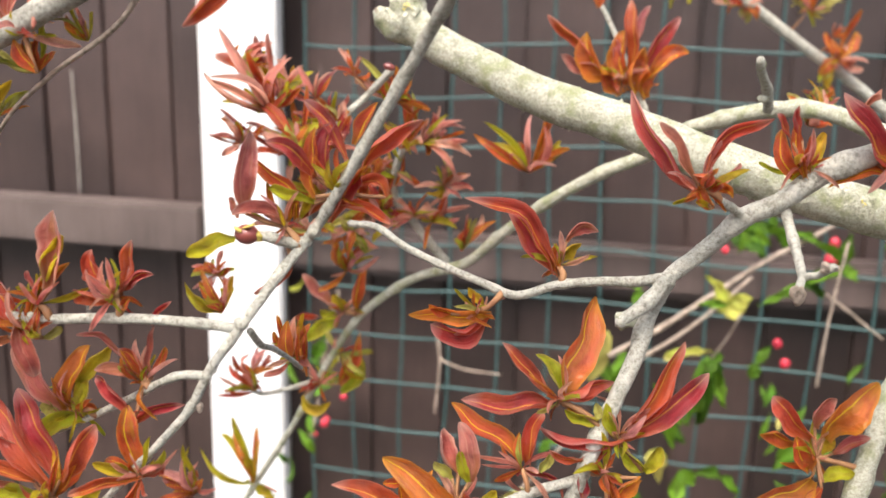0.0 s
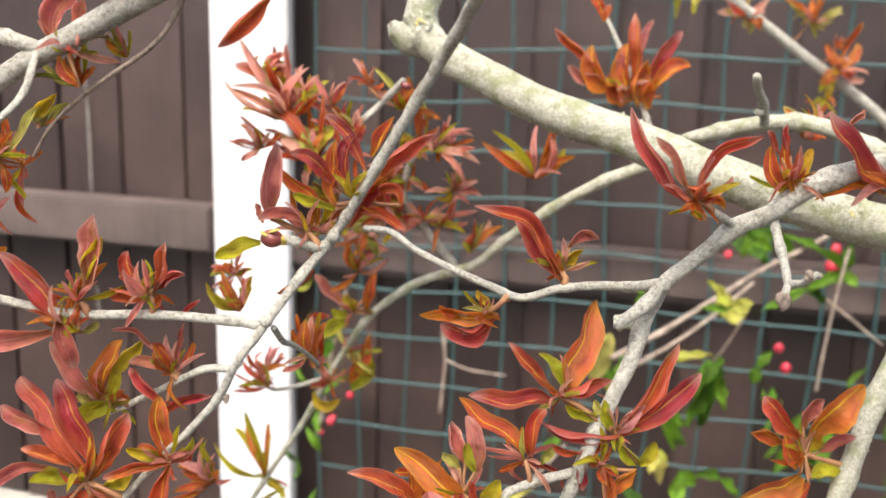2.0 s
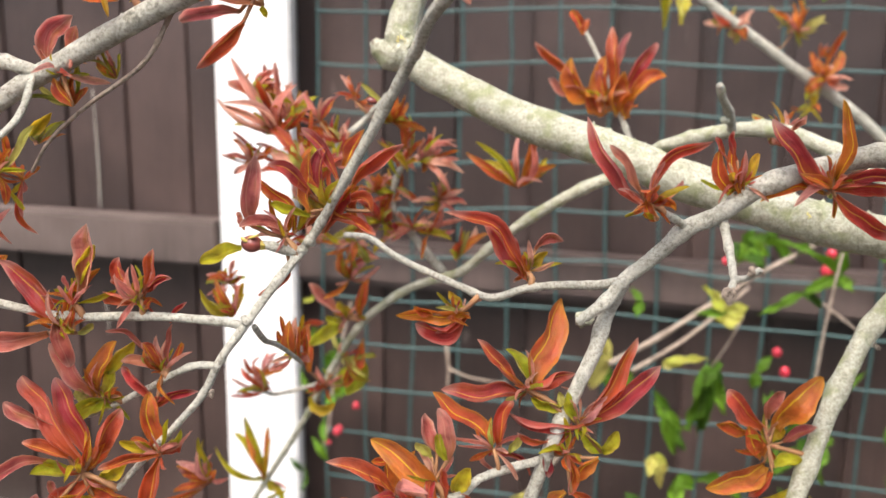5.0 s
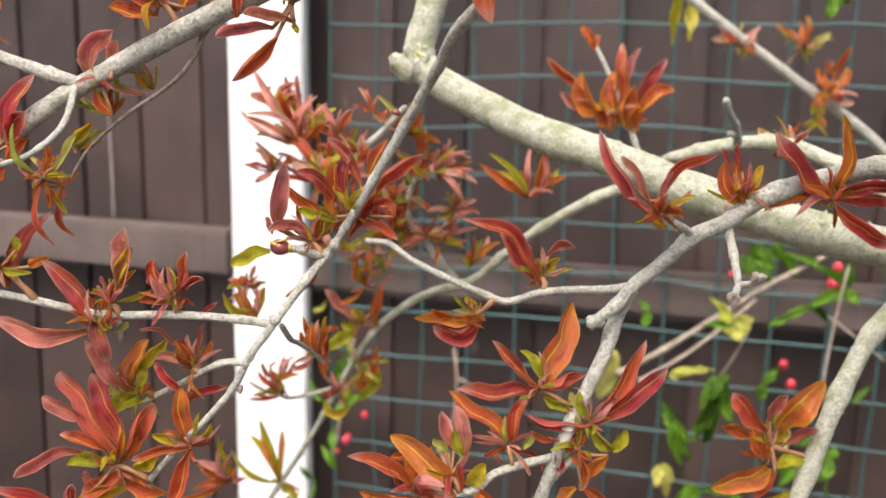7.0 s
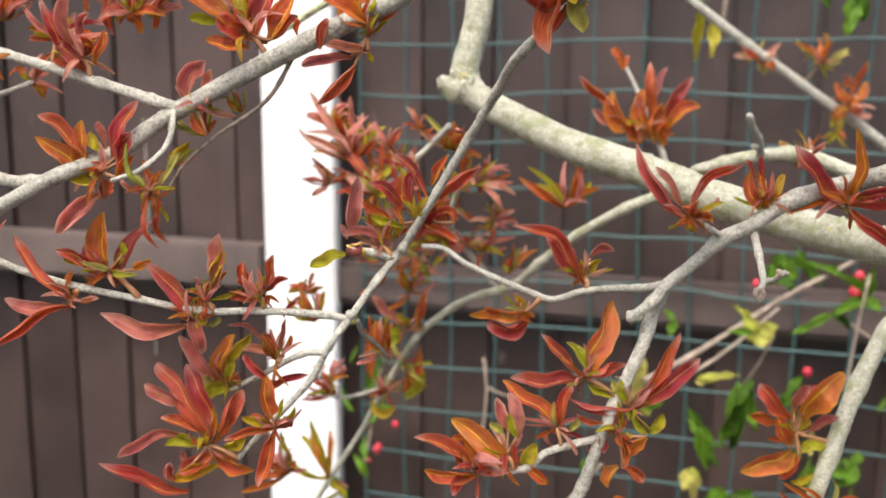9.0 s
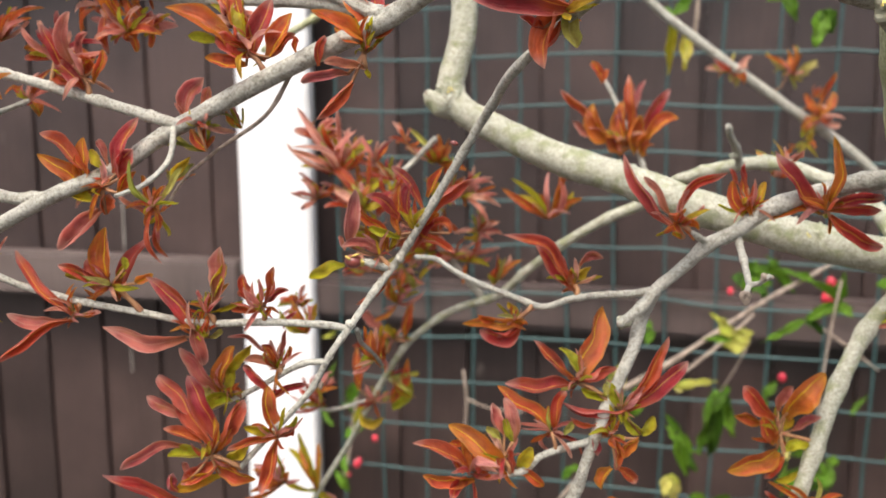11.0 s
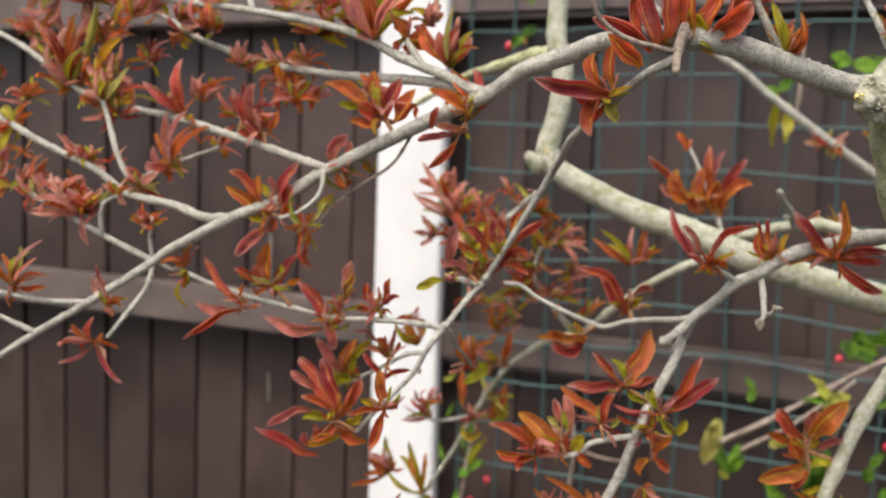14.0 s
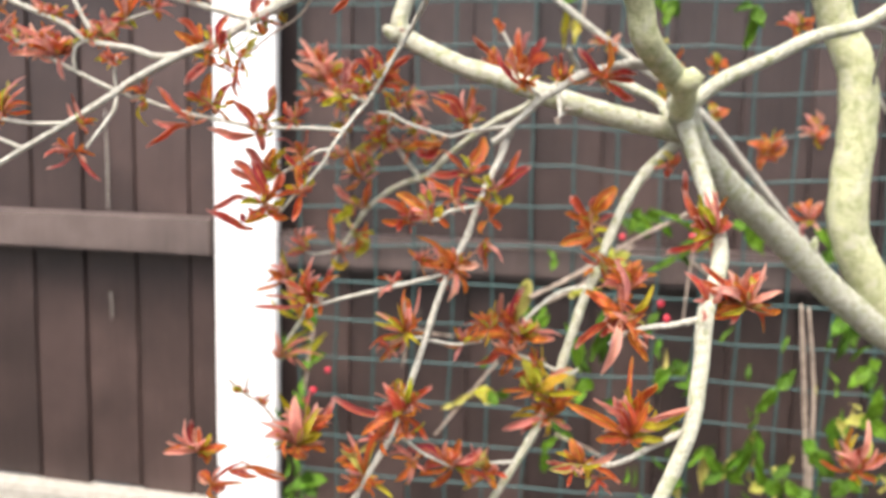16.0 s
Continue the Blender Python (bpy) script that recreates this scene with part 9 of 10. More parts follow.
far_rosette(upper_twig_2, (-0.1343, 0.1510, 0.8560), [("r", (6.2, 1.9, 3.8), 2.4), ("r", (-5.9, -1.0, 0.2), 2.4), ("o", (5.9, -2.0, 3.1), 2.4), ("r", (5.6, 0.7, -0.4), 2.4), ("r", (-3.7, 1.1, 3.3), 2.4)])
far_rosette(upper_twig_1, (-0.1564, 0.1701, 0.8912), [("r", (1.6, 1.0, 8.4), 2.8), ("p", (-5.1, 0.2, 6.2), 2.8), ("r", (-1.6, 0.7, 5.3), 2.8), ("r", (4.4, -1.3, 6.3), 2.8), ("r", (9.2, 0.2, -0.2), 2.8), ("g", (-1.7, -2.0, 5.2), 2.8)])
far_rosette(far_sprig_2, (-0.0552, 0.2916, 0.8563), [("p", (-3.6, -3.7, 11.6), 4.8), ("p", (8.6, -0.8, 6.0), 4.8), ("p", (0.4, -0.4, 9.9), 4.8), ("o", (-8.4, -1.0, 2.7), 4.8), ("g", (9.2, -4.5, 9.5), 4.8), ("p", (-4.1, 1.1, 11.5), 4.8), ("p", (0.5, -0.3, 13.9), 4.8)])
far_rosette(far_sprig_2, (-0.0357, 0.2809, 0.8485), [("o", (-9.4, -2.7, 7.8), 4.1), ("p", (1.4, -1.5, 8.8), 4.1), ("o", (-10.1, -1.4, 7.8), 4.1), ("o", (0.4, -1.6, 7.3), 4.1), ("r", (-11.1, -4.2, 5.3), 4.1), ("r", (-7.6, 2.8, 8.9), 4.1), ("p", (-3.8, 2.3, 7.7), 4.1)])
far_rosette(far_sprig_2, (-0.0648, 0.2821, 0.8652), [("r", (8.6, 0.7, 5.3), 4.1), ("g", (12.4, 2.7, -1.3), 4.1), ("p", (6.4, -1.0, 9.1), 4.1), ("p", (8.5, 2.1, 9.0), 4.1), ("o", (-0.9, -1.8, 7.8), 4.1), ("p", (-9.0, 1.3, 4.8), 4.1)])
far_rosette(back_spur_1, (-0.0212, 0.3027, 0.8562), [("o", (-10.9, 0.1, 5.6), 3.9), ("r", (-5.2, 1.8, 6.0), 3.9), ("o", (-0.2, -3.4, 10.6), 3.9), ("o", (11.3, 1.8, -2.7), 3.9), ("o", (1.3, -2.3, 7.5), 3.9), ("g", (-7.7, -0.1, 4.0), 3.9)])
far_rosette(back_spur_1, (-0.0442, 0.3019, 0.8245), [("r", (-2.7, 3.0, 10.9), 3.9), ("p", (-3.6, -3.2, 7.5), 3.9), ("o", (-9.8, -2.3, 4.2), 3.9), ("r", (-7.9, -1.9, 7.1), 3.9), ("r", (-12.1, -2.0, -1.0), 3.9), ("p", (-1.7, -3.2, 9.4), 3.9)])
far_rosette(hanging_twig_1, (-0.0614, 0.2400, 0.8028), [("o", (-6.7, 2.4, 7.8), 3.7), ("g", (-9.0, -1.9, 6.3), 3.7), ("r", (-3.0, -0.3, 6.0), 3.7), ("r", (2.7, 1.9, 6.7), 3.7), ("r", (0.1, 2.8, 9.5), 3.7), ("g", (-2.7, -0.4, 7.1), 3.7)])
far_rosette(back_twig_1, (-0.0394, 0.3195, 0.7960), [("o", (-3.8, -2.6, 10.3), 4.1), ("p", (10.9, -2.1, 5.0), 4.1), ("o", (-5.9, 1.8, 4.6), 4.1), ("o", (-3.8, 2.6, 10.6), 4.1), ("o", (-9.6, -3.1, -7.2), 4.1), ("r", (6.4, 2.2, 9.7), 4.1)])
far_rosette(back_twig_1, (-0.0528, 0.3200, 0.8096), [("r", (-10.0, -1.4, 0.4), 3.4), ("p", (-2.9, -0.5, 8.7), 3.4), ("o", (7.2, -1.9, 0.2), 3.4), ("p", (5.6, 1.4, 3.0), 3.4), ("p", (-3.1, 1.9, 5.6), 3.4)])
far_rosette(low_limb_1, (0.0540, 0.1898, 0.7279), [("o", (4.6, -2.0, 7.3), 4.6), ("p", (-14.1, 0.7, 4.4), 4.6), ("p", (-6.9, -2.7, 9.1), 4.6), ("p", (7.4, 2.0, 5.2), 4.6), ("o", (10.3, -3.8, 0.8), 4.6), ("p", (-9.1, -3.6, 8.5), 4.6), ("p", (15.2, 1.7, 0.1), 4.6), ("r", (2.4, -1.7, 10.2), 4.6)])
far_rosette(low_limb_1, (0.0351, 0.1860, 0.7318), [("o", (-1.3, 2.0, 7.9), 3.8), ("g", (1.1, 2.5, 11.2), 3.8), ("o", (-8.5, 1.3, 8.8), 3.8), ("r", (-12.3, -3.5, 0.6), 3.8), ("o", (4.4, 1.0, 9.7), 3.8), ("r", (10.5, 3.1, -7.6), 3.8)])
far_rosette(drooping_branch_1, (-0.0034, 0.1535, 0.7036), [("g", (-3.7, -1.0, 13.0), 4.2), ("g", (-6.5, -2.9, -5.0), 4.2), ("g", (2.6, -3.0, 13.9), 4.2), ("o", (4.3, -1.4, 7.1), 4.2), ("p", (-11.5, 1.2, -0.9), 4.2), ("o", (-7.3, -2.1, 5.1), 4.2), ("o", (-8.0, -2.3, 4.4), 4.2), ("o", (-8.7, -2.3, 6.6), 4.2)])
far_rosette(low_limb_1, (0.0682, 0.1850, 0.6941), [("o", (9.1, 0.7, 4.2), 3.8), ("r", (4.0, 1.7, 9.9), 3.8), ("r", (6.3, -1.1, 6.2), 3.8), ("o", (5.0, 0.6, 7.0), 3.8), ("o", (9.9, 2.5, 5.8), 3.8), ("r", (-5.5, 0.2, 8.5), 3.8), ("p", (-2.4, -2.7, 12.7), 3.8)])
far_rosette(leafy_twig_10, (0.0903, 0.1217, 0.7661), [("o", (1.3, -1.6, 9.1), 4.0), ("r", (7.9, 2.6, 6.8), 4.1), ("p", (-8.1, 0.9, 8.8), 4.1), ("o", (-10.5, -2.2, 5.9), 4.0), ("p", (-10.9, 0.6, 2.2), 4.1), ("p", (-9.5, -3.0, 4.0), 4.0)])
far_rosette(leafy_twig_11, (0.0879, 0.0945, 0.7172), [("g", (-1.8, 3.9, 12.0), 4.0), ("r", (13.7, -1.1, -0.1), 4.0), ("p", (9.5, -0.2, 1.4), 4.0), ("g", (8.8, -0.2, 6.1), 4.0), ("p", (-8.0, -3.4, 7.7), 4.0), ("p", (-2.6, 0.3, 11.0), 4.0), ("r", (-4.6, -1.8, 9.4), 4.0)])
far_rosette(down_limb_1, (0.1403, 0.1254, 0.7588), [("g", (-6.0, -2.3, 10.4), 5.0), ("g", (1.2, 2.4, 14.2), 5.0), ("p", (-0.7, -5.1, 17.0), 5.0), ("p", (-14.6, -2.9, 8.4), 5.0), ("o", (-15.0, 2.3, 5.5), 5.0), ("r", (-3.4, -2.6, 12.6), 5.0), ("o", (14.3, -3.0, -0.4), 5.0), ("o", (-13.8, -0.1, -5.3), 5.0), ("p", (13.2, -4.2, 8.0), 5.0), ("p", (-6.0, 2.7, 8.8), 5.0)])
far_rosette(down_limb_1, (0.1320, 0.1487, 0.7863), [("r", (-11.5, 4.5, 7.5), 4.6), ("g", (-8.8, -5.4, 14.2), 4.5), ("r", (-8.9, -0.8, 8.3), 4.6), ("p", (-1.2, 1.8, 13.7), 4.6), ("o", (5.1, -1.1, 7.7), 4.6), ("g", (-9.2, 2.6, 2.0), 4.6), ("g", (-9.4, -0.4, -3.2), 4.6), ("r", (-9.8, -3.2, -8.2), 4.6)])
far_rosette(leafy_twig_2, (-0.0493, 0.1489, 0.6927), [("p", (-5.8, -0.0, 13.3), 4.4), ("r", (-10.3, 0.7, 6.8), 4.4), ("o", (-9.4, -1.3, -1.5), 4.4), ("r", (-8.6, 0.9, 10.2), 4.4), ("g", (5.5, 1.4, 6.8), 4.4), ("p", (-8.8, -0.3, 4.4), 4.4), ("o", (13.3, -0.6, 7.7), 4.4), ("p", (11.8, 2.5, 3.8), 4.4)])
far_rosette(leafy_twig_2, (-0.0494, 0.1520, 0.7556), [("r", (6.3, 0.6, 3.3), 3.5), ("p", (3.4, -0.3, 10.4), 3.5), ("g", (-0.6, 2.4, 8.7), 3.5), ("p", (-7.7, -2.1, 1.7), 3.5), ("o", (8.6, 1.5, 4.8), 3.5), ("g", (11.3, -3.0, -1.0), 3.5), ("o", (4.5, 0.3, 6.0), 3.5)])
far_rosette(leafy_twig_4, (0.0188, 0.1657, 0.7657), [("o", (-3.4, 0.6, -5.2), 3.1), ("r", (4.9, 0.1, 3.8), 3.1), ("p", (6.8, 1.7, -4.6), 3.1), ("o", (-10.4, -2.7, 1.7), 3.1), ("p", (-2.9, -2.0, 6.8), 3.1), ("r", (6.0, -3.6, 8.1), 3.1)])
far_rosette(far_stem_1, (0.2709, 0.4984, 0.8135), [("p", (-7.8, -0.4, -7.1), 5.3), ("g", (-9.9, -1.1, 8.8), 5.3), ("g", (12.3, -1.1, 4.1), 5.3), ("r", (-6.4, -2.9, 13.7), 5.3), ("p", (17.4, 2.8, 4.4), 5.3), ("o", (9.3, -5.4, 11.7), 5.3)])
far_rosette(far_stem_1, (0.3260, 0.5447, 0.8326), [("p", (8.2, 2.6, 8.5), 5.7), ("r", (12.1, 0.1, -2.2), 5.6), ("o", (-6.5, -0.1, 10.7), 5.6), ("p", (-8.9, 2.4, 11.6), 5.7), ("p", (-0.1, -2.7, 12.1), 5.6), ("g", (3.4, -2.8, 8.9), 5.6)])


def spray(branch, foot, centre, reach, colours, count):
    """A side shoot that springs from foot and opens a loose rosette about centre; reach in millimetres."""
    foot, centre = Vector(foot), Vector(centre)
    base = centre + (foot - centre).normalized() * min((foot - centre).length, reach * 0.00045)
    if (base - foot).length > 0.0015:
        v, f = tube([foot, (foot + base) / 2 + Vector((0.0005, -0.0008, -0.0006)), base], [0.0006, 0.0005, 0.0004], 0.002, 7, 0.12, 0.006, count)
        child("shoot", mesh_of("shoot", v, f, STALK), branch, "short reddish leaf shoot")
    axis = (centre - foot + Vector((0, -0.003, 0.004))).normalized()
    grown = []
    for n in range(count):
        around = Vector([leaf_rnd.gauss(0, 1) for _ in range(3)]).normalized()
        way = (axis * leaf_rnd.uniform(0.1, 0.9) + around).normalized()
        size = reach * leaf_rnd.uniform(0.75, 1.35)
        grown.append((colours[n % len(colours)], tuple(way * size), size * leaf_rnd.uniform(0.20, 0.30)))
    for colour, m in leaves_of(base, grown):
        colour = leaf_rnd.choice("kkro") if colour in "rp" else colour
        child("leaf", blade(colour, leaf_rnd.randrange(len(SHAPES))), branch, m=m)
    tagged(child("leaf_tuft", joined_leaves(base, small_leaves(grown, 6, 0.3, 0.6)), branch), kind="stuff")


spray(far_sprig_2, (-0.0369, 0.2799, 0.8505), (-0.0453, 0.2813, 0.8609), 9.6, "rrp", 7)
spray(far_sprig_2, (-0.0277, 0.2902, 0.8594), (-0.0356, 0.2913, 0.8671), 9.8, "pr", 7)
spray(back_spur_1, (-0.0196, 0.3133, 0.8396), (-0.0218, 0.3134, 0.8401), 12.0, "rpo", 7)
spray(back_spur_1, (-0.0224, 0.3143, 0.8319), (-0.0217, 0.3142, 0.8316), 8.6, "gpo", 7)
spray(back_spur_1, (-0.0138, 0.3203, 0.8108), (-0.0063, 0.3210, 0.8164), 10.5, "org", 7)
spray(far_sprig_1, (-0.0735, 0.3171, 0.7508), (-0.0738, 0.3185, 0.7608), 9.9, "r", 7)
spray(back_twig_1, (-0.0458, 0.3327, 0.7619), (-0.0398, 0.3321, 0.7580), 10.8, "yg", 7)
spray(leafy_twig_1, (-0.0038, 0.1562, 0.7889), (-0.0042, 0.1565, 0.7913), 10.1, "rp", 9)
spray(leafy_twig_1, (0.0177, 0.1606, 0.7935), (0.0159, 0.1617, 0.8015), 7.7, "rp", 7)
spray(leafy_twig_2, (-0.0101, 0.1588, 0.7578), (-0.0116, 0.1595, 0.7623), 7.7, "rp", 11)
spray(leafy_twig_2, (0.0047, 0.1609, 0.7615), (0.0011, 0.1623, 0.7713), 9.1, "p", 11)
spray(leafy_twig_3, (-0.0041, 0.1558, 0.7362), (-0.0047, 0.1566, 0.7421), 10.3, "og", 9)
spray(leafy_twig_3, (-0.0041, 0.1558, 0.7362), (-0.0134, 0.1548, 0.7291), 6.4, "rp", 11)
spray(leafy_twig_4, (0.0240, 0.1685, 0.7296), (0.0228, 0.1692, 0.7345), 9.3, "opg", 11)
spray(leafy_twig_8, (0.0483, 0.1863, 0.7209), (0.0456, 0.1858, 0.7170), 12.5, "rpo", 13)
spray(leafy_twig_8, (0.0604, 0.1878, 0.7163), (0.0584, 0.1871, 0.7112), 11.1, "og", 13)
spray(drooping_branch_1, (-0.0178, 0.1511, 0.6749), (-0.0309, 0.1520, 0.6815), 9.1, "oyo", 11)
spray(drooping_branch_1, (-0.0115, 0.1528, 0.6856), (-0.0180, 0.1533, 0.6894), 9.1, "op", 11)
spray(leafy_twig_5, (-0.0039, 0.1545, 0.6880), (0.0001, 0.1551, 0.6919), 9.1, "ro", 11)
spray(leafy_twig_5, (0.0037, 0.1574, 0.6805), (-0.0023, 0.1563, 0.6723), 10.5, "op", 13)
spray(leafy_twig_5, (0.0176, 0.1627, 0.6717), (0.0162, 0.1625, 0.6704), 13.4, "op", 9)
spray(leafy_twig_9, (0.0271, 0.1774, 0.6664), (0.0274, 0.1768, 0.6622), 8.3, "oy", 11)
spray(low_limb_1, (0.0899, 0.1979, 0.7644), (0.0983, 0.1974, 0.7612), 11.2, "oyo", 9)
spray(leafy_twig_10, (0.0926, 0.1163, 0.7498), (0.0912, 0.1177, 0.7598), 9.3, "o", 5)
spray(leafy_twig_10, (0.0889, 0.1162, 0.7484), (0.0904, 0.1158, 0.7460), 9.3, "ro", 9)
spray(down_limb_1, (0.1242, 0.1256, 0.7580), (0.1286, 0.1254, 0.7567), 13.1, "rp", 5)
spray(leafy_twig_11, (0.0714, 0.0925, 0.6999), (0.0624, 0.0926, 0.7006), 8.9, "rp", 5)
spray(leafy_twig_11, (0.0761, 0.0928, 0.7000), (0.0761, 0.0917, 0.6919), 6.7, "r", 7)
spray(upper_branch_1, (-0.1877, 0.1851, 0.9376), (-0.1904, 0.1840, 0.9278), 13.3, "rp", 5)
spray(upper_branch_1, (-0.1733, 0.1835, 0.9359), (-0.1735, 0.1832, 0.9319), 11.0, "rp", 5)
spray(upper_twig_1, (-0.1877, 0.1757, 0.9086), (-0.1778, 0.1777, 0.9204), 8.7, "rp", 9)
spray(upper_branch_2, (-0.1749, 0.2053, 0.9371), (-0.1795, 0.2036, 0.9236), 9.3, "r", 5)
spray(upper_twig_1, (-0.1741, 0.1740, 0.9001), (-0.1699, 0.1749, 0.9051), 8.7, "rp", 9)
spray(upper_branch_1, (-0.1877, 0.1851, 0.9376), (-0.1993, 0.1834, 0.9321), 7.8, "o", 7)
spray(upper_branch_2, (-0.1597, 0.2033, 0.9312), (-0.1597, 0.2032, 0.9303), 6.9, "p", 7)
spray(upper_twig_1, (-0.1358, 0.1678, 0.8914), (-0.1356, 0.1684, 0.8983), 5.3, "p", 7)
spray(upper_twig_1, (-0.1080, 0.1632, 0.8845), (-0.1060, 0.1644, 0.8960), 9.3, "rp", 5)
spray(upper_branch_2, (-0.1003, 0.1850, 0.9101), (-0.1016, 0.1841, 0.9015), 9.8, "op", 5)
spray(upper_twig_1, (-0.1288, 0.1666, 0.8899), (-0.1284, 0.1665, 0.8878), 9.4, "ro", 5)
spray(upper_branch_2, (-0.0918, 0.1825, 0.9087), (-0.0901, 0.1832, 0.9143), 7.5, "op", 7)
spray(upper_twig_2, (-0.1798, 0.1564, 0.8822), (-0.1843, 0.1553, 0.8747), 6.2, "o", 7)
spray(fork_twig_1, (-0.1643, 0.1430, 0.8602), (-0.1629, 0.1436, 0.8650), 8.0, "p", 5)
spray(fork_twig_6, (-0.1459, 0.1436, 0.8602), (-0.1502, 0.1432, 0.8612), 7.9, "op", 5)
spray(upper_twig_4, (-0.1481, 0.1572, 0.8768), (-0.1503, 0.1568, 0.8750), 5.1, "r", 7)
spray(upper_twig_2, (-0.1634, 0.1559, 0.8754), (-0.1629, 0.1561, 0.8770), 4.1, "o", 7)
spray(upper_branch_1, (-0.1214, 0.1762, 0.9297), (-0.1209, 0.1767, 0.9347), 7.4, "rp", 7)
spray(upper_twig_8, (-0.0966, 0.1935, 0.9434), (-0.1039, 0.1924, 0.9393), 8.8, "r", 9)
spray(upper_branch_1, (-0.1344, 0.1784, 0.9313), (-0.1329, 0.1790, 0.9373), 7.5, "p", 7)
spray(far_stem_1, (0.1967, 0.5343, 0.8640), (0.1901, 0.5310, 0.8496), 10.0, "gyo", 8)
spray(far_stem_1, (0.1860, 0.5335, 0.8709), (0.1983, 0.5368, 0.8835), 9.0, "orp", 7)
spray(far_stem_1, (0.1689, 0.5316, 0.8825), (0.1823, 0.5354, 0.8976), 9.0, "gop", 7)
spray(drooping_branch_1, (0.0167, 0.1631, 0.7671), (0.0140, 0.1634, 0.7688), 7.0, "or", 6)
spray(drooping_branch_1, (0.0180, 0.1635, 0.7700), (0.0218, 0.1634, 0.7690), 5.8, "rp", 6)
spray(leafy_twig_4, (0.0318, 0.1726, 0.7301), (0.0361, 0.1739, 0.7392), 8.4, "og", 6)
spray(leafy_twig_6, (0.0506, 0.1885, 0.7321), (0.0481, 0.1887, 0.7334), 12.5, "prog", 6)
spray(budding_twig_1, (-0.0564, 0.1483, 0.6889), (-0.0512, 0.1489, 0.6929), 11.6, "rpo", 6)
spray(drooping_branch_1, (-0.0225, 0.1499, 0.6667), (-0.0280, 0.1502, 0.6687), 8.2, "orp", 6)
spray(drooping_branch_1, (-0.0046, 0.1548, 0.7031), (-0.0106, 0.1551, 0.7052), 10.5, "orp", 6)
spray(drooping_branch_1, (-0.0039, 0.1550, 0.7053), (0.0025, 0.1546, 0.7029), 8.2, "rp", 6)
spray(leafy_twig_9, (0.0355, 0.1804, 0.6666), (0.0358, 0.1800, 0.6641), 7.5, "rp", 6)
spray(low_limb_1, (0.0629, 0.1886, 0.6878), (0.0636, 0.1886, 0.6878), 11.4, "ro", 6)
spray(low_limb_1, (0.0683, 0.1901, 0.7021), (0.0660, 0.1900, 0.7019), 8.8, "ro", 6)


# ---- buds, stubs, knobs and lichen on the shrub ----
def lump(name, centre, size, mat, parent, label="", turn=(0, 0, 0), rough=0.18, grain=120.0, rings=9):
    bm = bmesh.new()
    bmesh.ops.create_uvsphere(bm, u_segments=max(14, rings + rings // 2), v_segments=rings, radius=1)
    c = Vector(centre)
    rot = Euler([radians(a) for a in turn]).to_matrix()
    for v in bm.verts:
        p = rot @ Vector((v.co.x * size[0], v.co.y * size[1], v.co.z * size[2]))
        v.co = c + p * (1 + rough * noise.noise((c + p) * grain) + 0.45 * rough * noise.noise((c + p) * grain * 2.6))
    return child(name, bm_mesh(name, bm, mat, True), parent, label)


def lichen_crust(parent, centre, size, count, flake, mat, seed, label):
    """Small scales of lichen scattered over the side of a swelling."""
    rnd = random.Random(seed)
    verts, faces = [], []
    for _ in range(count):
        d = Vector((rnd.gauss(0, 1), rnd.gauss(-0.5, 0.8), rnd.gauss(0.1, 1))).normalized()
        p = Vector(centre) + Vector((d.x * size[0], d.y * size[1], d.z * size[2])) * rnd.uniform(0.97, 1.04)
        a = d.orthogonal().normalized()
        b = d.cross(a)
        r = flake * rnd.uniform(0.5, 1.4)
        n, start = 7, len(verts)
        for ring, up in ((1.0, -0.35), (0.8, 0.3)):
            for k in range(n):
                w = 2 * math.pi * k / n
                reach = r * ring * rnd.uniform(0.65, 1.25)
                verts.append(p + a * reach * math.cos(w) + b * reach * math.sin(w) + d * flake * (up + rnd.uniform(-0.12, 0.2)))
        verts.append(p + d * flake * rnd.uniform(-0.05, 0.3))
        for k in range(n):
            q = (k + 1) % n
            faces.append((start + k, start + q, start + n + q, start + n + k))
            faces.append((start + n + k, start + n + q, start + 2 * n))
    tagged(child("lichen_crust", mesh_of("lichen_crust", verts, faces, mat, False), parent, label), kind="stuff")


lump("bud", (-0.0312, 0.1515, 0.8432), (0.0021, 0.0018, 0.0017), BUD, stalk_1, "glossy maroon flower bud", rough=0.08)
lump("shoot_tip", (-0.0070, 0.1471, 0.8713), (0.0010, 0.0007, 0.0006), BUD, hanging_twig_1, "small crimson shoot tip", turn=(0, 20, 0), rough=0.2, grain=500.0)
lump("knob", (0.0934, 0.1415, 0.9047), (0.0086, 0.0065, 0.0080), LICHEN_GREY, upright_limb_1, "swollen pruned knob crusted with lichen", rough=0.4, grain=160.0, rings=16)
lump("knob_crust", (0.0848, 0.1322, 0.8999), (0.0058, 0.0045, 0.0060), LICHEN_GREY, upright_limb_1, "grey-green crust of lichen", rough=0.55, grain=330.0, rings=18)
lump("joint", (0.1330, 0.2255, 0.8406), (0.0065, 0.0065, 0.0090), BARK_PALE, main_limb_1, "thickened joint of the limbs", rough=0.3, grain=170.0, rings=16)
lump("limb_stub", (-0.0177, 0.2600, 0.8790), (0.0065, 0.0040, 0.0032), BARK_PALE, arching_limb_1, "broken stub at the bend", turn=(0, 40, 0), rough=0.35, grain=300.0, rings=12)
lump("limb_stub", (-0.0209, 0.2600, 0.8823), (0.0022, 0.0012, 0.0011), BARK_DEAD, arching_limb_1, "", turn=(0, 30, 0), rough=0.4, grain=500.0)
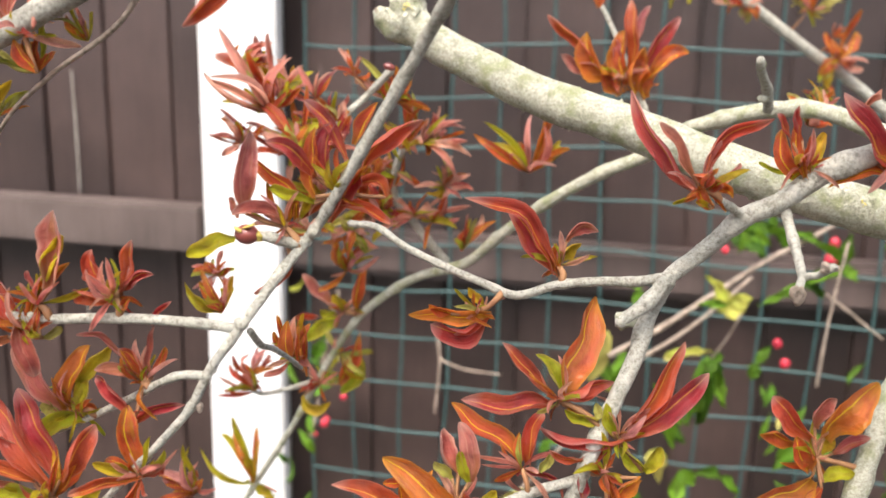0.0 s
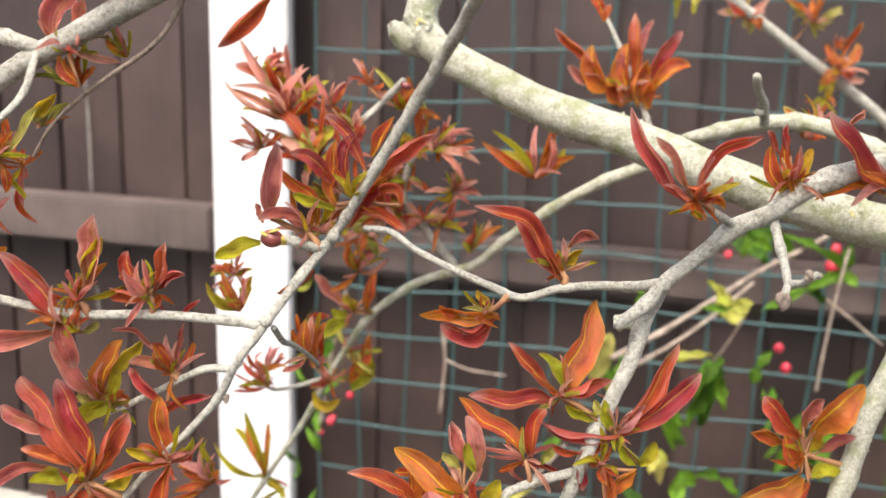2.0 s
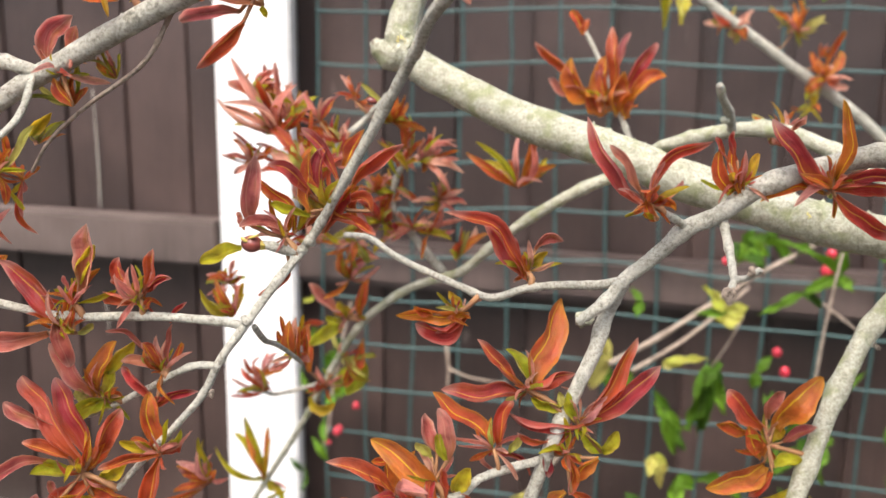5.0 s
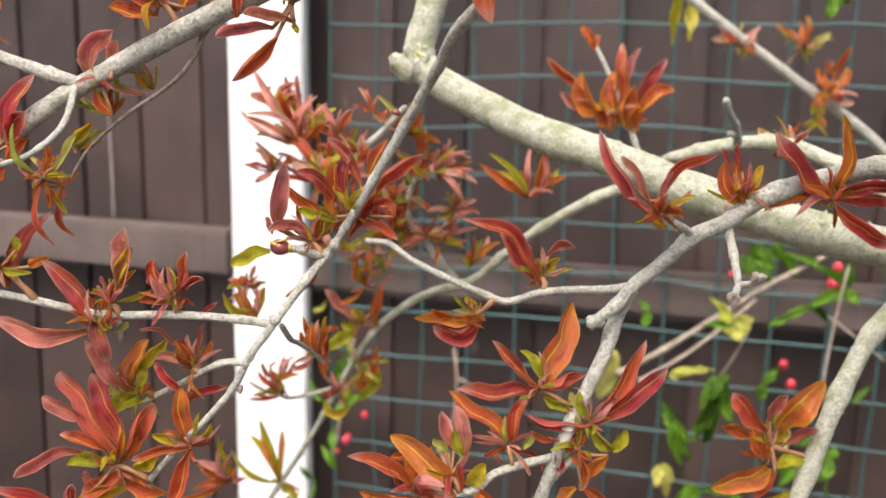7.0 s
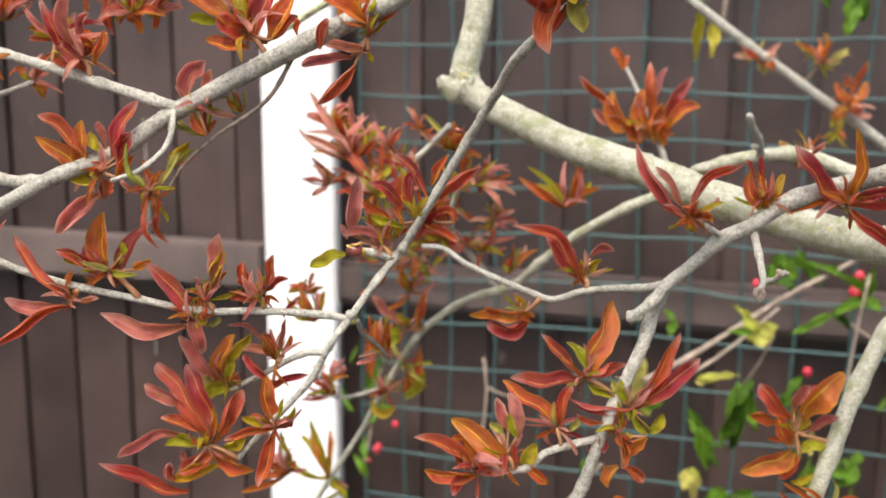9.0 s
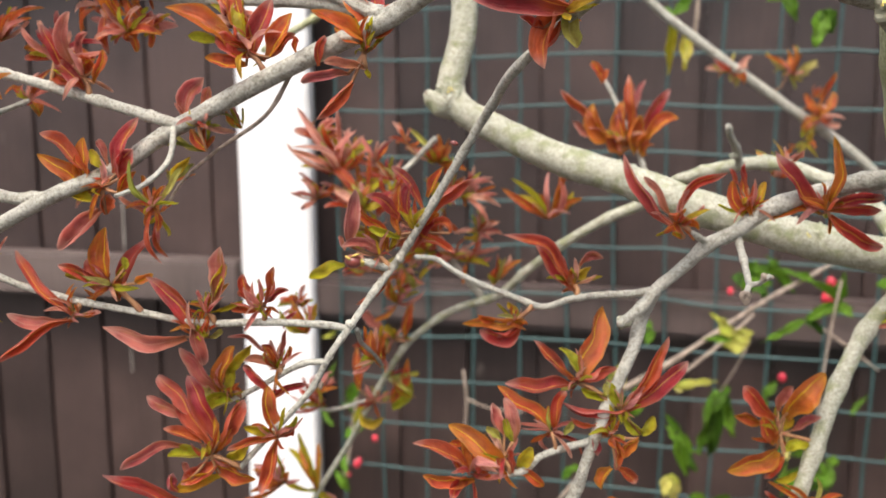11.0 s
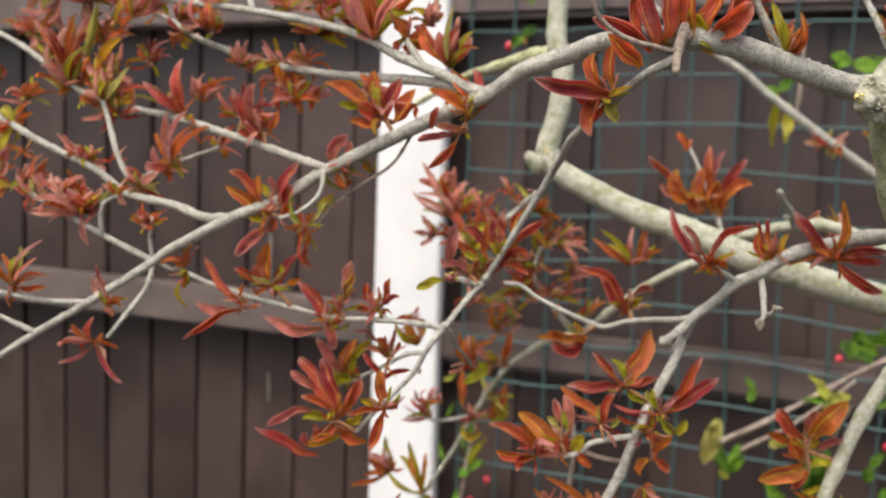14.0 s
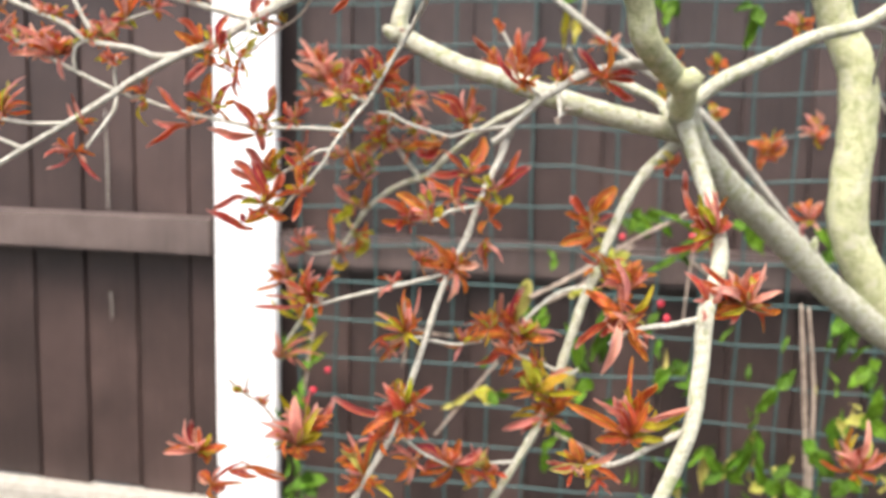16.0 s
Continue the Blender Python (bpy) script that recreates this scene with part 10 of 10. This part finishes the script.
lump("scar", (-0.0205, 0.1551, 0.8434), (0.0012, 0.0011, 0.0012), BARK_GREY, hanging_twig_1, "", rough=0.45, grain=600.0, rings=12)
lump("scar", (-0.0316, 0.1472, 0.8288), (0.0012, 0.0010, 0.0011), BARK_GREY, hanging_twig_1, "", rough=0.4, grain=600.0, rings=12)
lump("scar", (-0.0366, 0.1465, 0.8210), (0.0011, 0.0009, 0.0011), BARK_GREY, hanging_twig_1, "", rough=0.45, grain=600.0, rings=12)
lump("scar", (-0.0389, 0.1468, 0.8140), (0.0007, 0.0006, 0.0009), BARK_DEAD, hanging_twig_1, "", rough=0.6, grain=700.0, rings=10)
lump("scar", (0.0430, 0.1736, 0.8317), (0.0019, 0.0015, 0.0016), BARK_GREY, spur_branch_1, "", rough=0.35, grain=400.0, rings=12)
lump("scar", (-0.0778, 0.1571, 0.8733), (0.0019, 0.0016, 0.0017), BARK_GREY, arched_branch_1, "", rough=0.35, grain=400.0, rings=12)
lump("twiglet_tip", (0.0615, 0.1558, 0.8343), (0.0011, 0.0009, 0.0016), BARK_DEAD, twiglet_2, "", rough=0.6, grain=800.0)
lump("twiglet_tip", (0.0659, 0.1545, 0.8394), (0.0016, 0.0010, 0.0011), BARK_DEAD, twiglet_3, "", rough=0.6, grain=800.0)
lump("stub_end", (0.0353, 0.1709, 0.8243), (0.0020, 0.0014, 0.0016), LICHEN_GREY, spur_branch_1, "", rough=0.6, grain=800.0)
lump("spur_tip", (0.0776, 0.2466, 0.8707), (0.0011, 0.0010, 0.0016), BARK_PALE, dead_spur_1, "", rough=0.4, grain=500.0)
lump("spur_tip", (0.0819, 0.2580, 0.8617), (0.0014, 0.0011, 0.0011), BARK_PALE, dead_spur_1, "", rough=0.5, grain=500.0)
lump("stub", (0.2318, 0.2893, 0.7639), (0.0026, 0.0022, 0.0055), BARK_PALE, main_limb_1, "short broken side stub", rough=0.3, grain=250.0)
lump("calyx", (-0.0292, 0.1515, 0.8428), (0.0008, 0.0009, 0.0009), CALYX, stalk_1, "olive calyx", rough=0.5, grain=700.0, rings=12)
lump("calyx", (-0.0304, 0.1501, 0.8449), (0.0013, 0.0005, 0.0003), CALYX, stalk_1, "", turn=(0, -20, 0), rough=0.4, grain=700.0)
lump("calyx", (-0.0323, 0.1501, 0.8442), (0.0008, 0.0005, 0.0003), CALYX, stalk_1, "", turn=(0, 30, 0), rough=0.4, grain=700.0)
lichen_crust(upright_limb_1, (0.0934, 0.1415, 0.9047), (0.0084, 0.0064, 0.0079), 118, 0.00068, LICHEN_PALE, 1, "grey-green crust of lichen")
lichen_crust(upright_limb_1, (0.0848, 0.1322, 0.8999), (0.0058, 0.0045, 0.0060), 105, 0.00061, LICHEN_GREY, 2, "grey-green crust of lichen")
lichen_crust(upright_limb_1, (0.0848, 0.1322, 0.8999), (0.0060, 0.0047, 0.0062), 42, 0.00048, LICHEN_PALE, 3, "pale crust of lichen")
lichen_crust(cut_stub_1, (0.0955, 0.1349, 0.9109), (0.0059, 0.0059, 0.0065), 56, 0.00061, LICHEN_PALE, 4, "pale crust of lichen")
lichen_crust(upright_limb_1, (0.0786, 0.1258, 0.8992), (0.0013, 0.0006, 0.0011), 11, 0.00031, LICHEN, 5, "yellow lichen patch")
lichen_crust(upright_limb_1, (0.0877, 0.1275, 0.9097), (0.0012, 0.0005, 0.0006), 8, 0.00027, LICHEN, 6, "yellow lichen patch")
lichen_crust(arching_limb_1, (-0.0132, 0.2560, 0.8837), (0.0015, 0.0007, 0.0013), 11, 0.00034, LICHEN, 7, "yellow lichen patch")
lichen_crust(arching_limb_1, (-0.0147, 0.2590, 0.8816), (0.0052, 0.0046, 0.0056), 49, 0.00054, LICHEN_PALE, 8, "pale crust of lichen")
lichen_crust(arching_limb_1, (0.0948, 0.2158, 0.8408), (0.0009, 0.0005, 0.0008), 7, 0.00024, LICHEN, 9, "yellow lichen patch")


# ---- green climber along the fence ----
climber = thing("climber", "green climbing plant with yellowing leaves and red berries", "climbing plant")


def climber_stem(radii, points):
    each = [(radii[0] + (radii[1] - radii[0]) * n / (len(points) - 1)) / 1000 for n in range(len(points))]
    v, f = tube(points, each, 0.012, 7, 0.08, 0.03, 3)
    return child("stem", mesh_of("stem", v, f, BARK_DEAD), climber)


def broad_blade(colour, seed):
    """A thin pointed-oval blade, one long along +y and one wide, creased at the rib, with a coarsely toothed, curled margin."""
    verts, faces, uvs = [], [], []
    rows, cols = 12, (-1.0, -0.6, -0.25, 0.0, 0.25, 0.6, 1.0)
    for n in range(rows + 1):
        v = n / rows
        half = 0.5 * (math.sin(math.pi * v ** 0.72) ** 0.8 if 0 < n < rows else 0.03)
        half *= 1 + 0.14 * (n % 2) * (1 - v) + 0.22 * noise.noise((v * 3, 0.2, seed))
        for u in cols:
            x = u * half * (1 + 0.20 * noise.noise((v * 4, u, seed + 3)))
            z = 0.16 * abs(u) * half + 0.24 * noise.noise((v * 3.5, u * 1.5, seed)) * abs(u) + 0.16 * math.sin(seed + 2.6 * v) * v
            verts.append((x, v, z))
            uvs.append((u, v))
    k = len(cols)
    for n in range(rows):
        for j in range(k - 1):
            q = n * k + j
            faces.append((q, q + 1, q + 1 + k, q + k))
    me = mesh_of("leaf", verts, faces, LEAF[colour])
    layer = me.uv_layers.new(name="UVMap")
    for loop in me.loops:
        layer.data[loop.index].uv = uvs[loop.vertex_index]
    return me


BROAD = {colour: [broad_blade(colour, 3.7 * n + 1.1) for n in range(6)] for colour in "vyg"}


def climber_leaves(base, leaves):
    for colour, m in leaves_of(base, [(c, t, w * 0.62, *f) for c, t, w, *f in leaves]):
        child("leaf", leaf_rnd.choice(BROAD[colour]), climber, m=m)


def climber_foliage(x0, x1, z0, z1, count, seed):
    """Small hanging leaves, thick along the foot of the netting."""
    rnd = random.Random(seed)
    leaves = []
    for _ in range(count):
        up = rnd.random() ** 1.7
        foot = Vector((rnd.uniform(x0, x1), 0, z0 + (z1 - z0) * up))
        foot.y = 0.99 - (foot.x + 0.2535) * 0.2035 - rnd.uniform(0.02, 0.11)
        size = rnd.uniform(0.014, 0.030)
        drop = Vector((rnd.gauss(0, 0.6), rnd.gauss(-0.3, 0.4), -0.8)).normalized() * size
        tip = foot + drop
        leaves.append(("v" if rnd.random() < 0.86 else "y", tuple(tip * 1000), size * 1000 * rnd.uniform(0.3, 0.48), tuple(foot * 1000)))
    tagged(child("foliage", joined_leaves((0, 0, 0), leaves), climber, "small bright green leaves at the foot of the netting"), kind="stuff")


def berry(centre, radius):
    lump("berry", centre, (radius, radius, radius * 1.15), BERRY, climber, "ripe red berry", rough=0.06, grain=60.0, rings=8)


climber_stem((2.2, 1.6), [(0.0962, 0.6200, 0.6667), (0.1336, 0.6400, 0.6817), (0.1720, 0.6600, 0.7009), (0.2117, 0.6800, 0.7211), (0.2531, 0.7000, 0.7377), (0.3033, 0.7200, 0.7620)])
climber_stem((1.6, 1.2), [(0.1122, 0.6200, 0.6620), (0.1460, 0.6400, 0.6759), (0.1787, 0.6600, 0.6948), (0.2018, 0.6700, 0.7124)])
climber_stem((1.2, .9), [(0.2522, 0.6600, 0.6347), (0.2550, 0.6600, 0.6743), (0.2594, 0.6600, 0.7129), (0.2638, 0.6600, 0.7423)])
climber_stem((1.2, .9), [(0.2665, 0.7000, 0.6940), (0.2897, 0.7000, 0.6769), (0.3123, 0.7000, 0.6596)])
climber_stem((1.0, .8), [(0.1859, 0.7000, 0.6401), (0.1946, 0.6900, 0.6622), (0.2025, 0.6800, 0.6880)])
climber_stem((1.4, 1.0), [(-0.0311, 0.8000, 0.6258), (-0.0278, 0.8000, 0.5963), (-0.0297, 0.8000, 0.5689), (-0.0318, 0.8000, 0.5466)])
climber_stem((1.1, .8), [(-0.0268, 0.8000, 0.5974), (-0.0070, 0.8000, 0.5891), (0.0267, 0.8000, 0.5852)])
climber_stem((1.4, 1.0), [(0.1401, 0.7400, 0.4904), (0.1751, 0.7400, 0.4763), (0.2058, 0.7400, 0.4565)])
climber_stem((1.6, 1.4), [(-0.1746, 0.9500, 0.4496), (-0.1671, 0.9500, 0.4807), (-0.1612, 0.9500, 0.5268), (-0.1524, 0.9500, 0.5726), (-0.1415, 0.9500, 0.6179)])
climber_stem((1.5, 1.2), [(0.0081, 0.6000, 0.5356), (0.0342, 0.6000, 0.5695), (0.0650, 0.6000, 0.6085)])
climber_stem((1.4, 1.2), [(0.1262, 0.5600, 0.9181), (0.1276, 0.5600, 0.9328), (0.1280, 0.5600, 0.9548), (0.1288, 0.5600, 0.9765)])
climber_leaves((0.1746, 0.6200, 0.7058), [("y", (-14.4, -1.7, 19.9), 17.5), ("y", (14.8, 0.0, 4.6), 19.1), ("y", (-6.0, 3.4, 10.9), 15.3), ("v", (-23.2, -1.5, -0.6), 9.2)])
climber_leaves((0.1859, 0.7000, 0.6401), [("v", (-12.3, -2.0, -56.8), 24.9), ("v", (11.4, 0.6, -28.0), 18.9), ("v", (-6.1, -5.0, -17.2), 17.1), ("v", (8.4, -0.3, 2.8), 15.5)])
climber_leaves((0.1481, 0.6800, 0.6037), [("v", (14.0, 1.4, -25.8), 18.4), ("v", (-7.1, 2.5, 12.7), 12.5)])
climber_leaves((0.1296, 0.6000, 0.6749), [("y", (26.4, -9.2, 9.0), 10.3), ("y", (5.8, -1.4, -4.5), 8.1)])
climber_leaves((0.1307, 0.6200, 0.5988), [("y", (-3.7, -5.7, -15.1), 15.2), ("y", (10.9, 2.1, -6.9), 9.2)])
climber_leaves((0.1103, 0.7000, 0.6178), [("v", (-17.4, 3.7, 35.7), 19.8), ("v", (13.4, -7.3, 17.4), 15.4), ("v", (10.5, 8.7, 25.9), 14.7), ("y", (-6.1, 2.2, -5.9), 17.2)])
climber_leaves((0.1463, 0.7500, 0.4910), [("v", (-15.5, 1.4, 14.6), 20.2), ("v", (15.6, 0.7, -10.3), 17.5)])
climber_leaves((0.0248, 0.6000, 0.5653), [("y", (22.3, -7.0, 15.6), 11.0), ("y", (-11.9, -4.8, -2.6), 10.3)])
climber_leaves((0.0565, 0.6000, 0.6123), [("v", (-7.3, -0.3, -10.9), 11.1), ("v", (5.8, -2.1, -0.9), 9.6)])
climber_leaves((0.2765, 0.7000, 0.7166), [("v", (0.6, -6.7, 27.7), 15.4), ("v", (10.6, -3.8, -11.9), 14.6), ("v", (-27.0, -9.9, -11.8), 14.5), ("v", (-54.8, -3.9, 29.5), 17.1)])
climber_leaves((0.2514, 0.7800, 0.7260), [("v", (-24.3, -1.9, 4.4), 19.1), ("v", (17.6, 4.8, -19.9), 16.3), ("v", (-13.3, -0.5, 14.1), 14.3)])
climber_leaves((0.2500, 0.8000, 0.6036), [("v", (-3.1, 0.9, -16.5), 19.6), ("v", (10.5, -0.8, 16.6), 14.7)])
climber_leaves((-0.1406, 0.8500, 0.5972), [("v", (-11.6, 1.8, -24.2), 20.8), ("v", (5.7, -0.9, 12.0), 15.6)])
climber_leaves((0.0568, 0.4500, 0.6206), [("v", (-7.8, 0.0, -5.6), 22.2), ("v", (10.7, -2.3, 5.5), 17.1)])
climber_leaves((0.3291, 0.6000, 0.5871), [("v", (-14.6, 9.6, -29.9), 20.8), ("v", (19.0, 7.5, 17.5), 21.8)])
climber_leaves((0.3272, 0.5000, 0.5626), [("v", (-9.1, 2.7, 8.7), 27.5), ("v", (22.3, 3.3, -25.6), 27.5), ("v", (4.8, -2.6, -13.8), 22.8)])
climber_leaves((0.3149, 0.7000, 0.4675), [("v", (-24.9, -6.3, -13.7), 19.5), ("y", (9.2, -4.5, 23.8), 17.3), ("v", (23.6, -13.4, 33.5), 19.5), ("y", (-4.9, 1.5, -10.2), 19.6), ("v", (-19.7, -2.6, 16.2), 16.1), ("v", (27.0, 5.7, -17.4), 20.8)])
climber_leaves((0.3770, 0.7200, 0.4515), [("v", (-18.4, -2.6, -12.2), 21.2), ("v", (19.7, 7.0, 17.0), 20.1), ("v", (12.2, 4.3, -20.8), 18.9)])
climber_leaves((0.4191, 0.6000, 0.5616), [("v", (3.1, -11.0, 30.9), 25.7), ("v", (-11.4, -3.5, -10.1), 22.7), ("y", (-23.4, 6.4, -8.2), 18.7), ("v", (16.0, -1.7, -21.3), 23.8)])
climber_leaves((0.2446, 0.6600, 0.5910), [("v", (-13.9, 8.2, -26.1), 20.0), ("v", (10.6, -1.4, 6.4), 18.8)])
climber_leaves((0.1452, 0.6000, 0.5939), [("v", (-5.6, -9.2, -24.7), 18.5), ("v", (11.2, 0.7, -10.9), 17.6)])
climber_leaves((0.1163, 0.6500, 0.5031), [("v", (4.1, 3.6, -25.1), 18.6), ("v", (15.7, -4.8, 19.7), 16.4)])
climber_leaves((-0.1597, 0.9500, 0.5116), [("v", (-10.4, -5.2, -10.3), 20.3), ("v", (19.0, -3.4, 12.8), 17.4), ("v", (6.2, 8.7, 28.6), 16.0), ("g", (17.8, 5.8, 37.2), 13.1)])
climber_leaves((-0.1560, 0.9000, 0.3640), [("v", (-20.8, -6.7, -1.6), 34.7), ("v", (26.1, -5.5, 6.6), 34.7), ("v", (0.8, -5.9, 21.3), 30.5), ("v", (12.0, -7.4, -15.7), 34.7)])
climber_leaves((0.1129, 0.5600, 0.9329), [("g", (-1.7, 6.1, -37.7), 11.7), ("v", (11.7, -4.3, 10.5), 15.4), ("v", (-9.3, 0.0, 3.8), 13.2)])
climber_leaves((0.1675, 0.6000, 0.9572), [("v", (-14.1, -1.2, 7.9), 21.1), ("v", (21.9, -5.9, -4.6), 22.8), ("v", (-18.7, 2.5, -9.7), 11.0)])
climber_leaves((0.1991, 0.6200, 0.9546), [("v", (-12.5, -4.0, -8.2), 16.9), ("v", (11.7, 0.7, 5.9), 15.2), ("v", (6.8, -7.1, -22.4), 16.8), ("v", (-16.5, -1.8, 9.9), 14.4)])
climber_leaves((-0.0705, 0.6000, 0.9750), [("v", (-9.8, -3.3, -10.2), 13.9), ("v", (10.4, -2.5, 7.4), 14.8), ("g", (1.8, 1.8, -5.8), 9.9)])
climber_leaves((-0.0751, 0.6000, 1.0215), [("v", (-9.0, 3.3, -17.2), 15.3), ("v", (14.5, -4.6, -23.0), 16.1), ("v", (-18.6, 4.1, -3.6), 13.5), ("v", (22.8, -5.4, 3.2), 15.2)])
climber_leaves((0.1861, 0.5000, 0.9299), [("v", (-3.9, -2.4, -21.2), 18.3), ("v", (8.1, 3.0, -12.6), 16.5)])
climber_leaves((0.2530, 0.5000, 0.9270), [("v", (-1.6, 1.9, -34.0), 20.1), ("v", (5.9, -5.9, -17.8), 18.2), ("v", (-13.9, 4.7, -4.1), 13.8)])
climber_leaves((0.1210, 0.5600, 0.9263), [("g", (-2.1, -6.7, -28.8), 13.7)])
climber_leaves((0.3217, 0.7000, 0.7308), [("v", (-18.4, -3.5, 0.0), 20.7), ("v", (21.1, 5.1, -29.6), 25.4), ("v", (6.0, -2.9, -17.0), 17.3)])
climber_leaves((0.4309, 0.7500, 0.7028), [("v", (-22.4, -5.6, 24.8), 24.2), ("v", (16.0, -8.9, -16.8), 26.6), ("v", (-7.2, -6.1, -17.8), 21.8)])
climber_leaves((0.2160, 0.7500, 0.7228), [("v", (-12.4, 0.2, 5.8), 21.8), ("v", (17.9, -4.8, -11.3), 21.8), ("v", (5.6, 0.4, 12.3), 18.2)])
climber_leaves((0.3011, 0.7200, 0.4881), [("v", (13.0, -5.2, -36.0), 17.6), ("v", (-20.6, -2.4, -25.1), 15.3), ("y", (1.0, 14.0, -56.9), 17.8)])
climber_leaves((0.3586, 0.7400, 0.5017), [("y", (-2.3, -0.8, -15.9), 10.8), ("v", (6.3, 0.5, -45.5), 20.4), ("v", (-13.0, 14.2, -71.1), 21.8)])
climber_leaves((0.3223, 0.6000, 0.4923), [("v", (-11.7, -6.2, 24.6), 17.5), ("y", (-14.5, -4.0, -4.4), 20.6), ("v", (15.9, 4.3, -12.7), 18.7)])
climber_leaves((0.4389, 0.7200, 0.5229), [("v", (-1.2, 5.6, -33.7), 29.5), ("v", (11.5, -4.9, -17.0), 25.8), ("y", (16.5, -9.4, -27.9), 17.6)])
climber_leaves((0.4297, 0.6600, 0.4765), [("v", (-14.6, 3.0, -19.7), 27.7), ("v", (20.9, 5.6, -13.9), 25.5)])
climber_leaves((0.0599, 0.5000, 0.6032), [("g", (-19.2, -5.0, 8.3), 27.3)])
climber_leaves((0.1852, 0.7000, 0.6344), [("v", (-4.1, 14.3, -59.1), 19.6), ("v", (13.7, 4.9, -20.3), 15.9), ("v", (11.7, 1.1, -33.4), 17.7)])
climber_leaves((0.1463, 0.6600, 0.6192), [("v", (6.0, -3.5, -35.2), 18.3), ("v", (-12.4, -5.4, 15.1), 10.0), ("v", (10.3, -7.6, -14.8), 12.5)])
climber_leaves((0.1386, 0.6400, 0.5905), [("y", (0.5, 6.3, -25.8), 17.9)])
climber_leaves((0.2158, 0.7500, 0.7316), [("v", (-4.1, -4.3, -18.4), 18.8), ("v", (24.6, 2.6, -11.7), 18.9), ("v", (7.6, -2.6, 10.3), 18.8), ("y", (2.9, 1.0, -4.9), 11.3)])
climber_leaves((0.2643, 0.7400, 0.6925), [("v", (17.3, 0.6, -13.9), 14.0), ("v", (36.7, -7.4, 12.7), 18.5), ("v", (-35.1, -10.0, -17.9), 11.1)])
climber_leaves((0.2787, 0.7000, 0.5765), [("v", (3.9, 1.1, 9.4), 17.7), ("v", (-7.1, -6.8, -16.8), 19.3)])
climber_leaves((0.1812, 0.6600, 0.6879), [("y", (15.1, -3.8, 6.0), 20.8), ("y", (-5.8, 0.0, 21.6), 18.4)])
climber_leaves((0.0897, 0.6200, 0.6831), [("y", (-3.2, 7.7, -41.3), 27.7), ("y", (8.5, 0.4, -8.2), 15.7)])
climber_leaves((0.1281, 0.7000, 0.6930), [("v", (-4.0, -2.8, -13.3), 13.2), ("v", (-8.9, 3.1, 8.1), 11.5)])
climber_leaves((0.4508, 0.7400, 0.6306), [("v", (-19.4, -7.3, -23.7), 26.3), ("v", (20.4, -13.3, -21.4), 27.4), ("v", (5.8, -7.6, -35.6), 23.9), ("v", (-9.9, -3.9, -49.4), 21.6)])
climber_leaves((0.4706, 0.7200, 0.5799), [("v", (9.4, -4.5, 7.6), 23.5), ("v", (-26.0, -8.8, -22.9), 25.8), ("v", (-5.3, -4.1, -30.0), 23.5)])
climber_leaves((0.3554, 0.6000, 0.4817), [("v", (-11.9, 0.2, 16.6), 20.7), ("v", (13.7, -4.9, 8.0), 22.7), ("v", (5.5, -1.7, -10.5), 22.7), ("v", (27.8, 6.2, -13.4), 22.8)])
climber_leaves((0.2666, 0.7200, 0.4490), [("v", (-3.6, 5.8, -21.8), 21.2), ("v", (12.9, 0.9, -6.5), 20.0), ("y", (8.2, 2.4, -26.6), 17.7)])
climber_leaves((0.3026, 0.7600, 0.5394), [("v", (-13.6, 0.4, 19.0), 18.4), ("v", (-34.2, -9.2, 8.4), 18.3), ("v", (-23.8, -8.1, -4.6), 15.9)])
climber_leaves((0.2113, 0.7400, 0.5241), [("v", (-26.5, -9.2, 5.5), 17.9), ("v", (14.2, 4.9, -17.4), 18.1)])
berry((0.2748, 0.7200, 0.7155), 0.0052)
berry((0.2802, 0.7300, 0.7271), 0.0042)
berry((0.2504, 0.7500, 0.6379), 0.0038)
berry((0.2148, 0.8000, 0.7046), 0.0033)
berry((-0.1550, 0.9300, 0.4779), 0.0042)
berry((0.2580, 0.7500, 0.6210), 0.0042)
berry((-0.1559, 0.9500, 0.4732), 0.0038)
berry((-0.1373, 0.9500, 0.5006), 0.0038)
berry((-0.0807, 0.6000, 0.9672), 0.0033)
berry((-0.1643, 0.9300, 0.4650), 0.0023)
climber_foliage(0.24, 0.58, 0.36, 0.60, 85, 4)
climber_foliage(0.38, 0.62, 0.34, 0.48, 45, 8)
climber_foliage(-0.20, -0.16, 0.34, 0.66, 22, 6)


# ---- dry canes left standing by the fence ----
def dry_cane(points, radius):
    v, f = tube(points, [radius, radius * 0.9, radius * 0.8, radius * 0.55][: len(points)], 0.012, 8, 0.1, 0.06, 9)
    ob = new("dry_cane", mesh_of("dry_cane", v, f, BARK_DEAD))
    return tagged(ob, "dry brown plant cane standing in the soil", "cane", "dry canes")


dry_cane([(0.4510, 0.7000, -0.0200), (0.4059, 0.7000, 0.4399), (0.3912, 0.7000, 0.5895), (0.3845, 0.7000, 0.6496)], 0.0032)
dry_cane([(0.4194, 0.6900, -0.0200), (0.4042, 0.6900, 0.4441), (0.4006, 0.6900, 0.5562), (0.3889, 0.6900, 0.6487)], 0.0026)
